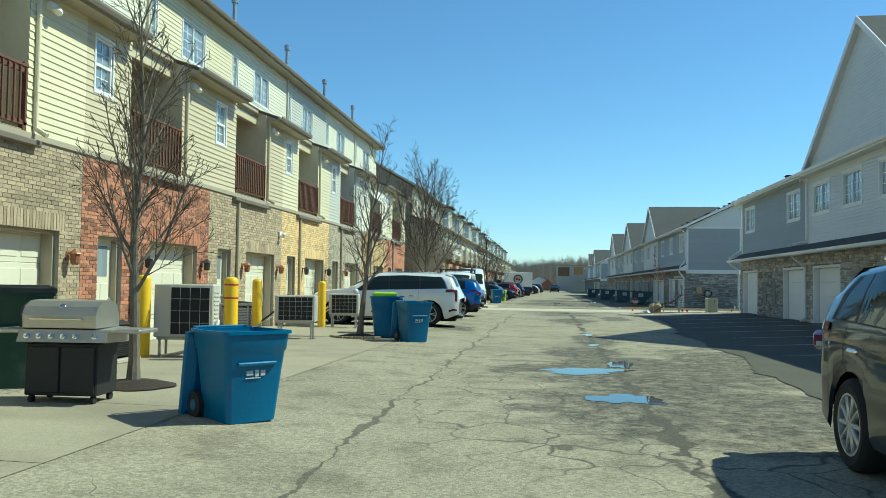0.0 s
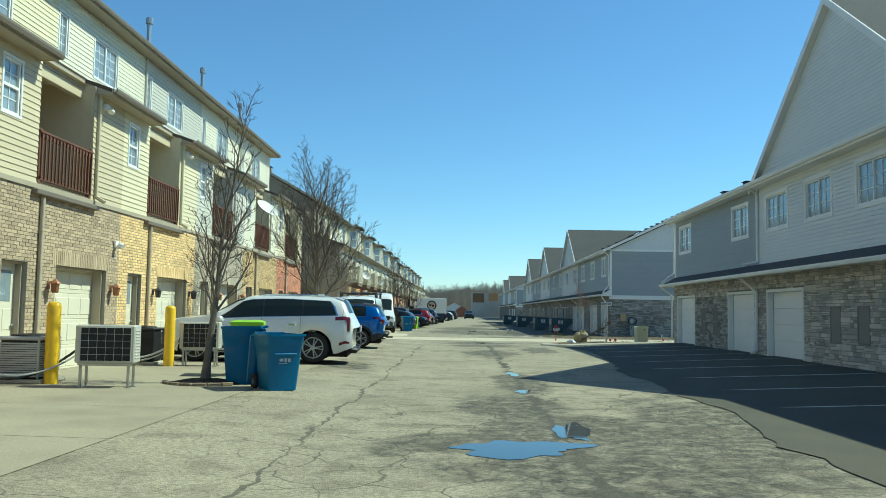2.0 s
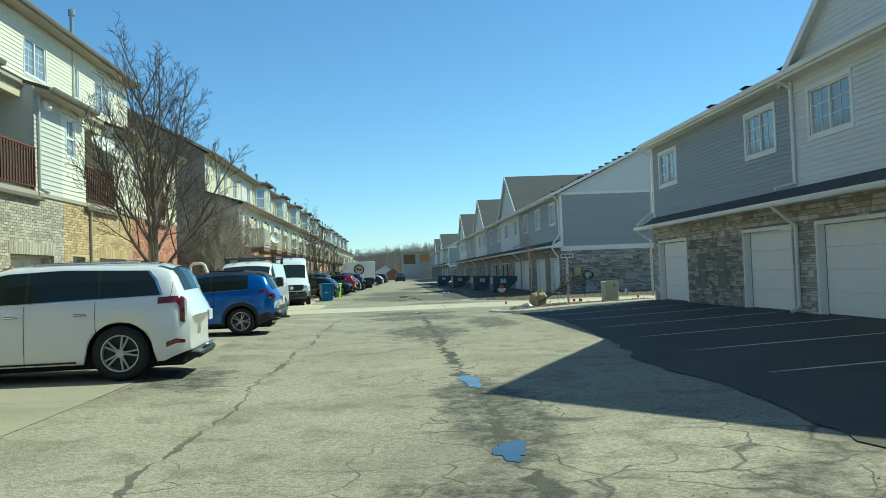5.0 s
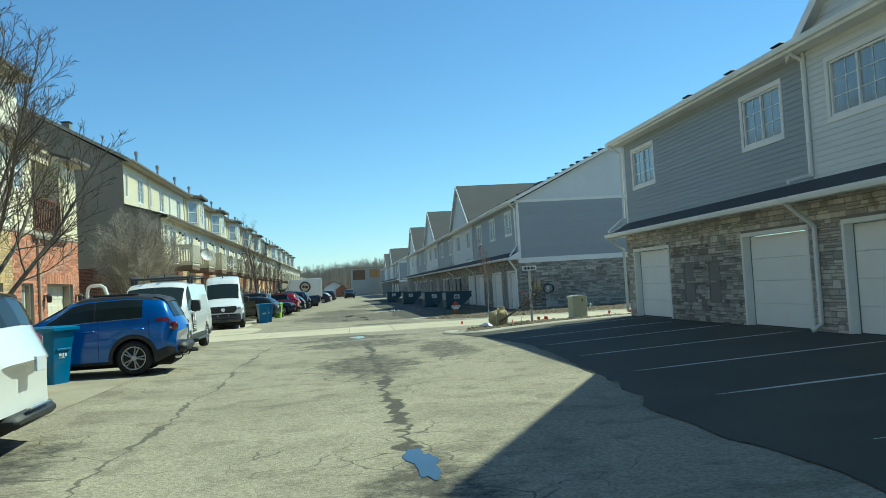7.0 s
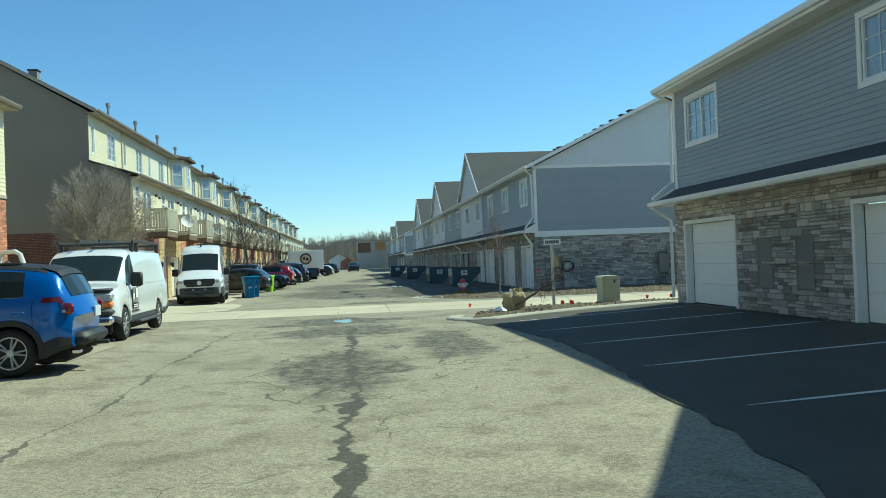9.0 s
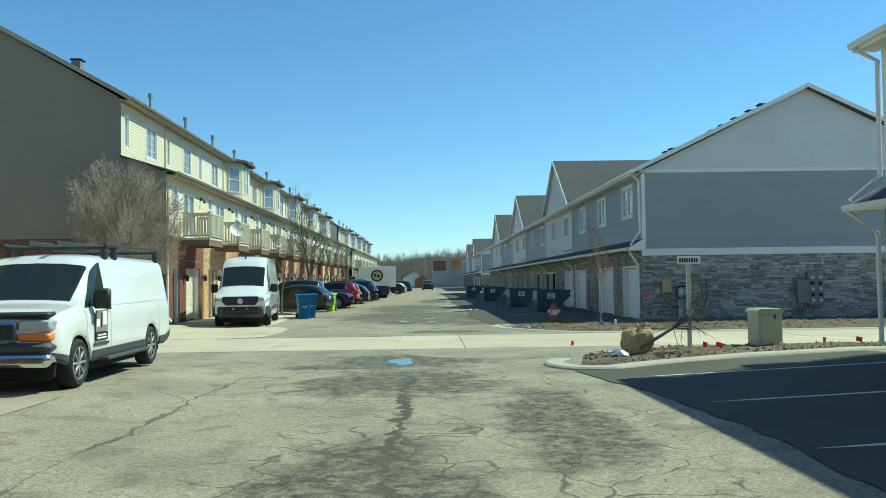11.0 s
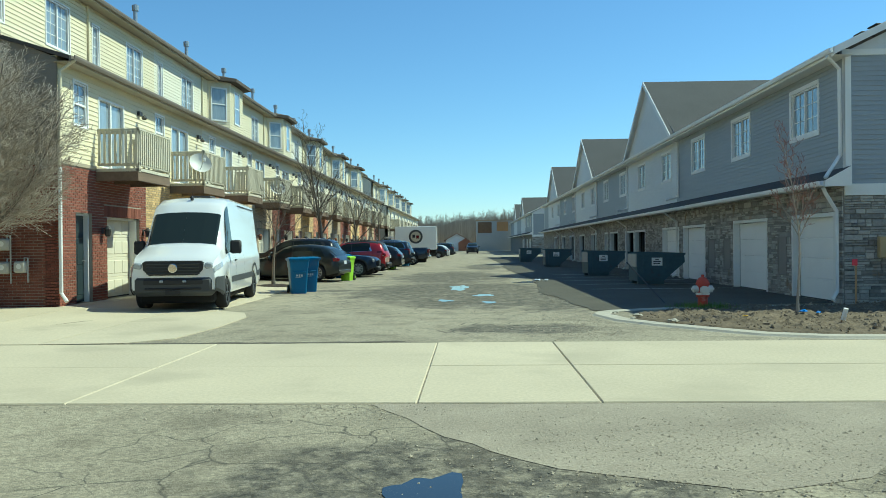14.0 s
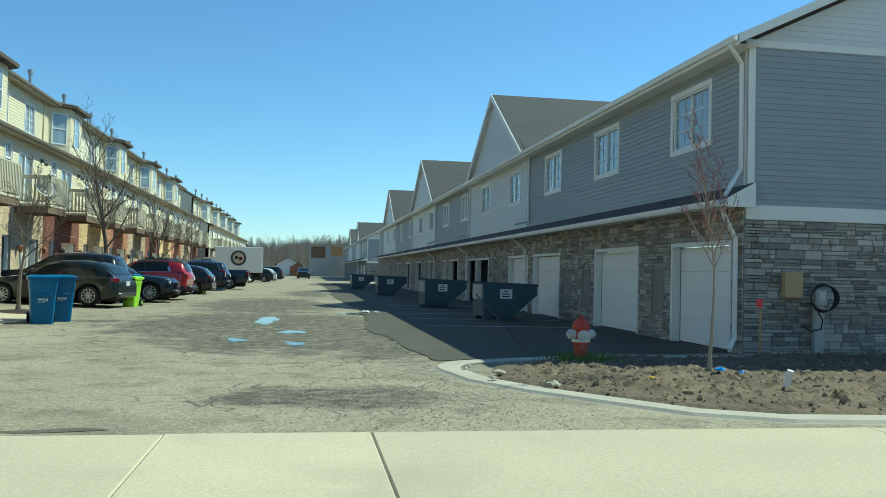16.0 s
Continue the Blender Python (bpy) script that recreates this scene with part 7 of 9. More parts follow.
def cargo_van(label, at, rz):
    """Bonneted white work van with a ladder rack and running boards; its far front door stands open."""
    root = thing("cargo_van", label, "van", at, rz, "parked vans")
    L, W = 5.69, 2.01
    h = L / 2
    top = [(h, 0.92), (h - 0.08, 1.10), (h - 0.3, 1.20), (h - 0.95, 1.28), (h - 1.72, 1.92), (h - 1.95, 2.03), (h - 2.4, 2.07), (-h + 0.35, 2.07), (-h + 0.12, 1.98), (-h + 0.03, 1.3), (-h, 0.7)]
    belt = [(h, 1.0), (h - 1.0, 1.18), (-h, 1.22)]
    car = Car(L, W, 0.37, h - 0.88, -h + 1.33, top, belt, 0.36, tumble=0.13, nose=0.35, tail=0.25)
    car_core(root, car, M['paint_white'], [(h - 2.05, h - 1.14, 0, -0.52)], (h - 1.68, h - 1.0), None, 8, None, w=0.24, rim_mat='rim_grey')
    seams(root, car, (h - 1.12, h - 2.15, -h + 0.9))
    part("crease", car.patch(-h + 0.2, h - 2.2, 4, 4 + 1, 0.05, 0.12, 0.006, n=20), M['paint_white'], root)
    R = car.r * car.arch + 0.01
    for xa, xb_ in ((-h + 0.05, car.xr - R), (car.xr + R, car.xf - R), (car.xf + R, h - 0.08)):
        part("rocker_trim", car.patch(xa, xb_, 0, 2, 0.0, 0.34, 0.012, n=16), M['trim_grey'], root)
    part("front_bumper", MB().bbox(h - 0.22, h + 0.12, -W * .47, W * .47, 0.40, 0.60, 0.06), M['chrome'], root, smooth=True)
    part("bumper_top", MB().bbox(h - 0.25, h + 0.10, -W * .47, W * .47, 0.60, 0.74, 0.05), M['trim_grey'], root, smooth=True)
    part("rear_bumper", MB().bbox(-h - 0.14, -h + 0.1, -W * .46, W * .46, 0.42, 0.64, 0.05), M['trim_grey'], root, smooth=True)
    part("grille", MB().bbox(h - 0.1, h + 0.05, -0.46, 0.46, 0.76, 1.02, 0.03), M['trim_black'], root)
    part("grille_frame", MB_frame(plane_y(h + 0.02, 1), -0.48, 0.48, 0.74, 1.04, 0.045, -0.08, 0.05), M['chrome'], root)
    end_box(root, "head_lamp", h - 0.28, h + 0.03, 0.48, 0.93, 0.90, 1.06, M['lamp_clear'], bev=0.03)
    end_box(root, "turn_lamp", h - 0.28, h + 0.035, 0.48, 0.93, 0.76, 0.88, M['lamp_amber'], bev=0.03)
    part("bug_shield", MB().bbox(h - 0.3, h + 0.0, -0.9, 0.9, 1.09, 1.17, 0.03), M['trim_black'], root, smooth=True)
    mirror_arm(root, car, h - 1.45, 1.33, M['trim_black'], True)
    handles(root, car, (h - 2.02,), 1.16, M['trim_black'])
    for s in (1, -1):
        y = s * 1.04
        part("running_board", MB().bbox(-0.95, 1.15, y - 0.1, y + 0.1, 0.33, 0.39, 0.02), M['trim_grey'], root)
    part("wiper", MB().tube([(h - 0.98, -0.3, 1.30), (h - 1.12, 0.35, 1.40)], 0.012, 5), M['trim_black'], root)
    # ladder rack
    rack = part("ladder_rack", MB(), M['dark_metal'], root)
    for x in (h - 2.4, 0.0, -h + 0.5):
        part("cross_bar", MB().bbox(x - 0.03, x + 0.03, -0.86, 0.86, 2.15, 2.20, 0.01), M['dark_metal'], rack)
        for s in (1, -1):
            part("rack_foot", MB().bbox(x - 0.05, x + 0.05, s * 0.8 - 0.05, s * 0.8 + 0.05, 1.98, 2.16, 0.02), M['dark_metal'], rack)
    for y in (-0.84, 0.84):
        part("rack_rail", MB().bbox(-h + 0.4, h - 2.3, y - 0.025, y + 0.025, 2.20, 2.25, 0.01), M['dark_metal'], rack)
    # ladder lying on the rack
    for y in (-0.25, 0.2):
        part("ladder_rail", MB().bbox(-h + 0.2, h - 1.9, y - 0.02, y + 0.02, 2.205, 2.28, 0.008), M['dark_metal'], rack)
    # trade sign on the door: a photograph panel, dark band and lines of small writing
    y = 1.022
    part("door_sign", MB().bbox(h - 1.93, h - 1.42, y - 0.004, y + 0.006, 0.80, 1.14, 0.002), M['vent_grey'], root, "grey sign panel on the door")
    part("sign_band", MB().bbox(h - 1.93, h - 1.42, y - 0.004, y + 0.008, 0.66, 0.79, 0.002), M['trim_black'], root)
    for z, a, c in ((0.745, 1.85, 1.5), (0.70, 1.88, 1.47)):
        part("writing_bar", MB().bbox(h - a, h - c, y, y + 0.010, z - 0.012, z + 0.012, 0.001), M['white'], root)
    part("writing_bar", MB().bbox(h - 2.0, h - 1.36, y - 0.004, y + 0.007, 0.585, 0.63, 0.001), M['trim_grey'], root)
    for k, (a, c, z0, z1) in enumerate(((1.88, 1.72, 0.9, 1.12), (1.68, 1.62, 0.86, 1.1), (1.58, 1.45, 0.88, 1.0))):
        part("sign_shape", MB().bbox(h - a, h - c, y, y + 0.009, z0, z1, 0.002), M['white'] if k != 1 else M['trim_black'], root)
    # open far door
    door = MB()
    m = Matrix.Translation((h - 1.12, -W / 2 + 0.02, 0)) @ Matrix.Rotation(radians(62), 4, 'Z')
    door.bbox(-1.0, 0, -0.05, 0.02, 0.5, 1.22, 0.02, m)
    loop = [(-0.97, -0.015, 1.2), (-0.97, -0.015, 1.86), (-0.93, -0.015, 1.98), (-0.84, -0.015, 2.04), (-0.5, -0.015, 2.05), (-0.36, -0.015, 1.98), (-0.03, -0.015, 1.2)]
    door.tube([m @ Vector(p) for p in loop], 0.05, 8)
    part("open_door", door, M['paint_white'], root, "open white front door")
    return root

def panel_van(label, at, rz):
    """Tall white panel van with dark lower bumper and wide dark grille."""
    root = thing("panel_van", label, "van", at, rz, "parked vans")
    L, W = 6.3, 2.02
    h = L / 2
    top = [(h, 0.98), (h - 0.05, 1.10), (h - 0.22, 1.22), (h - 0.80, 1.46), (h - 1.48, 2.24), (h - 1.72, 2.48), (h - 2.15, 2.62), (h - 2.7, 2.67), (-h + 0.2, 2.64), (-h + 0.08, 2.55), (-h + 0.02, 1.4), (-h, 0.6)]
    belt = [(h, 1.0), (h - 0.9, 1.22), (-h, 1.3)]
    car = Car(L, W, 0.36, h - 0.98, -h + 1.28, top, belt, 0.34, tumble=0.14, nose=0.5, tail=0.2, arch=1.14, nose_in=0.11)
    car_core(root, car, M['paint_white'], [(h - 2.0, h - 1.02, 0, -0.60)], (h - 1.48, h - 0.84), None, 6, None, w=0.24, rim_mat='trim_grey')
    part("side_band", car.patch(-h + 0.03, h - 1.45, 1, 2, 0.55, 0.95, 0.012, n=60), M['trim_grey'], root, "dark grey side rubbing strip")
    part("sliding_rail", car.patch(-h + 0.3, -0.2, 5, 6, 0.85, 0.9, 0.012, n=20), M['trim_grey'], root)
    seams(root, car, (h - 1.02, h - 2.15, h - 3.4))
    # dark bumper wraps round the nose
    for s in (1, -1):
        part("bumper_corner", car.patch(h - 1.0 + 0.46, h - 0.002, 0, 3, 0.0, 0.25, 0.02, (s,), n=14), M['trim_grey'], root)
    part("bumper_face", MB().bbox(h - 0.4, h + 0.05, -0.885, 0.885, 0.34, 0.80, 0.10), M['trim_grey'], root, smooth=True)
    part("lower_intake", MB().bbox(h - 0.1, h + 0.062, -0.66, 0.66, 0.58, 0.72, 0.03), M['trim_black'], root)
    part("bumper_step", MB().bbox(h - 0.2, h + 0.075, -0.62, 0.62, 0.48, 0.53, 0.02), M['trim_black'], root)
    g = part("grille", MB().prism([(-0.52, 0.80), (0.52, 0.80), (0.64, 0.92), (0.66, 1.08), (0.60, 1.12), (-0.60, 1.12), (-0.66, 1.08), (-0.64, 0.92)], 'x', h - 0.2, h + 0.035), M['trim_black'], root)
    for z in (0.84, 0.91, 0.98, 1.05):
        part("grille_bar", MB().bbox(h - 0.03, h + 0.05, -0.57, 0.57, z - 0.012, z + 0.012, 0.008), M['trim_grey'], g)
    part("grille_badge", MB().lathe([(0.085, 0), (0.1, 0.01), (0.1, 0.02), (0.085, 0.025)], 20, Matrix.Translation((h + 0.05, 0, 0.96)) @ Matrix.Rotation(radians(90), 4, 'Y')), M['chrome'], root, "plain round chrome badge")
    for sd in (1, -1):
        part("head_lamp", car.patch(h - 0.42, h - 0.004, 3, 4, 0.05, 0.98, 0.014, (sd,), 8, -0.05, 0.0), M['lamp_clear'], root)
    end_box(root, "head_lamp_front", h - 0.06, h + 0.025, 0.68, 0.86, 0.94, 1.08, M['lamp_clear'], bev=0.03, rz=8)
    end_box(root, "fog_lamp", h + 0.02, h + 0.075, 0.20, 0.30, 0.64, 0.70, M['lamp_clear'])
    mirror_arm(root, car, h - 1.45, 1.42, M['trim_black'], True)
    handles(root, car, (h - 2.05,), 1.1, M['trim_black'])
    for y in (-0.42, 0.42):
        part("bonnet_vent", MB().bbox(h - 0.80, h - 0.72, y - 0.26, y + 0.26, 1.36, 1.385, 0.005), M['trim_black'], root)
    part("roof_aerial", MB().bbox(h - 2.0, h - 1.86, -0.03, 0.03, 2.56, 2.66, 0.02), M['trim_black'], root)
    part("aerial_rod", MB().cyl((h - 1.94, 0, 2.64), (h - 2.1, 0, 2.95), 0.005, 0.003, 5), M['trim_black'], root)
    part("roof_fan", MB().bbox(-0.4, 0.25, -0.28, 0.28, 2.64, 2.74, 0.04), M['trim_black'], root)
    part("wiper", MB().tube([(h - 0.80, -0.55, 1.40), (h - 0.92, 0.3, 1.52)], 0.012, 5), M['trim_black'], root)
    for z in (0.55,):
        part("number_plate", MB().bbox(h + 0.05, h + 0.085, -0.16, 0.16, 0.38, 0.47, 0.004), M['trim_black'], root)
    return root

def pickup(label, at, rz, paint_mat):
    root = thing("pickup_truck", label, "pickup", at, rz, "parked cars")
    L, W = 5.8, 2.0
    h = L / 2
    top = [(h, 0.95), (h - 0.1, 1.1), (h - 0.6, 1.18), (h - 1.45, 1.22), (h - 2.1, 1.78), (h - 2.5, 1.86), (h - 3.5, 1.85), (h - 3.75, 1.78), (h - 3.9, 1.26), (-h + 0.05, 1.24), (-h, 1.0)]
    belt = [(h, 1.0), (h - 1.5, 1.15), (-h, 1.17)]
    car = Car(L, W, 0.39, h - 0.95, -h + 1.2, top, belt, 0.42)
    car_core(root, car, paint_mat, [(h - 2.6, h - 1.65, 0, -0.5), (h - 3.55, h - 2.68, 0.06, 0)], (h - 2.06, h - 1.5), (h - 3.88, h - 3.76), 6)
    part("cargo_bed", MB().bbox(-h + 0.1, h - 3.95, -0.78, 0.78, 1.2, 1.262, 0.01), M['trim_black'], root)
    end_box(root, "tail_lamp", -h - 0.01, -h + 0.1, 0.86, 0.98, 0.85, 1.18, M['tail_red'])
    part("rear_bumper", MB().bbox(-h - 0.1, -h + 0.1, -0.95, 0.95, 0.5, 0.68, 0.04), M['chrome'], root)
    mirror_arm(root, car, h - 1.75, 1.2, paint_mat)
    return root

def box_truck(label, at, rz):
    root = thing("box_truck", label, "truck", at, rz)
    part("cargo_box", MB().bbox(-3.1, 1.2, -1.2, 1.2, 0.95, 3.35, 0.03), M['paint_white'], root)
    part("chassis", MB().bbox(-3.0, 3.0, -0.5, 0.5, 0.6, 0.95, 0.02), M['under'], root)
    cabp = [(1.3, 0.5), (3.1, 0.5), (3.15, 1.2), (2.7, 1.4), (2.2, 2.3), (1.3, 2.35)]
    part("cab", MB().prism(cabp, 'y', -1.05, 1.05), M['paint_white'], root)
    part("windscreen", MB().quad((2.72, -0.9, 1.45), (2.72, 0.9, 1.45), (2.25, 0.85, 2.25), (2.25, -0.85, 2.25)), M['car_glass'], root)
    part("cab_window", MB().bbox(1.6, 2.35, -1.07, 1.07, 1.5, 2.15, 0.01), M['car_glass'], root)
    for s in (1, -1):
        m = Matrix.Translation((-0.95, s * 1.203, 2.3)) @ Matrix.Rotation(radians(-90 * s), 4, 'X')
        part("logo_disc", MB().lathe([(0.72, 0.0), (0.72, 0.01), (0.70, 0.012)], 28, m), M['trim_grey'], root, "round dark emblem")
        m2 = m @ Matrix.Translation((0, 0, 0.012))
        part("logo_ring", MB().lathe([(0.52, 0.0), (0.52, 0.008), (0.50, 0.01)], 24, m2), M['brick_grey'], root, "pale round emblem centre")
        for a, c, z0, z1, mt in ((-0.34, -0.05, -0.12, 0.2, 'tail_red'), (0.05, 0.34, -0.2, 0.12, 'trim_black')):
            part("logo_shape", MB().bbox(a, c, z0, z1, 0.01, 0.02, 0.002, m2), M[mt], root)
    car = Car(7, 2.3, 0.45, 2.3, -2.0, [(3.5, 1), (-3.5, 1)], [(3.5, .9), (-3.5, .9)])
    add_wheels(root, car, 0.28, 6, 0.27, 'alloy')
    for y in (-1.0, 1.0):
        part("tail_lamp", MB().bbox(-3.13, -3.08, y - 0.12, y + 0.12, 0.98, 1.06, 0.01), M['tail_red'], root)
    return root

def on_ground(x, y):
    return (x, y, gz(x, y))

suv("suv", "pearl white three-row crossover parked facing the garages", on_ground(-5.02, 22.15), 184, M['paint_pearl'], H=1.74, r=0.40, spokes=5, clad=None)
suv("suv", "bright blue compact crossover with black roof and cladding", on_ground(-4.74, 31.05), 183, M['paint_blue'], 4.4, 1.82, 1.65, 0.352, "short", 5, True)
suv("suv", "dark blue-black crossover parked in the alley", (3.44, 0.66, gz(3.44, 0.66)), -90, M['paint_bronze'], 4.65, 1.84, 1.66, 0.36, "short", 10, False, None)
cargo_van("white work van with ladder rack and open door", on_ground(-4.59, 38.5), -88.6)
panel_van("tall white panel van with dark bumper before the balconies", on_ground(-5.52, 57.4), -83.6)
wagon("estate_car", "dark grey estate car parked nose to the garages", on_ground(-6.0, 70.2), 170.9, M['paint_grey'])
suv("suv", "black crossover parked nose to the garages", on_ground(-6.6, 72.6), 178, M['paint_black'], 4.7, 1.85, 1.72, 0.36, "short")
suv("suv", "dark crossover parked nose to the lane", on_ground(-5.2, 74.9), 2, M['paint_navy'], 4.6, 1.85, 1.55, 0.36, "short")
suv("suv", "red crossover parked nose to the garages", on_ground(-4.9, 77.6), 178, M['paint_red'], 4.5, 1.85, 1.68, 0.36, "short", 5, True)
wagon("estate_car", "black estate car parked nose to the garages", on_ground(-5.0, 86.0), 178, M['paint_black'])
suv("suv", "navy crossover parked nose to the garages", on_ground(-5.0, 93.2), 180, M['paint_navy'], 4.9, 1.95, 1.74, 0.38)
pickup("dark blue pickup truck parked nose to the garages", on_ground(-4.6, 97.2), 180, M['paint_navy'])
box_truck("white box truck with round dark emblem", on_ground(-5.25, 122.0), 180)
wagon("estate_car", "dark estate car parked beyond the truck", on_ground(-3.6, 128.5), 180, M['paint_grey'])
wagon("estate_car", "white estate car parked beyond the truck", on_ground(-3.4, 133.0), 180, M['paint_white'])
suv("suv", "black crossover standing at the alley's far end", on_ground(1.6, 172.0), -90, M['paint_black'], 4.8, 1.95, 1.75, 0.38)
suv("suv", "grey crossover parked far down the alley", on_ground(-3.0, 142.0), 180, M['paint_grey'], 4.8, 1.95, 1.7, 0.38)

# ---- bins ----
for k, c in dict(blue=(0.008, 0.12, 0.265), green=(0.012, 0.045, 0.03), lime=(0.33, 0.62, 0.03), lid=(0.01, 0.075, 0.20)).items():
    M['bin_' + k] = surf("bin_plastic_" + k, c, var=0.08, scale=2.5, fine=30, fvar=0.08, rough=0.42, bump=0.08, stain=tuple(v * 0.6 + 0.05 for v in c), stain_scale=3, stain_lo=0.6, stain_hi=0.8)
M['label_white'] = surf("faded_white_print", (0.45, 0.5, 0.52), var=0.15, fvar=0.3, scale=6, fine=50, rough=0.6)

def wheelie_bin(label, at, rz, body='bin_blue', lid='bin_blue', open_lid=False, H=1.0, sides=0.60, group="wheeled bins", logo=True):
    """A wheeled refuse cart: tapered tub with a rolled rim, handle bar, lid, axle and wheels. Its front faces -y."""
    root = thing("wheeled_bin", label, "bin", at, rz, group)
    w0, w1, d0, d1 = sides * .78 / 2, sides / 2, 0.50 / 2, 0.72 / 2
    levels = [(0.0, w0 * .96, d0), (0.03, w0, d0), (H * .55, w0 + (w1 - w0) * .5, d0 + (d1 - d0) * .45), (H * .74, w0 + (w1 - w0) * .66, d0 + (d1 - d0) * .7), (H * .76, w1 * .97, d1 * .93), (H * .93, w1, d1 * .98)]
    mb = MB()
    def ring(z, a, b, r=0.06):
        out = []
        for cx, cy, s in ((a - r, b - r, 0), (-a + r, b - r, 90), (-a + r, -b + r, 180), (a - r, -b + r, 270)):
            for q in range(4):
                t = radians(s + 30 * q)
                out.append((cx + r * math.cos(t), cy + r * math.sin(t), z))
        return out
    rings = [ring(*l) for l in levels] + [ring(H * .93, w1 - 0.025, d1 * .98 - 0.025), ring(0.1, w0 - 0.025, d0 - 0.025)]
    n = 16
    mb.add([p for r in rings for p in r], [(k * n + i, k * n + (i + 1) % n, (k + 1) * n + (i + 1) % n, (k + 1) * n + i) for k in range(len(rings) - 1) for i in range(n)] + [tuple(range(n - 1, -1, -1)), tuple(range((len(rings) - 1) * n, len(rings) * n))])
    part("tub", mb, M[body], root, smooth=True)
    mb = MB()
    ro, ri = ring(H * .93, w1 + 0.022, d1 + 0.012), ring(H * .93, w1 - 0.01, d1 - 0.02)
    ro2, ri2 = [(x, y, H * .965) for x, y, z in ro], [(x, y, H * .965) for x, y, z in ri]
    mb.add(ro + ro2 + ri2 + ri, [(k * n + i, k * n + (i + 1) % n, ((k + 1) % 4) * n + (i + 1) % n, ((k + 1) % 4) * n + i) for k in range(4) for i in range(n)])
    part("rim", mb, M[body], root, smooth=True)
    part("handle", MB().tube([(-w1 * .8, d1 - .02, H * .95), (-w1 * .8, d1 + .09, H * .97), (w1 * .8, d1 + .09, H * .97), (w1 * .8, d1 - .02, H * .95)], 0.017, 8), M[body], root)
    mb = MB()
    if open_lid:
        m = Matrix.Translation((0, d1 + 0.05, H * .95)) @ Matrix.Rotation(radians(-262), 4, 'X')
    else:
        m = Matrix.Translation((0, d1 + 0.05, H * .965))
    lv = [(w1 + .035, 0.0, 0.0), (w1 + .03, 0.05, 0.0), (w1 * .8, 0.085, 0.09)]
    def lr(a, z, ins):
        return [m @ Vector(p) for p in ((a, -0.02 - ins, z), (a, -2 * d1 - 0.12 + ins, z), (-a, -2 * d1 - 0.12 + ins, z), (-a, -0.02 - ins, z))]
    q = [p for a, z, ins in lv for p in lr(a, z, ins)]
    mb.add(q, [(k * 4 + i, k * 4 + (i + 1) % 4, (k + 1) * 4 + (i + 1) % 4, (k + 1) * 4 + i) for k in range(2) for i in range(4)] + [(0, 3, 2, 1), (8, 9, 10, 11)])
    part("lid", mb, M[lid], root)
    for s in (1, -1):
        x = s * (w0 + 0.03)
        wh = part("wheel", MB().cyl((x - 0.03, d0 + 0.06, 0.13), (x + 0.03, d0 + 0.06, 0.13), 0.13, 0.13, 18), M['tyre'], root)
        part("wheel_hub", MB().cyl((x - 0.036, d0 + 0.06, 0.13), (x + 0.036, d0 + 0.06, 0.13), 0.055, 0.055, 12), M[body], wh)
    part("axle", MB().cyl((-w0, d0 + 0.06, 0.13), (w0, d0 + 0.06, 0.13), 0.012, 0.012, 8), M['metal'], root)
    part("lift_bar", MB().bbox(-w1 * .6, w1 * .6, -d1 * .95, -d1 * .8, H * .60, H * .64, 0.01), M[body], root)
    if logo:
        for k, (a, b, z0, z1) in enumerate(((-0.10, -0.03, .50, .55), (-0.01, 0.03, .485, .555), (0.05, 0.10, .49, .55), (-0.11, 0.05, .465, .475))):
            yy = -(d0 + (d1 - d0) * .42) - 0.004
            part("printed_mark", MB().bbox(a, b, yy - 0.004, yy + 0.012, z0 * H, z1 * H, 0.001), M['label_white'], root)
    return root

wheelie_bin("open blue wheeled bin with white printed mark", on_ground(-2.95, 14.55), 35, open_lid=True, H=0.98, sides=0.66)
wheelie_bin("blue wheeled bin with lid hanging open", on_ground(-3.83, 15.45), -75, open_lid=True, H=1.07, sides=0.66, logo=False)
wheelie_bin("lime green wheeled bin behind blue bins", on_ground(-4.2, 17.3), 10, 'bin_lime', 'bin_lime', H=1.08, logo=False)
wheelie_bin("open blue wheeled bin standing near parked cars", on_ground(-2.76, 2.95), 50, open_lid=True, H=0.9, sides=0.69)
M['bin_black'] = M['black_plastic']
wheelie_bin("dark green wheeled bin with black lid behind a barbecue", on_ground(-6.02, 4.3), 32, 'bin_green', 'bin_black', H=1.16, sides=0.72, logo=False)
wheelie_bin("blue wheeled bin beside the blue crossover", on_ground(-4.9, 29.65), 65, H=1.06)
wheelie_bin("blue wheeled bin with closed lid on the verge", on_ground(-4.0, 61.8), 20, H=1.08)
wheelie_bin("blue wheeled bin with closed lid on the verge", on_ground(-3.88, 62.75), 25, H=1.08)
wheelie_bin("lime green wheeled bin between parked cars", on_ground(-3.85, 70.9), -10, 'bin_lime', 'bin_lime', H=0.98, sides=0.5, logo=False)
wheelie_bin("blue wheeled bin between parked cars", on_ground(-4.4, 73.2), -10, H=1.02, logo=False)
wheelie_bin("lime green wheeled bin between parked cars", on_ground(-3.55, 86.6), 0, 'bin_lime', 'bin_lime', H=1.06, logo=False)
wheelie_bin("blue wheeled bin between parked cars", on_ground(-3.3, 94.9), 0, H=1.0, logo=False)

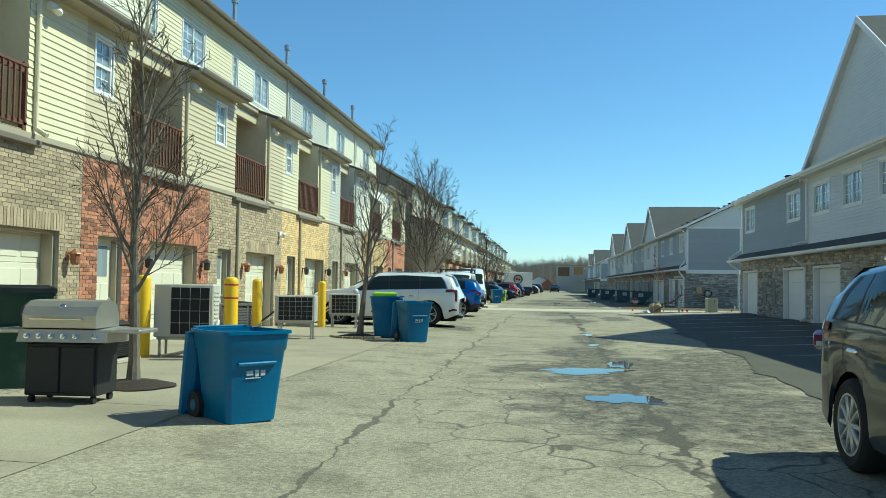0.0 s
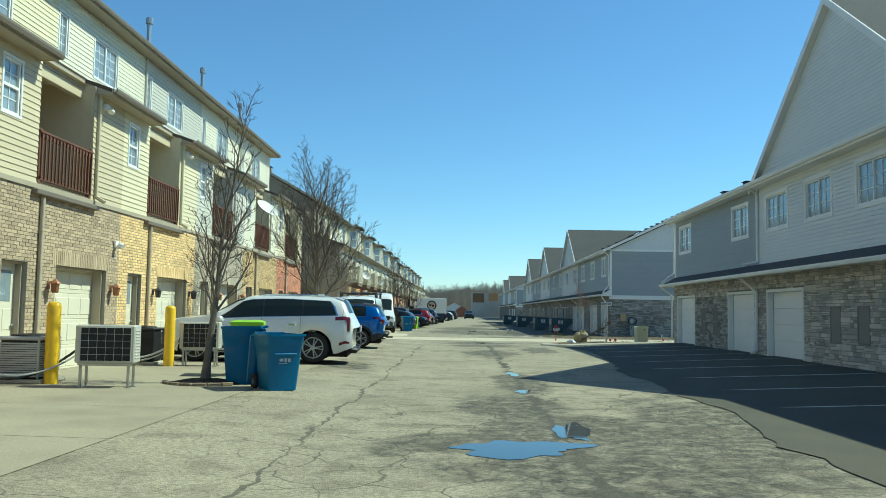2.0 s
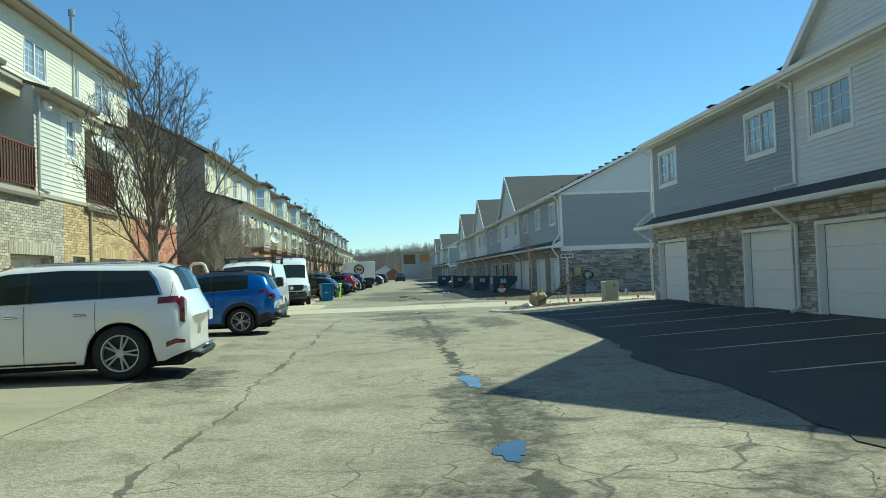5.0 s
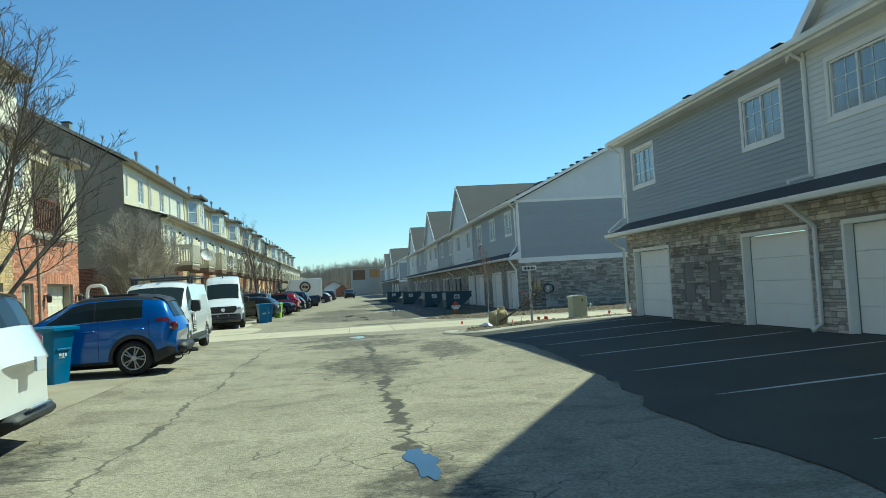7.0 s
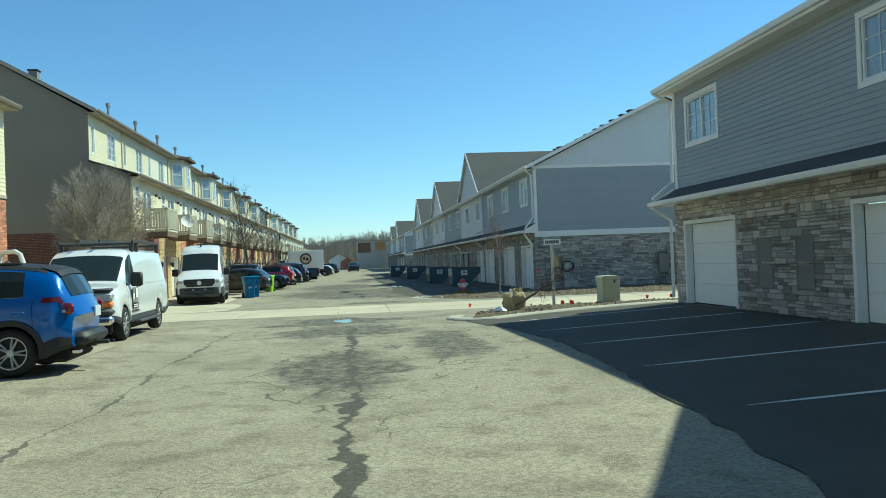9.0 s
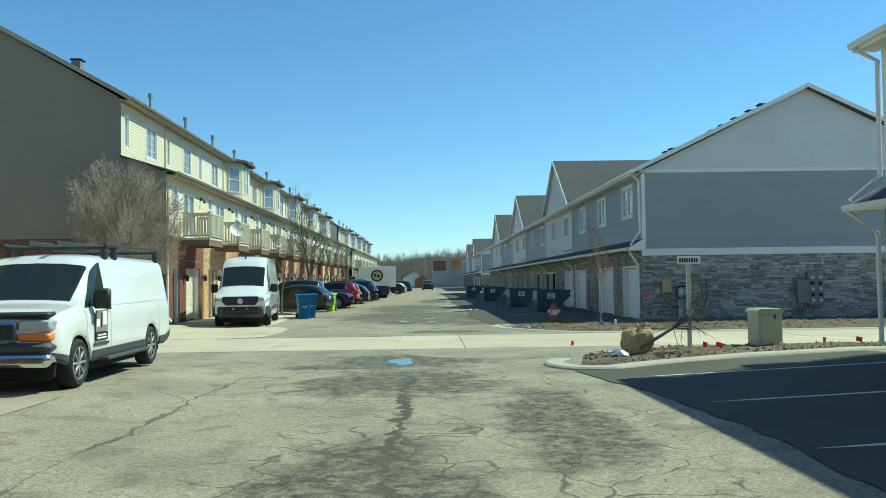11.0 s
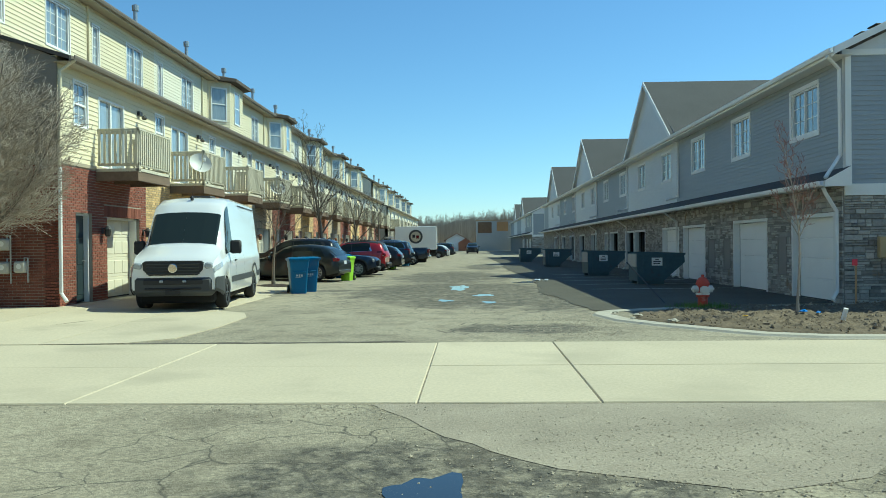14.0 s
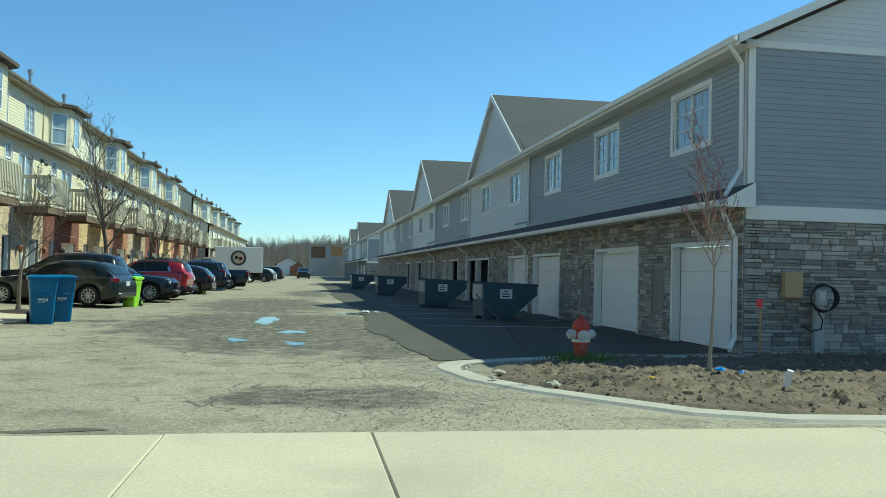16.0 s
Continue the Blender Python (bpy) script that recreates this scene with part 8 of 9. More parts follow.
# ---- posts and outdoor units ----
M['yellow'] = surf("yellow_sleeve_plastic", (0.85, 0.53, 0.02), var=0.05, scale=2, fine=20, fvar=0.05, rough=0.4, bump=0.05, stain=(0.45, 0.30, 0.06), stain_scale=2.5, stain_lo=0.62, stain_hi=0.85)
M['tape_red'] = surf("red_tape", (0.45, 0.05, 0.02), var=0.1, rough=0.5)
M['ac_beige'] = surf("enamelled_beige_steel", (0.52, 0.50, 0.44), var=0.05, fvar=0.04, rough=0.45, bump=0.03)
M['ac_grey'] = surf("enamelled_grey_steel", (0.45, 0.45, 0.42), var=0.06, fvar=0.05, rough=0.5, bump=0.03)
M['fin'] = surf("condenser_fins", (0.025, 0.028, 0.032), var=0.2, fvar=0.3, fine=120, rough=0.6, metal=0.4)
M['hose_white'] = surf("pale_insulated_hose", (0.6, 0.58, 0.52), var=0.1, fvar=0.1, rough=0.7)

def bollard(x, y, bands):
    root = thing("bollard", "tall yellow bollard with red bands" if bands else "tall plain yellow bollard", "bollard", on_ground(x, y), 0, "yellow bollards")
    part("post", MB().lathe([(0.115, 0.0), (0.115, 1.30), (0.105, 1.345), (0.07, 1.375), (0.0, 1.385)], 20), M['yellow'], root, smooth=True)
    if bands:
        for z in (1.02, 1.24):
            part("band", MB().lathe([(0.117, z), (0.118, z + 0.004), (0.118, z + 0.024), (0.117, z + 0.028)], 20), M['tape_red'], root)
    return root
for x, y, b in ((-6.53, 8.3, False), (-5.0, 8.3, True), (-6.72, 14.25, False), (-6.5, 19.2, False)):
    bollard(x, y, b)

def mini_split(label, x, y, w, h, d, z0, material, rz=0, left=0.41, cols=6, rows=5):
    """A heat pump on a steel stand: casing, guarded coil face of wire mesh, legs."""
    root = thing("heat_pump", label, "heat pump", on_ground(x, y), rz, "outdoor heat pumps")
    part("casing", MB().bbox(-w / 2, w / 2, -d / 2, d / 2, z0, z0 + h, 0.02), M[material], root)
    part("coil", MB().bbox(-w * (left - .01), w * .44, -d / 2 - 0.008, -d / 2 + 0.02, z0 + h * .06, z0 + h * .94, 0.004), M['fin'], root)
    gd = part("guard", MB_frame(plane_x(-d / 2 - 0.02, -1), -w * left, w * .45, z0 + h * .05, z0 + h * .95, 0.012, -0.006, 0.008), M[material], root)
    for i in range(1, cols):
        u = -w * left + w * (left + .45) * i / cols
        part("guard_wire", MB().cyl((u, -d / 2 - 0.024, z0 + h * .06), (u, -d / 2 - 0.024, z0 + h * .94), 0.0035, 0.0035, 5), M[material], gd)
    for i in range(1, rows):
        z = z0 + h * .05 + h * .9 * i / rows
        part("guard_wire", MB().cyl((-w * left, -d / 2 - 0.024, z), (w * .45, -d / 2 - 0.024, z), 0.0035, 0.0035, 5), M[material], gd)
    for i in range(10):
        z = z0 + h * (.12 + .08 * i)
        part("side_louvre", MB().bbox(w / 2 - 0.005, w / 2 + 0.012, -d * .35, d * .35, z, z + h * .03, 0.003), M[material], root)
    st = part("stand", MB().bbox(-w * .45, w * .45, -d * .46, -d * .36, z0 - 0.04, z0, 0.006).bbox(-w * .45, w * .45, d * .36, d * .46, z0 - 0.04, z0, 0.006), M['metal'], root)
    for sx in (-.4, .4):
        for sy in (-.41, .41):
            part("leg", MB().bbox(w * sx - 0.02, w * sx + 0.02, d * sy - 0.02, d * sy + 0.02, 0, z0 - 0.04, 0.005), M['metal'], st)
            part("foot", MB().bbox(w * sx - 0.06, w * sx + 0.06, d * sy - 0.06, d * sy + 0.06, 0, 0.012, 0.003), M['metal'], st)
    return root
mini_split("tall beige heat pump on a steel stand", -5.92, 8.65, 1.0, 0.90, 0.42, 0.34, 'ac_beige', 8, 0.22, 4, 4)
mini_split("beige heat pump with wire guard on a stand", -5.66, 14.0, 0.95, 0.62, 0.36, 0.40, 'ac_beige', 6)
mini_split("beige heat pump on a stand beside a tree", -5.92, 19.65, 0.9, 0.62, 0.36, 0.40, 'ac_beige', 6)

def condenser(label, x, y, s, h, material, rz=0):
    """A square upright condenser with louvred sides, corner posts and a fan grille on top."""
    root = thing("condenser", label, "condenser", on_ground(x, y), rz, "outdoor condensers")
    part("pad", MB().bbox(-s * .6, s * .6, -s * .6, s * .6, 0, 0.07, 0.015), M['kerb'], root)
    part("core", MB().bbox(-s * .44, s * .44, -s * .44, s * .44, 0.07, h - 0.03, 0.03), M['fin'], root)
    for a in (-1, 1):
        for c in (-1, 1):
            part("corner_post", MB().bbox(a * s * .5 - 0.04 * (a > 0) - 0.0, a * s * .5 + 0.04 * (a < 0), c * s * .5 - 0.04 * (c > 0), c * s * .5 + 0.04 * (c < 0), 0.07, h - 0.05, 0.015), M[material], root)
    k = 15
    for i in range(k):
        z = 0.11 + (h - 0.2) * i / k
        part("louvre", MB_ringbar(s * .495, z, (h - 0.2) / k * .72), M[material], root)
    part("top_cover", MB().bbox(-s * .52, s * .52, -s * .52, s * .52, h - 0.06, h, 0.03), M[material], root)
    part("fan_grille", MB().lathe([(s * .40, h), (s * .38, h + 0.03), (s * .1, h + 0.045)], 20), M['black_plastic'], root)
    return root

def MB_ringbar(a, z, t):
    mb = MB()
    for x0, x1, y0, y1 in ((-a, a, -a - .008, -a + .012), (-a, a, a - .012, a + .008), (-a - .008, -a + .012, -a, a), (a - .012, a + .008, -a, a)):
        mb.box(x0, x1, y0, y1, z, z + t)
    return mb
condenser("black square condenser behind a barbecue and tree", -6.62, 7.35, 0.62, 0.62, 'black_plastic', 0)
condenser("grey square condenser against the brick wall", -7.25, 14.5, 0.74, 0.78, 'ac_grey', 0)
condenser("black round-cornered condenser against the brick wall", -7.28, 19.75, 0.66, 0.85, 'black_plastic', 0)

def hose(label, pts, r, material):
    mb = MB()
    line = []
    P4 = [Vector(p) for p in pts]
    for i in range(17):
        t = i / 16
        line.append((1 - t) ** 3 * P4[0] + 3 * (1 - t) ** 2 * t * P4[1] + 3 * (1 - t) * t * t * P4[2] + t ** 3 * P4[3])
    mb.tube(line, r, 7)
    return solid("hose", mb, M[material], label, "hose", "outdoor unit hoses")
hose("black insulated hose sagging from a heat pump", [(-7.85, 13.6, 0.75), (-7.53, 13.7, 0.1), (-7.01, 14.0, 0.1), (-6.38, 14.5, 0.75)], 0.022, 'black_plastic')
hose("grey hose sagging along the brick wall", [(-7.9, 13.5, 0.8), (-7.43, 13.4, 0.2), (-6.8, 13.9, 0.2), (-6.38, 14.45, 0.65)], 0.016, 'ac_grey')
hose("pale insulated hose sagging to a heat pump", [(-7.9, 19.3, 0.35), (-7.43, 19.2, 0.2), (-6.8, 19.2, 0.3), (-6.33, 19.3, 0.75)], 0.025, 'hose_white')
hose("pale insulated hose sagging to a heat pump", [(-7.9, 19.5, 0.3), (-7.43, 19.3, 0.12), (-6.8, 19.3, 0.25), (-6.33, 19.35, 0.66)], 0.02, 'hose_white')
hose("pale hose hanging beside a tall heat pump", [(-5.38, 8.7, 0.8), (-5.23, 8.3, 0.5), (-5.76, 8.25, 0.12), (-7.11, 9.1, 0.15)], 0.03, 'hose_white')
box = thing("switch_box", "grey electrical switch box on the brick wall", "box", (-7.95, 13.0, 0))
part("cabinet", MB().bbox(0.0, 0.12, -0.13, 0.13, 0.75, 1.15, 0.01), M['ac_grey'], box)
part("conduit", MB().cyl((0.06, 0, 0.3), (0.06, 0, 0.75), 0.018, 0.018, 8), M['ac_grey'], box)

# ---- barbecue ----
M['steel'] = surf("brushed_steel", (0.50, 0.47, 0.41), var=0.08, scale=3, fine=60, fvar=0.1, rough=0.42, metal=0.85, bump=0.04, stretch=(0.2, 1, 1))
g = thing("barbecue", "stainless gas barbecue with closed hood and side shelves", "barbecue", on_ground(-4.82, 3.45), 4)
g.scale = (0.92, 0.92, 0.85)
part("cabinet", MB().bbox(-0.42, 0.42, -0.26, 0.26, 0.10, 0.74, 0.015), M['black_plastic'], g)
part("cabinet_door", MB().bbox(-0.40, -0.01, -0.285, -0.262, 0.14, 0.70, 0.008), M['black_plastic'], g)
part("cabinet_door", MB().bbox(0.01, 0.40, -0.285, -0.262, 0.14, 0.70, 0.008), M['black_plastic'], g)
pan = part("control_panel", MB().prism([(-0.36, 0.76), (-0.30, 0.91), (0.26, 0.93), (0.26, 0.74)], 'x', -0.47, 0.55), M['steel'], g)
for i, x in enumerate((-0.36, -0.22, -0.08, 0.06, 0.2, 0.42)):
    m = Matrix.Translation((x, -0.335, 0.83)) @ Matrix.Rotation(radians(68), 4, 'X')
    kn = part("knob", MB().lathe([(0.034, 0), (0.034, 0.012), (0.024, 0.016), (0.021, 0.045), (0.016, 0.05)], 16, m), M['chrome'], pan)
hood = MB()
prof = [(-0.30, 0.93), (-0.315, 1.08), (-0.26, 1.19), (-0.14, 1.255), (0.06, 1.27), (0.2, 1.2), (0.26, 1.05), (0.26, 0.93)]
hood.prism(prof, 'x', -0.44, 0.40)
hd = part("hood", hood, M['steel'], g, "polished steel hood")
part("hood_end", MB().prism([(y * 1.03, z) for y, z in prof], 'x', -0.46, -0.44), M['black_plastic'], hd)
part("hood_end", MB().prism([(y * 1.03, z) for y, z in prof], 'x', 0.40, 0.42), M['steel'], hd)
part("hood_handle", MB().cyl((-0.32, -0.37, 1.04), (0.28, -0.37, 1.04), 0.014, 0.014, 10).cyl((-0.3, -0.37, 1.04), (-0.3, -0.31, 1.04), 0.011, 0.011, 8).cyl((0.26, -0.37, 1.04), (0.26, -0.31, 1.04), 0.011, 0.011, 8), M['chrome'], hd)
part("thermometer", MB().lathe([(0.035, 0), (0.035, 0.012), (0.028, 0.016)], 16, Matrix.Translation((0.0, -0.255, 1.195)) @ Matrix.Rotation(radians(50), 4, 'X')), M['chrome'], hd)
part("side_shelf", MB().bbox(-0.80, -0.46, -0.32, 0.22, 0.86, 0.91, 0.015), M['steel'], g)
part("side_shelf", MB().bbox(0.56, 0.92, -0.28, 0.22, 0.87, 0.92, 0.015), M['steel'], g)
for x in (-0.36, 0.36):
    for y in (-0.2, 0.2):
        part("caster", MB().cyl((x - 0.02, y, 0.05), (x + 0.02, y, 0.05), 0.05, 0.05, 12), M['tyre'], g)

# ---- hydrant, sign, transformer, root-balled tree ----
M['hyd_red'] = surf("weathered_red_paint", (0.42, 0.06, 0.035), var=0.15, scale=5, fine=40, fvar=0.15, rough=0.6, bump=0.1, stain=(0.55, 0.35, 0.3), stain_scale=6, stain_lo=0.6, stain_hi=0.75)
hy = thing("fire_hydrant", "faded red fire hydrant with silver caps", "hydrant", on_ground(6.27, 53.8))
part("barrel", MB().lathe([(0.15, 0), (0.15, 0.05), (0.105, 0.06), (0.10, 0.30), (0.135, 0.31), (0.135, 0.36), (0.115, 0.37), (0.12, 0.56), (0.14, 0.57), (0.14, 0.60), (0.12, 0.66), (0.07, 0.72), (0.03, 0.73), (0.03, 0.78), (0.0, 0.785)], 20), M['hyd_red'], hy, smooth=True)
for d in ((1, 0), (-1, 0)):
    part("side_cap", MB().cyl((d[0] * .10, 0, 0.48), (d[0] * .20, 0, 0.48), 0.075, 0.075, 14).cyl((d[0] * .20, 0, 0.48), (d[0] * .235, 0, 0.48), 0.03, 0.03, 6), M['dish'], hy, "silver painted cap")
part("front_cap", MB().cyl((0, -.10, 0.46), (0, -.21, 0.46), 0.09, 0.09, 16).cyl((0, -.21, 0.46), (0, -.25, 0.46), 0.03, 0.03, 6), M['dish'], hy, "silver painted cap")
part("collar", MB().lathe([(0.14, 0.36), (0.145, 0.365), (0.145, 0.40), (0.12, 0.405)], 20), M['white'], hy, "white band")

M['post_wood'] = surf("pale_weathered_post", (0.55, 0.52, 0.44), var=0.12, scale=2, fine=20, fvar=0.12, rough=0.85, bump=0.2, stretch=(1, 1, 0.1))
sg = thing("street_sign", "white street name sign on a square pale post", "sign", on_ground(7.4, 41.85), 4)
part("post", MB().bbox(-0.038, 0.038, -0.038, 0.038, -0.05, 1.93, 0.006), M['post_wood'], sg)
part("sign_plate", MB().bbox(-0.26, 0.26, -0.062, -0.038, 1.90, 2.07, 0.003), M['white'], sg)
for i in range(8):
    x = -0.215 + i * 0.054
    part("writing_bar", MB().bbox(x, x + 0.036, -0.066, -0.060, 1.94, 2.03, 0.001), M['trim_black'], sg)
M['tf_green'] = surf("transformer_green_paint", (0.43, 0.44, 0.31), var=0.08, scale=2, fine=20, fvar=0.05, rough=0.55, bump=0.05)
tf = thing("transformer_box", "olive green pad-mounted transformer box on soil", "transformer", on_ground(9.2, 42.2), 3)
tf.scale = (0.82, 0.9, 1.02)
part("base", MB().bbox(-0.36, 0.36, -0.36, 0.36, -0.05, 0.06, 0.02), M['tf_green'], tf)
part("cabinet", MB().bbox(-0.33, 0.33, -0.32, 0.32, 0.05, 0.80, 0.02), M['tf_green'], tf)
part("lid", MB().prism([(-0.36, 0.78), (0.36, 0.78), (0.36, 0.84), (0.28, 0.88), (-0.28, 0.88), (-0.36, 0.84)], 'y', -0.36, 0.36), M['tf_green'], tf, "pale sun-bleached lid")
part("door_edge", MB().bbox(-0.27, 0.27, -0.335, -0.31, 0.10, 0.74, 0.006), M['tf_green'], tf)
part("hasp", MB().bbox(0.08, 0.14, -0.35, -0.33, 0.66, 0.75, 0.006), M['dark_metal'], tf)
part("corner_tab", MB().bbox(0.22, 0.33, -0.345, -0.32, 0.10, 0.16, 0.004), M['white'], tf)

M['burlap'] = surf("burlap", (0.40, 0.32, 0.17), var=0.15, scale=4, fine=70, fvar=0.2, rough=0.95, bump=0.7, bscale=90)
rb = thing("root_balled_tree", "uprooted sapling lying with burlap root ball", "tree", on_ground(5.98, 40.75))
mb = MB()
prof = []
for k in range(23):
    t = math.pi * k / 22
    prof.append((0.335 * math.sin(t) ** 0.6, 0.31 - 0.31 * math.cos(t)))
mb.lathe(prof, 44)
def slump(x, y, z, out=0.0):
    """Sags and folds a point of the wrapped ball: lumps, gathered pleats, a dent under each turn of twine."""
    q = Vector((x, y, z))
    d = Vector((x, y, z - 0.31)).normalized()
    k = 0.075 * noise.noise(q * 3.4 + Vector((3, 1, 7))) + 0.035 * noise.noise(q * 9.0)
    k += 0.016 * math.sin(9 * math.atan2(y, x) + 6 * noise.noise(q * 4)) * min(1.0, 1.5 * z)
    for a in (10, 65, 120):
        n_ = abs(x * math.sin(radians(a)) - y * math.cos(radians(a)))
        k -= 0.035 * math.exp(-(n_ / 0.035) ** 2)
    p_ = q + d * (k + out)
    return (p_.x, p_.y, max(0.0, p_.z))
mb.v = [slump(*p_) for p_ in mb.v]
part("root_ball", mb, M['burlap'], rb, "tan burlap root ball", smooth=True)
for k in range(9):
    a = k * 2.4
    o_ = Vector((0.1 + 0.05 * math.cos(a), 0.05 * math.sin(a), 0.58))
    e_ = o_ + Vector((0.09 * math.cos(a), 0.09 * math.sin(a), 0.07 + 0.03 * math.sin(3 * a)))
    part("burlap_gather", MB().tube([o_, o_.lerp(e_, .6) + Vector((0, 0, .03)), e_], 0.035, 6), M['burlap'], rb)
for a in (10, 65, 120):
    loop = []
    for k in range(33):
        t = 2 * math.pi * k / 32
        r_ = 0.335 * abs(math.cos(t)) ** 0.75
        q = Vector((r_ * (1 if math.cos(t) > 0 else -1), 0, 0.31 + 0.31 * math.sin(t)))
        q = Matrix.Rotation(radians(a), 4, 'Z') @ q
        loop.append(Vector(slump(q.x, q.y, q.z, 0.012)))
    part("twine", MB().tube(loop, 0.008, 5), M['hose_white'], rb)
trw, trf = MB(), MB()
trng = random.Random(8)
p, d = Vector((-0.05, -0.3, 0.2)), Vector((0.86, -0.05, 0.48)).normalized()
pts = [p]
for i in range(6):
    d = (d + Vector((0, trng.gauss(0, .03), 0.005))).normalized()
    pts.append(pts[-1] + d * 0.27)
for i in range(6):
    trw.cyl(pts[i], pts[i + 1], 0.042 - i * 0.005, 0.037 - i * 0.005, 8, caps=False)
for i in range(46):
    j = trng.choice((3, 3, 4, 4, 5, 6))
    q = pts[j]
    dd = (d * trng.uniform(-0.2, 0.9) + Vector((trng.gauss(0, .6), trng.gauss(0, .6), trng.gauss(0, .55)))).normalized()
    L_ = trng.uniform(0.25, 0.75)
    e = q + dd * L_
    if e.z < 0.05:
        e.z = 0.05
    trf.cyl(q, e, 0.009, 0.003, 4, caps=False)
    for _ in range(3):
        s0 = q.lerp(e, trng.uniform(.3, .9))
        e2 = s0 + (dd + Vector((trng.gauss(0, .6), trng.gauss(0, .6), trng.gauss(0, .6)))).normalized() * L_ * .45
        if e2.z < 0.04:
            e2.z = 0.04
        trf.cyl(s0, e2, 0.004, 0.002, 3, caps=False)
part("trunk", trw, M['bark'], rb)
part("crown", trf, M['twig'], rb, "tangled bare twigs")

# ---- dumpsters ----
M['dump'] = surf("dark_teal_steel_paint", (0.07, 0.115, 0.13), var=0.15, scale=1.5, fine=12, fvar=0.15, rough=0.55, bump=0.1, stain=(0.09, 0.06, 0.045), stain_scale=2.5, stain_lo=0.62, stain_hi=0.8)
def dumpster(at, rz):
    """A tilting hopper skip: one end upright with pale panel, the other raked out under the rim."""
    root = thing("dumpster", "dark steel tipping skip with white notice before garages", "dumpster", at, rz, "steel skips")
    root.scale = (0.84, 0.9, 1.0)
    prof = [(-0.85, 0.12), (0.25, 0.12), (1.15, 0.78), (1.12, 1.06), (-0.85, 1.10)]
    part("hopper", MB().prism(prof, 'y', -0.7, 0.7), M['dump'], root)
    for y in (-0.715, 0.70):
        part("side_rim", MB().prism([(-0.88, 1.06), (1.16, 1.02), (1.18, 1.10), (-0.88, 1.15)], 'y', y, y + 0.03), M['dump'], root)
    part("end_panel", MB().bbox(-0.89, -0.85, -0.62, 0.62, 0.62, 1.06, 0.008), M['wrap'], root, "pale end panel")
    part("notice", MB().bbox(-0.25, 0.2, -0.722, -0.714, 0.66, 0.94, 0.002), M['white'], root)
    for z, a, b in ((0.88, -0.1, 0.05), (0.80, -0.18, 0.13), (0.73, -0.18, 0.1)):
        part("writing_bar", MB().bbox(a, b, -0.726, -0.72, z - 0.015, z + 0.015, 0.001), M['trim_black'], root)
    for y in (-0.5, 0.5):
        part("fork_channel", MB().bbox(-0.8, 0.3, y - 0.1, y + 0.1, 0.0, 0.13, 0.01), M['dump'], root)
    for y in (-0.72, 0.72):
        part("stiffener", MB().bbox(-0.62, -0.55, y - 0.02, y + 0.02, 0.14, 1.08, 0.006), M['dump'], root)
    return root
for x, y, r in ((7.9, 66.0, 3), (7.3, 74.0, 4), (6.8, 89.3, 2), (6.1, 104.0, 2)):
    dumpster(on_ground(x, y), r)
part_pole = thing("leaning_pole", "thin metal pole leaning by a skip", "pole", on_ground(6.05, 56.2))
part("rod", MB().cyl((0, 0, 0), (-0.5, 2.2, 0.95), 0.015, 0.015, 6), M['dark_metal'], part_pole)

# ---- satellite dishes ----
def dish(at, rz, r=0.42, arm=0.7, tilt=62):
    root = thing("satellite_dish", "pale satellite dish clamped to a balcony rail", "dish", at, rz, "satellite dishes")
    mb = MB()
    m = Matrix.Translation((0, -0.12, arm)) @ Matrix.Rotation(radians(tilt), 4, 'X')
    prof = [(0.0, 0.0)] + [(r * k / 6, 0.13 * (k / 6) ** 2) for k in range(1, 7)] + [(r * 1.015, 0.135), (r, 0.118), (r * .5, 0.02), (0.0, -0.012)]
    mb.lathe(prof, 28, m)
    part("reflector", mb, M['dish'], root, smooth=True)
    part("mast", MB().tube([(0, 0.12, 0), (0, 0.12, arm * .7), (0, -0.02, arm)], 0.022, 8), M['metal'], root)
    part("feed_arm", MB().tube([(0, -0.05, arm - r * .85), (0, -0.55, arm + 0.12)], 0.014, 6), M['metal'], root)
    part("feed_horn", MB().bbox(-0.05, 0.05, -0.62, -0.53, arm + 0.06, arm + 0.18, 0.02), M['dish'], root)
    return root
dish((-7.95, 33.6, 4.72), 62, 0.5, 0.75, 42)
dish((-7.15, 61.95, 3.5), 35, 0.34, 0.5)
dish((-7.2, 72.4, 3.5), 35, 0.34, 0.45)

# ---- services on the stone end wall ----
sb = thing("service_box", "tan plastic service box on the stone wall", "box", (10.86, 55.47, 0))
M['tan_plastic'] = surf("tan_plastic", (0.50, 0.37, 0.19), var=0.06, fvar=0.05, rough=0.55, bump=0.04)
part("cabinet", MB().bbox(-0.18, 0.18, -0.17, -0.02, 1.02, 1.5, 0.015), M['tan_plastic'], sb, "tan plastic cabinet")
mt = thing("electric_meter", "grey meter with coiled black cable on a pedestal", "meter", (11.4, 55.47, 0))
part("pedestal", MB().bbox(-0.10, 0.10, -0.13, -0.02, 0.0, 0.95, 0.01), M['ac_grey'], mt)
part("meter_head", MB().bbox(-0.12, 0.12, -0.2, -0.04, 0.88, 1.2, 0.03), M['ac_grey'], mt)
part("dial", MB().bbox(-0.06, 0.06, -0.21, -0.2, 0.98, 1.14, 0.008), M['dish'], mt)
for k in range(4):
    loop = [(0.05 + (0.24 + 0.015 * k) * math.cos(t), -0.15 - 0.02 * k, 1.03 + (0.26 - 0.01 * k) * math.sin(t)) for t in [2 * math.pi * i / 24 for i in range(25)]]
    part("cable_coil", MB().tube(loop, 0.014, 6), M['black_plastic'], mt)
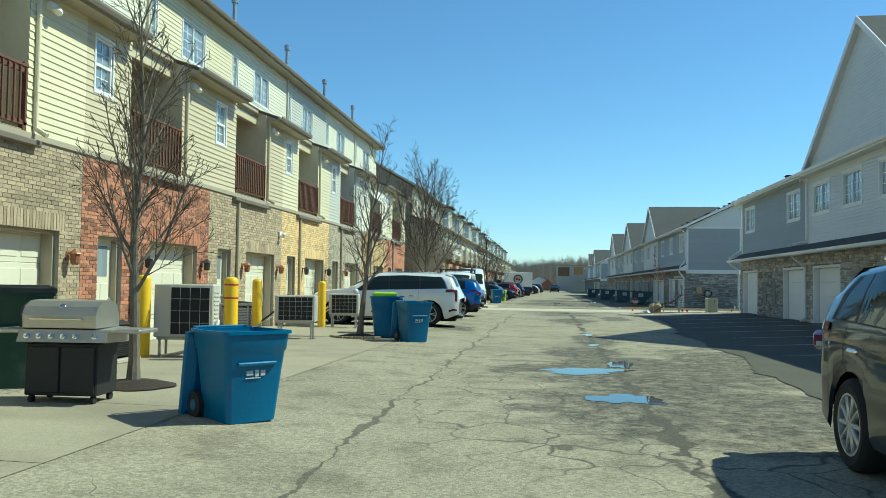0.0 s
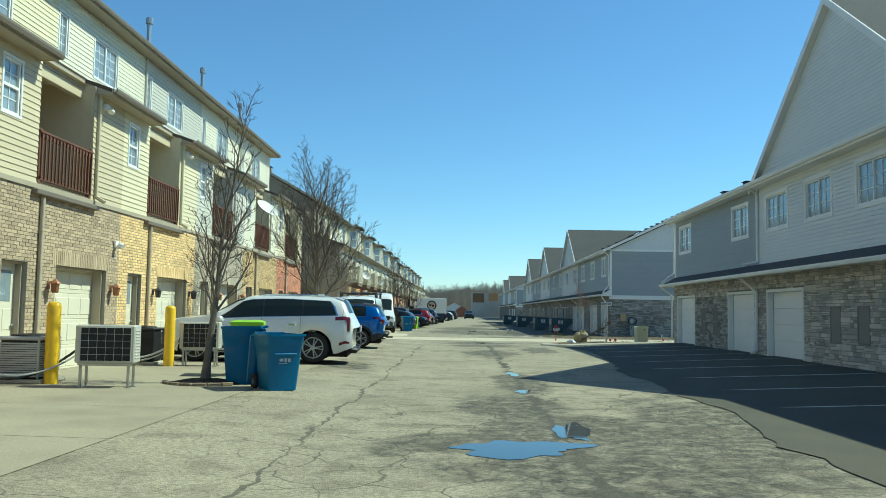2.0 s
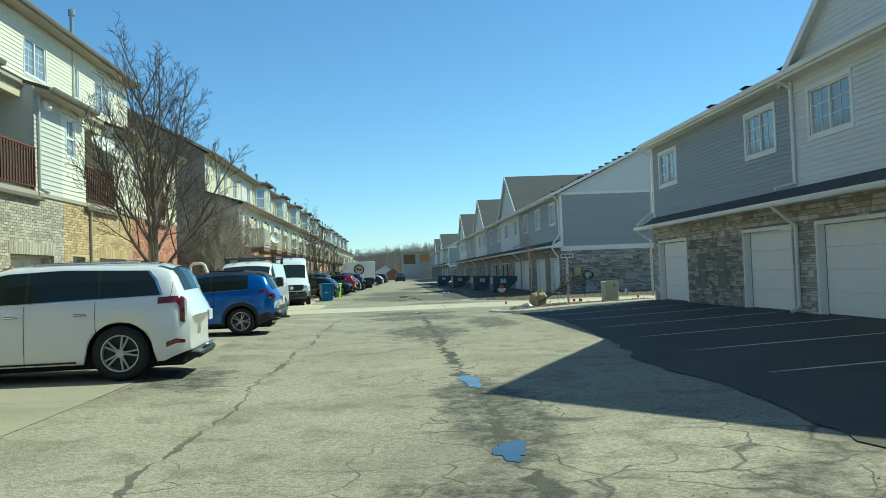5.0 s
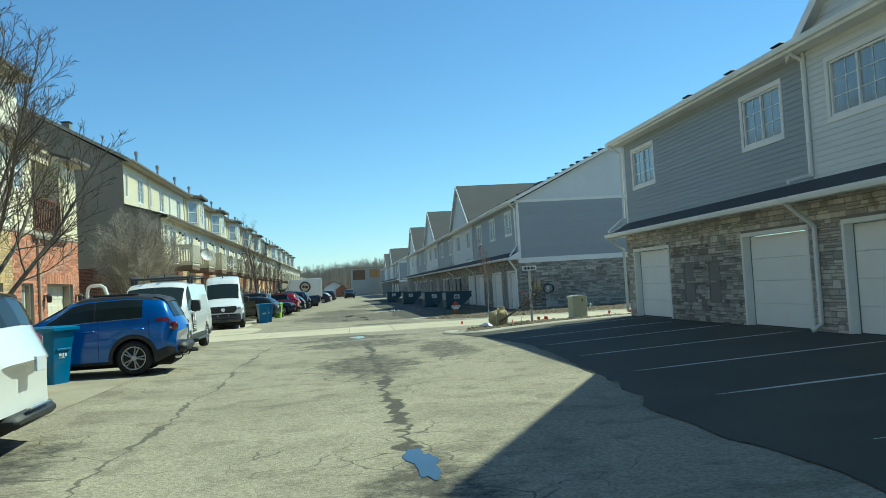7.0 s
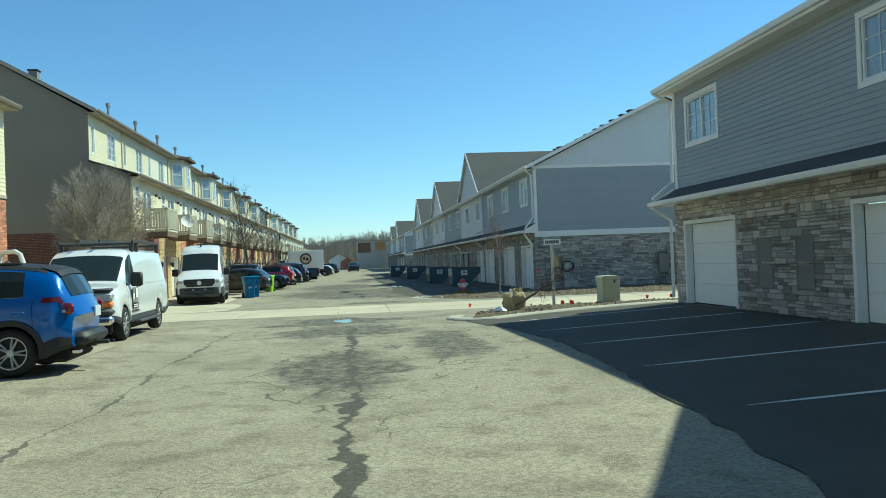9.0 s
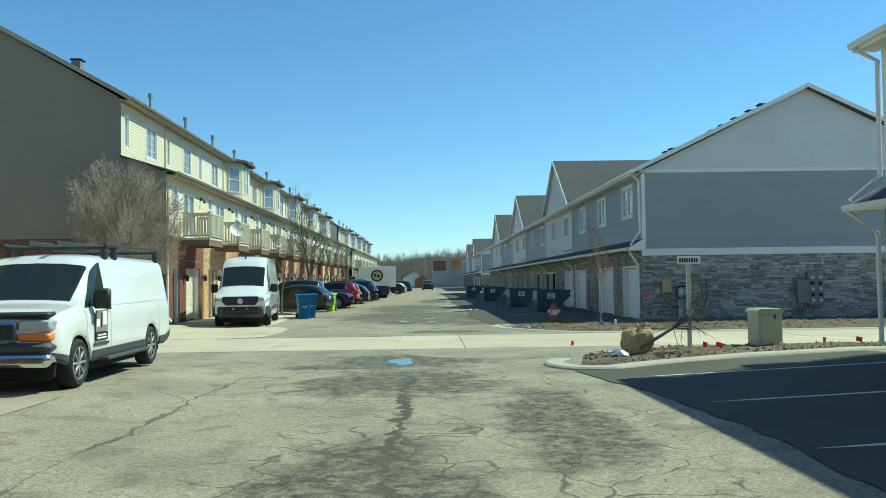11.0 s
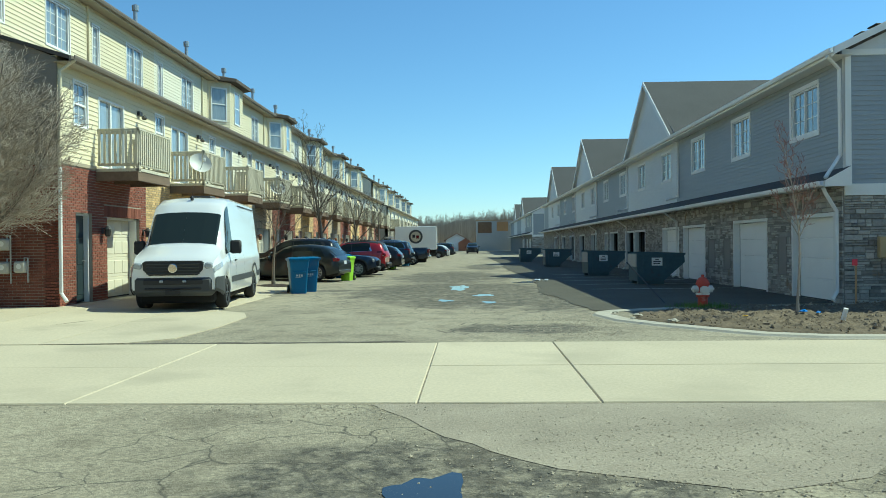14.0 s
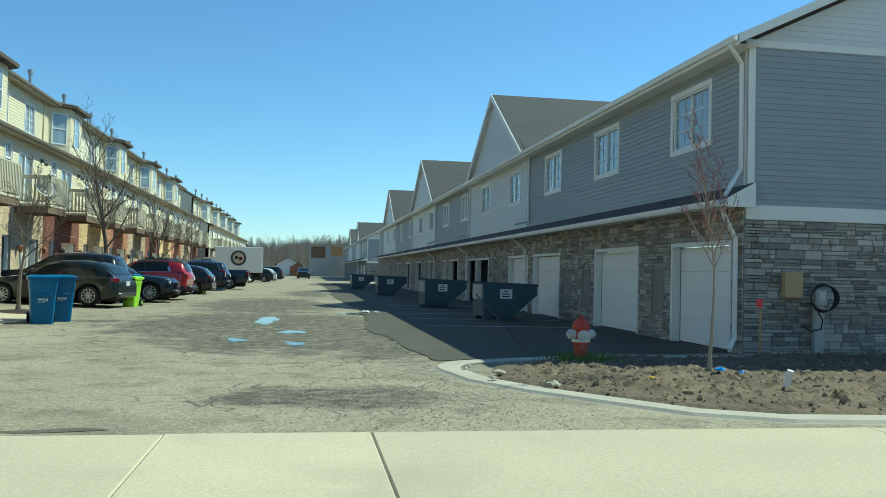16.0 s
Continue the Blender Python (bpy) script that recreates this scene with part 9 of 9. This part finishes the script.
part("cable_tail", MB().tube([(-0.12, -0.18, 0.86), (0.0, -0.22, 0.62), (-0.05, -0.24, 0.46), (-0.25, -0.24, 0.42), (-0.42, -0.24, 0.52)], 0.014, 6), M['black_plastic'], mt)
mb_ = thing("meter_bank", "bank of grey electric meters on the stone wall", "meters", (16.3, 55.47, 0))
part("main_panel", MB().bbox(-0.42, 0.0, -0.2, -0.02, 0.55, 1.45, 0.015), M['vent_grey'], mb_)
part("meter_panel", MB().bbox(0.0, 0.62, -0.17, -0.02, 0.45, 1.75, 0.015), M['vent_grey'], mb_)
for i in range(2):
    for j in range(5):
        z = 0.65 + j * 0.22
        part("meter", MB().cyl((0.17 + 0.3 * i, -0.17, z), (0.17 + 0.3 * i, -0.24, z), 0.07, 0.065, 14), M['black_plastic'] if j % 2 else M['dish'], mb_)
for x in (-0.3, -0.1):
    part("conduit", MB().cyl((x, -0.1, 0.0), (x, -0.1, 0.55), 0.035, 0.035, 8), M['vent_grey'], mb_)
# rain pipe at the stone corner
cp = part("corner_downspout", MB().bbox(9.80, 9.88, 55.55, 55.63, 0.2, 1.75, 0.02).tube([(9.45, 55.38, 2.62), (9.55, 55.46, 2.48), (9.84, 55.59, 2.1), (9.84, 55.59, 1.7)], 0.045, 8).tube([(9.84, 55.59, 0.25), (9.70, 55.52, 0.05)], 0.045, 8), M['white'], ROW_B, "white rain pipe at the corner")
part("corner_elbow", MB().tube([(9.55, 55.36, 5.62), (9.92, 55.58, 5.36), (9.95, 55.62, 3.4), (9.5, 55.38, 2.85)], 0.045, 8), M['white'], ROW_B)
part("corner_elbow", MB().tube([(9.55, 38.75, 5.74), (9.98, 38.72, 5.5), (9.96, 38.72, 3.4), (9.40, 38.72, 2.95)], 0.045, 8), M['white'], ROW_A)
part("corner_downspout", MB().tube([(9.35, 38.72, 2.75), (9.85, 38.66, 2.35), (9.85, 38.66, 0.35)], 0.045, 8), M['white'], ROW_A)
st = thing("survey_stake", "timber survey stake with pink ribbon", "stake", (9.95, 54.9, 0.0))
part("stake", MB().bbox(-0.02, 0.02, -0.01, 0.01, 0, 1.0, 0.003), M['osb'], st)
M['pink'] = surf("pink_ribbon", (0.8, 0.08, 0.10), var=0.1, rough=0.6)
part("ribbon", MB().bbox(-0.09, 0.03, -0.02, -0.012, 0.86, 1.0, 0.003), M['pink'], st)

# ---- gas meters on the brick end wall ----
for i, (x, z) in enumerate(((-9.75, 0.95), (-9.3, 0.98), (-8.9, 1.0), (-9.75, 1.5), (-9.3, 1.52), (-10.2, 0.95))):
    gm = thing("gas_meter", "pale grey gas meter piped to the brick wall", "gas meter", (x, 54.85, z), 0, "gas meters")
    part("body", MB().bbox(-0.14, 0.14, -0.13, 0.06, -0.13, 0.14, 0.04), M['ac_beige'], gm, smooth=True)
    part("dial", MB().cyl((0, -0.12, 0.02), (0, -0.135, 0.02), 0.06, 0.06, 14), M['white'], gm)
    part("pipe", MB().tube([(0.08, -0.03, 0.1), (0.08, -0.03, 0.22), (0.16, -0.03, 0.22), (0.16, -0.03, -0.35)], 0.018, 7), M['ac_grey'], gm)
    part("bracket", MB().bbox(-0.03, 0.03, 0.05, 0.15, -0.03, 0.03, 0.005), M['ac_grey'], gm)

part("corner_downspout", MB().tube([(-7.66, 54.98, 5.76), (-8.0, 54.95, 5.5), (-8.04, 54.94, 3.3)], 0.04, 8), M['sid_cream'], ROW_LB)
part("corner_downspout", MB().tube([(-8.02, 54.92, 3.3), (-8.02, 54.92, 0.4), (-7.86, 54.86, 0.2)], 0.045, 8), M['white'], ROW_LB, "white rain pipe at the brick corner")

# ---- flags and litter ----
M['flag_red'] = surf("red_marker_flag", (0.75, 0.05, 0.03), var=0.08, rough=0.7)
M['litter_blue'] = surf("blue_plastic_scrap", (0.02, 0.25, 0.7), var=0.1, rough=0.4)
M['litter_white'] = surf("crumpled_white_plastic", (0.62, 0.66, 0.7), var=0.15, fvar=0.15, rough=0.45)
for i, (x, y, a) in enumerate(((7.35, 40.9, 20), (7.55, 40.7, -35), (10.0, 41.2, 30), (10.8, 41.4, -15), (4.9, 42.5, 40), (12.2, 41.9, 10), (6.3, 40.1, 60))):
    fl = thing("marker_flag", "small red marker flag on a wire", "flag", on_ground(x, y), a, "marker flags")
    part("wire", MB().cyl((0, 0, 0), (0.03, 0, 0.26), 0.003, 0.003, 5), M['metal'], fl)
    f = MB()
    f.add([(0.02, 0.0, 0.16), (0.14, 0.03, 0.13), (0.15, 0.0, 0.23), (0.03, -0.01, 0.26), (0.02, 0.004, 0.16), (0.14, 0.034, 0.13), (0.15, 0.004, 0.23), (0.03, -0.006, 0.26)], [(0, 1, 2, 3), (7, 6, 5, 4), (0, 4, 5, 1), (1, 5, 6, 2), (2, 6, 7, 3), (3, 7, 4, 0)])
    part("cloth", f, M['flag_red'], fl)
def crumple(label, x, y, z, r, material, seed, flat=0.5):
    rng = random.Random(seed)
    mb = MB().lathe([(r * .5, 0), (r, r * .3 * flat), (r * .8, r * .8 * flat), (r * .3, r * 1.1 * flat)], 9, Matrix.Translation((x, y, z)))
    mb.v = [(a + rng.gauss(0, r * .18), b + rng.gauss(0, r * .18), max(z, c + rng.gauss(0, r * .12))) for a, b, c in mb.v]
    return solid("litter", mb, M[material], label, "litter", "litter")
crumple("crumpled white plastic sheet on the soil", 5.45, 40.2, 0.08, 0.2, 'litter_white', 1)
crumple("blue plastic scrap on the soil", 7.65, 52.0, 0.09, 0.07, 'litter_blue', 2)
crumple("blue plastic scrap on the soil", 7.8, 51.7, 0.09, 0.05, 'litter_blue', 3)
crumple("blue plastic scrap on the soil", 12.6, 51.5, 0.1, 0.08, 'litter_blue', 4)
crumple("yellow scrap on the soil", 6.3, 51.2, 0.08, 0.04, 'yellow', 5)
for x, y in ((7.75, 50.6), (12.3, 50.9)):
    solid("pipe_stub", MB().cyl((x, y, 0.06), (x + 0.03, y - 0.05, 0.26), 0.04, 0.04, 12), M['white'], "short white plastic pipe stub in soil", "pipe", "pipe stubs")
for i, (x, y, r) in enumerate(((4.6, 52.3, 0.09), (4.3, 52.9, 0.07), (5.0, 51.1, 0.1), (4.4, 51.7, 0.06), (3.9, 67.8, 0.13), (4.3, 68.2, 0.09))):
    crumple("broken pale lump beside the kerb", x, y, 0.006, r, 'litter_white' if i > 3 else 'kerb', 20 + i, 0.45)
tuft = MB()
tr = random.Random(14)
M['blade'] = surf("fresh_grass_blade", (0.12, 0.2, 0.03), var=0.2, scale=8, rough=0.8, bump=0, island=0.3)
for _ in range(900):
    x, y = tr.gauss(6.25, 0.28), tr.gauss(53.7, 0.25)
    h_ = tr.uniform(0.04, 0.13)
    a = tr.uniform(0, 6.28)
    c, s = math.cos(a), math.sin(a)
    tuft.add([(x - 0.004 * s, y + 0.004 * c, 0.05), (x + 0.004 * s, y - 0.004 * c, 0.05), (x + 0.03 * c, y + 0.03 * s, 0.06 + h_)], [(0, 1, 2)])
solid("grass_tuft", tuft, M['blade'], "fresh grass tufts round the hydrant", "grass", kind="stuff")

# ---- flood lamps under the eaves ----
for k in range(9):
    a = 14.13 + 5.46 * (k - 4)
    if a < 37:
        part("flood_lamp", MB().lathe([(0.03, 0), (0.07, 0.06), (0.075, 0.1)], 10, Matrix.Translation((-7.75, a + 4.35, 5.9)) @ Matrix.Rotation(radians(150), 4, 'X')).bbox(-7.93, -7.83, a + 4.25, a + 4.45, 5.88, 6.0, 0.01), M['white'], ROW_LA)
for k in range(13):
    a = 55.0 + 5.1 * k
    part("flood_lamp", MB().lathe([(0.03, 0), (0.07, 0.06), (0.075, 0.1)], 10, Matrix.Translation((-7.9, a + 4.6, 5.2)) @ Matrix.Rotation(radians(150), 4, 'X')).bbox(-8.1, -8.0, a + 4.5, a + 4.7, 5.2, 5.32, 0.01), M['dark_metal'], ROW_LB)

wl = part("wall_lamp", MB().bbox(-7.92, -7.86, 19.26, 19.42, 2.84, 3.0, 0.015), M['white'], ROW_LA, "small white lamp on the brickwork")
part("lamp_head", MB().lathe([(0.03, 0), (0.07, 0.05), (0.08, 0.13)], 12, Matrix.Translation((-7.84, 19.34, 2.92)) @ Matrix.Rotation(radians(120), 4, 'Y')), M['white'], wl)

# ---- chimney on the row beyond the lane ----
ch = part("chimney", MB().bbox(-15.3, -14.85, 63.4, 63.85, 11.0, 12.45, 0.02), M['vent_grey'], ROW_LB, "small grey flue")
part("chimney_cap", MB().bbox(-15.36, -14.79, 63.34, 63.91, 12.45, 12.52, 0.02), M['dark_metal'], ch)

# ---- laid pieces of the walls ----
for args in pieces_later:
    lay_pieces(*args)
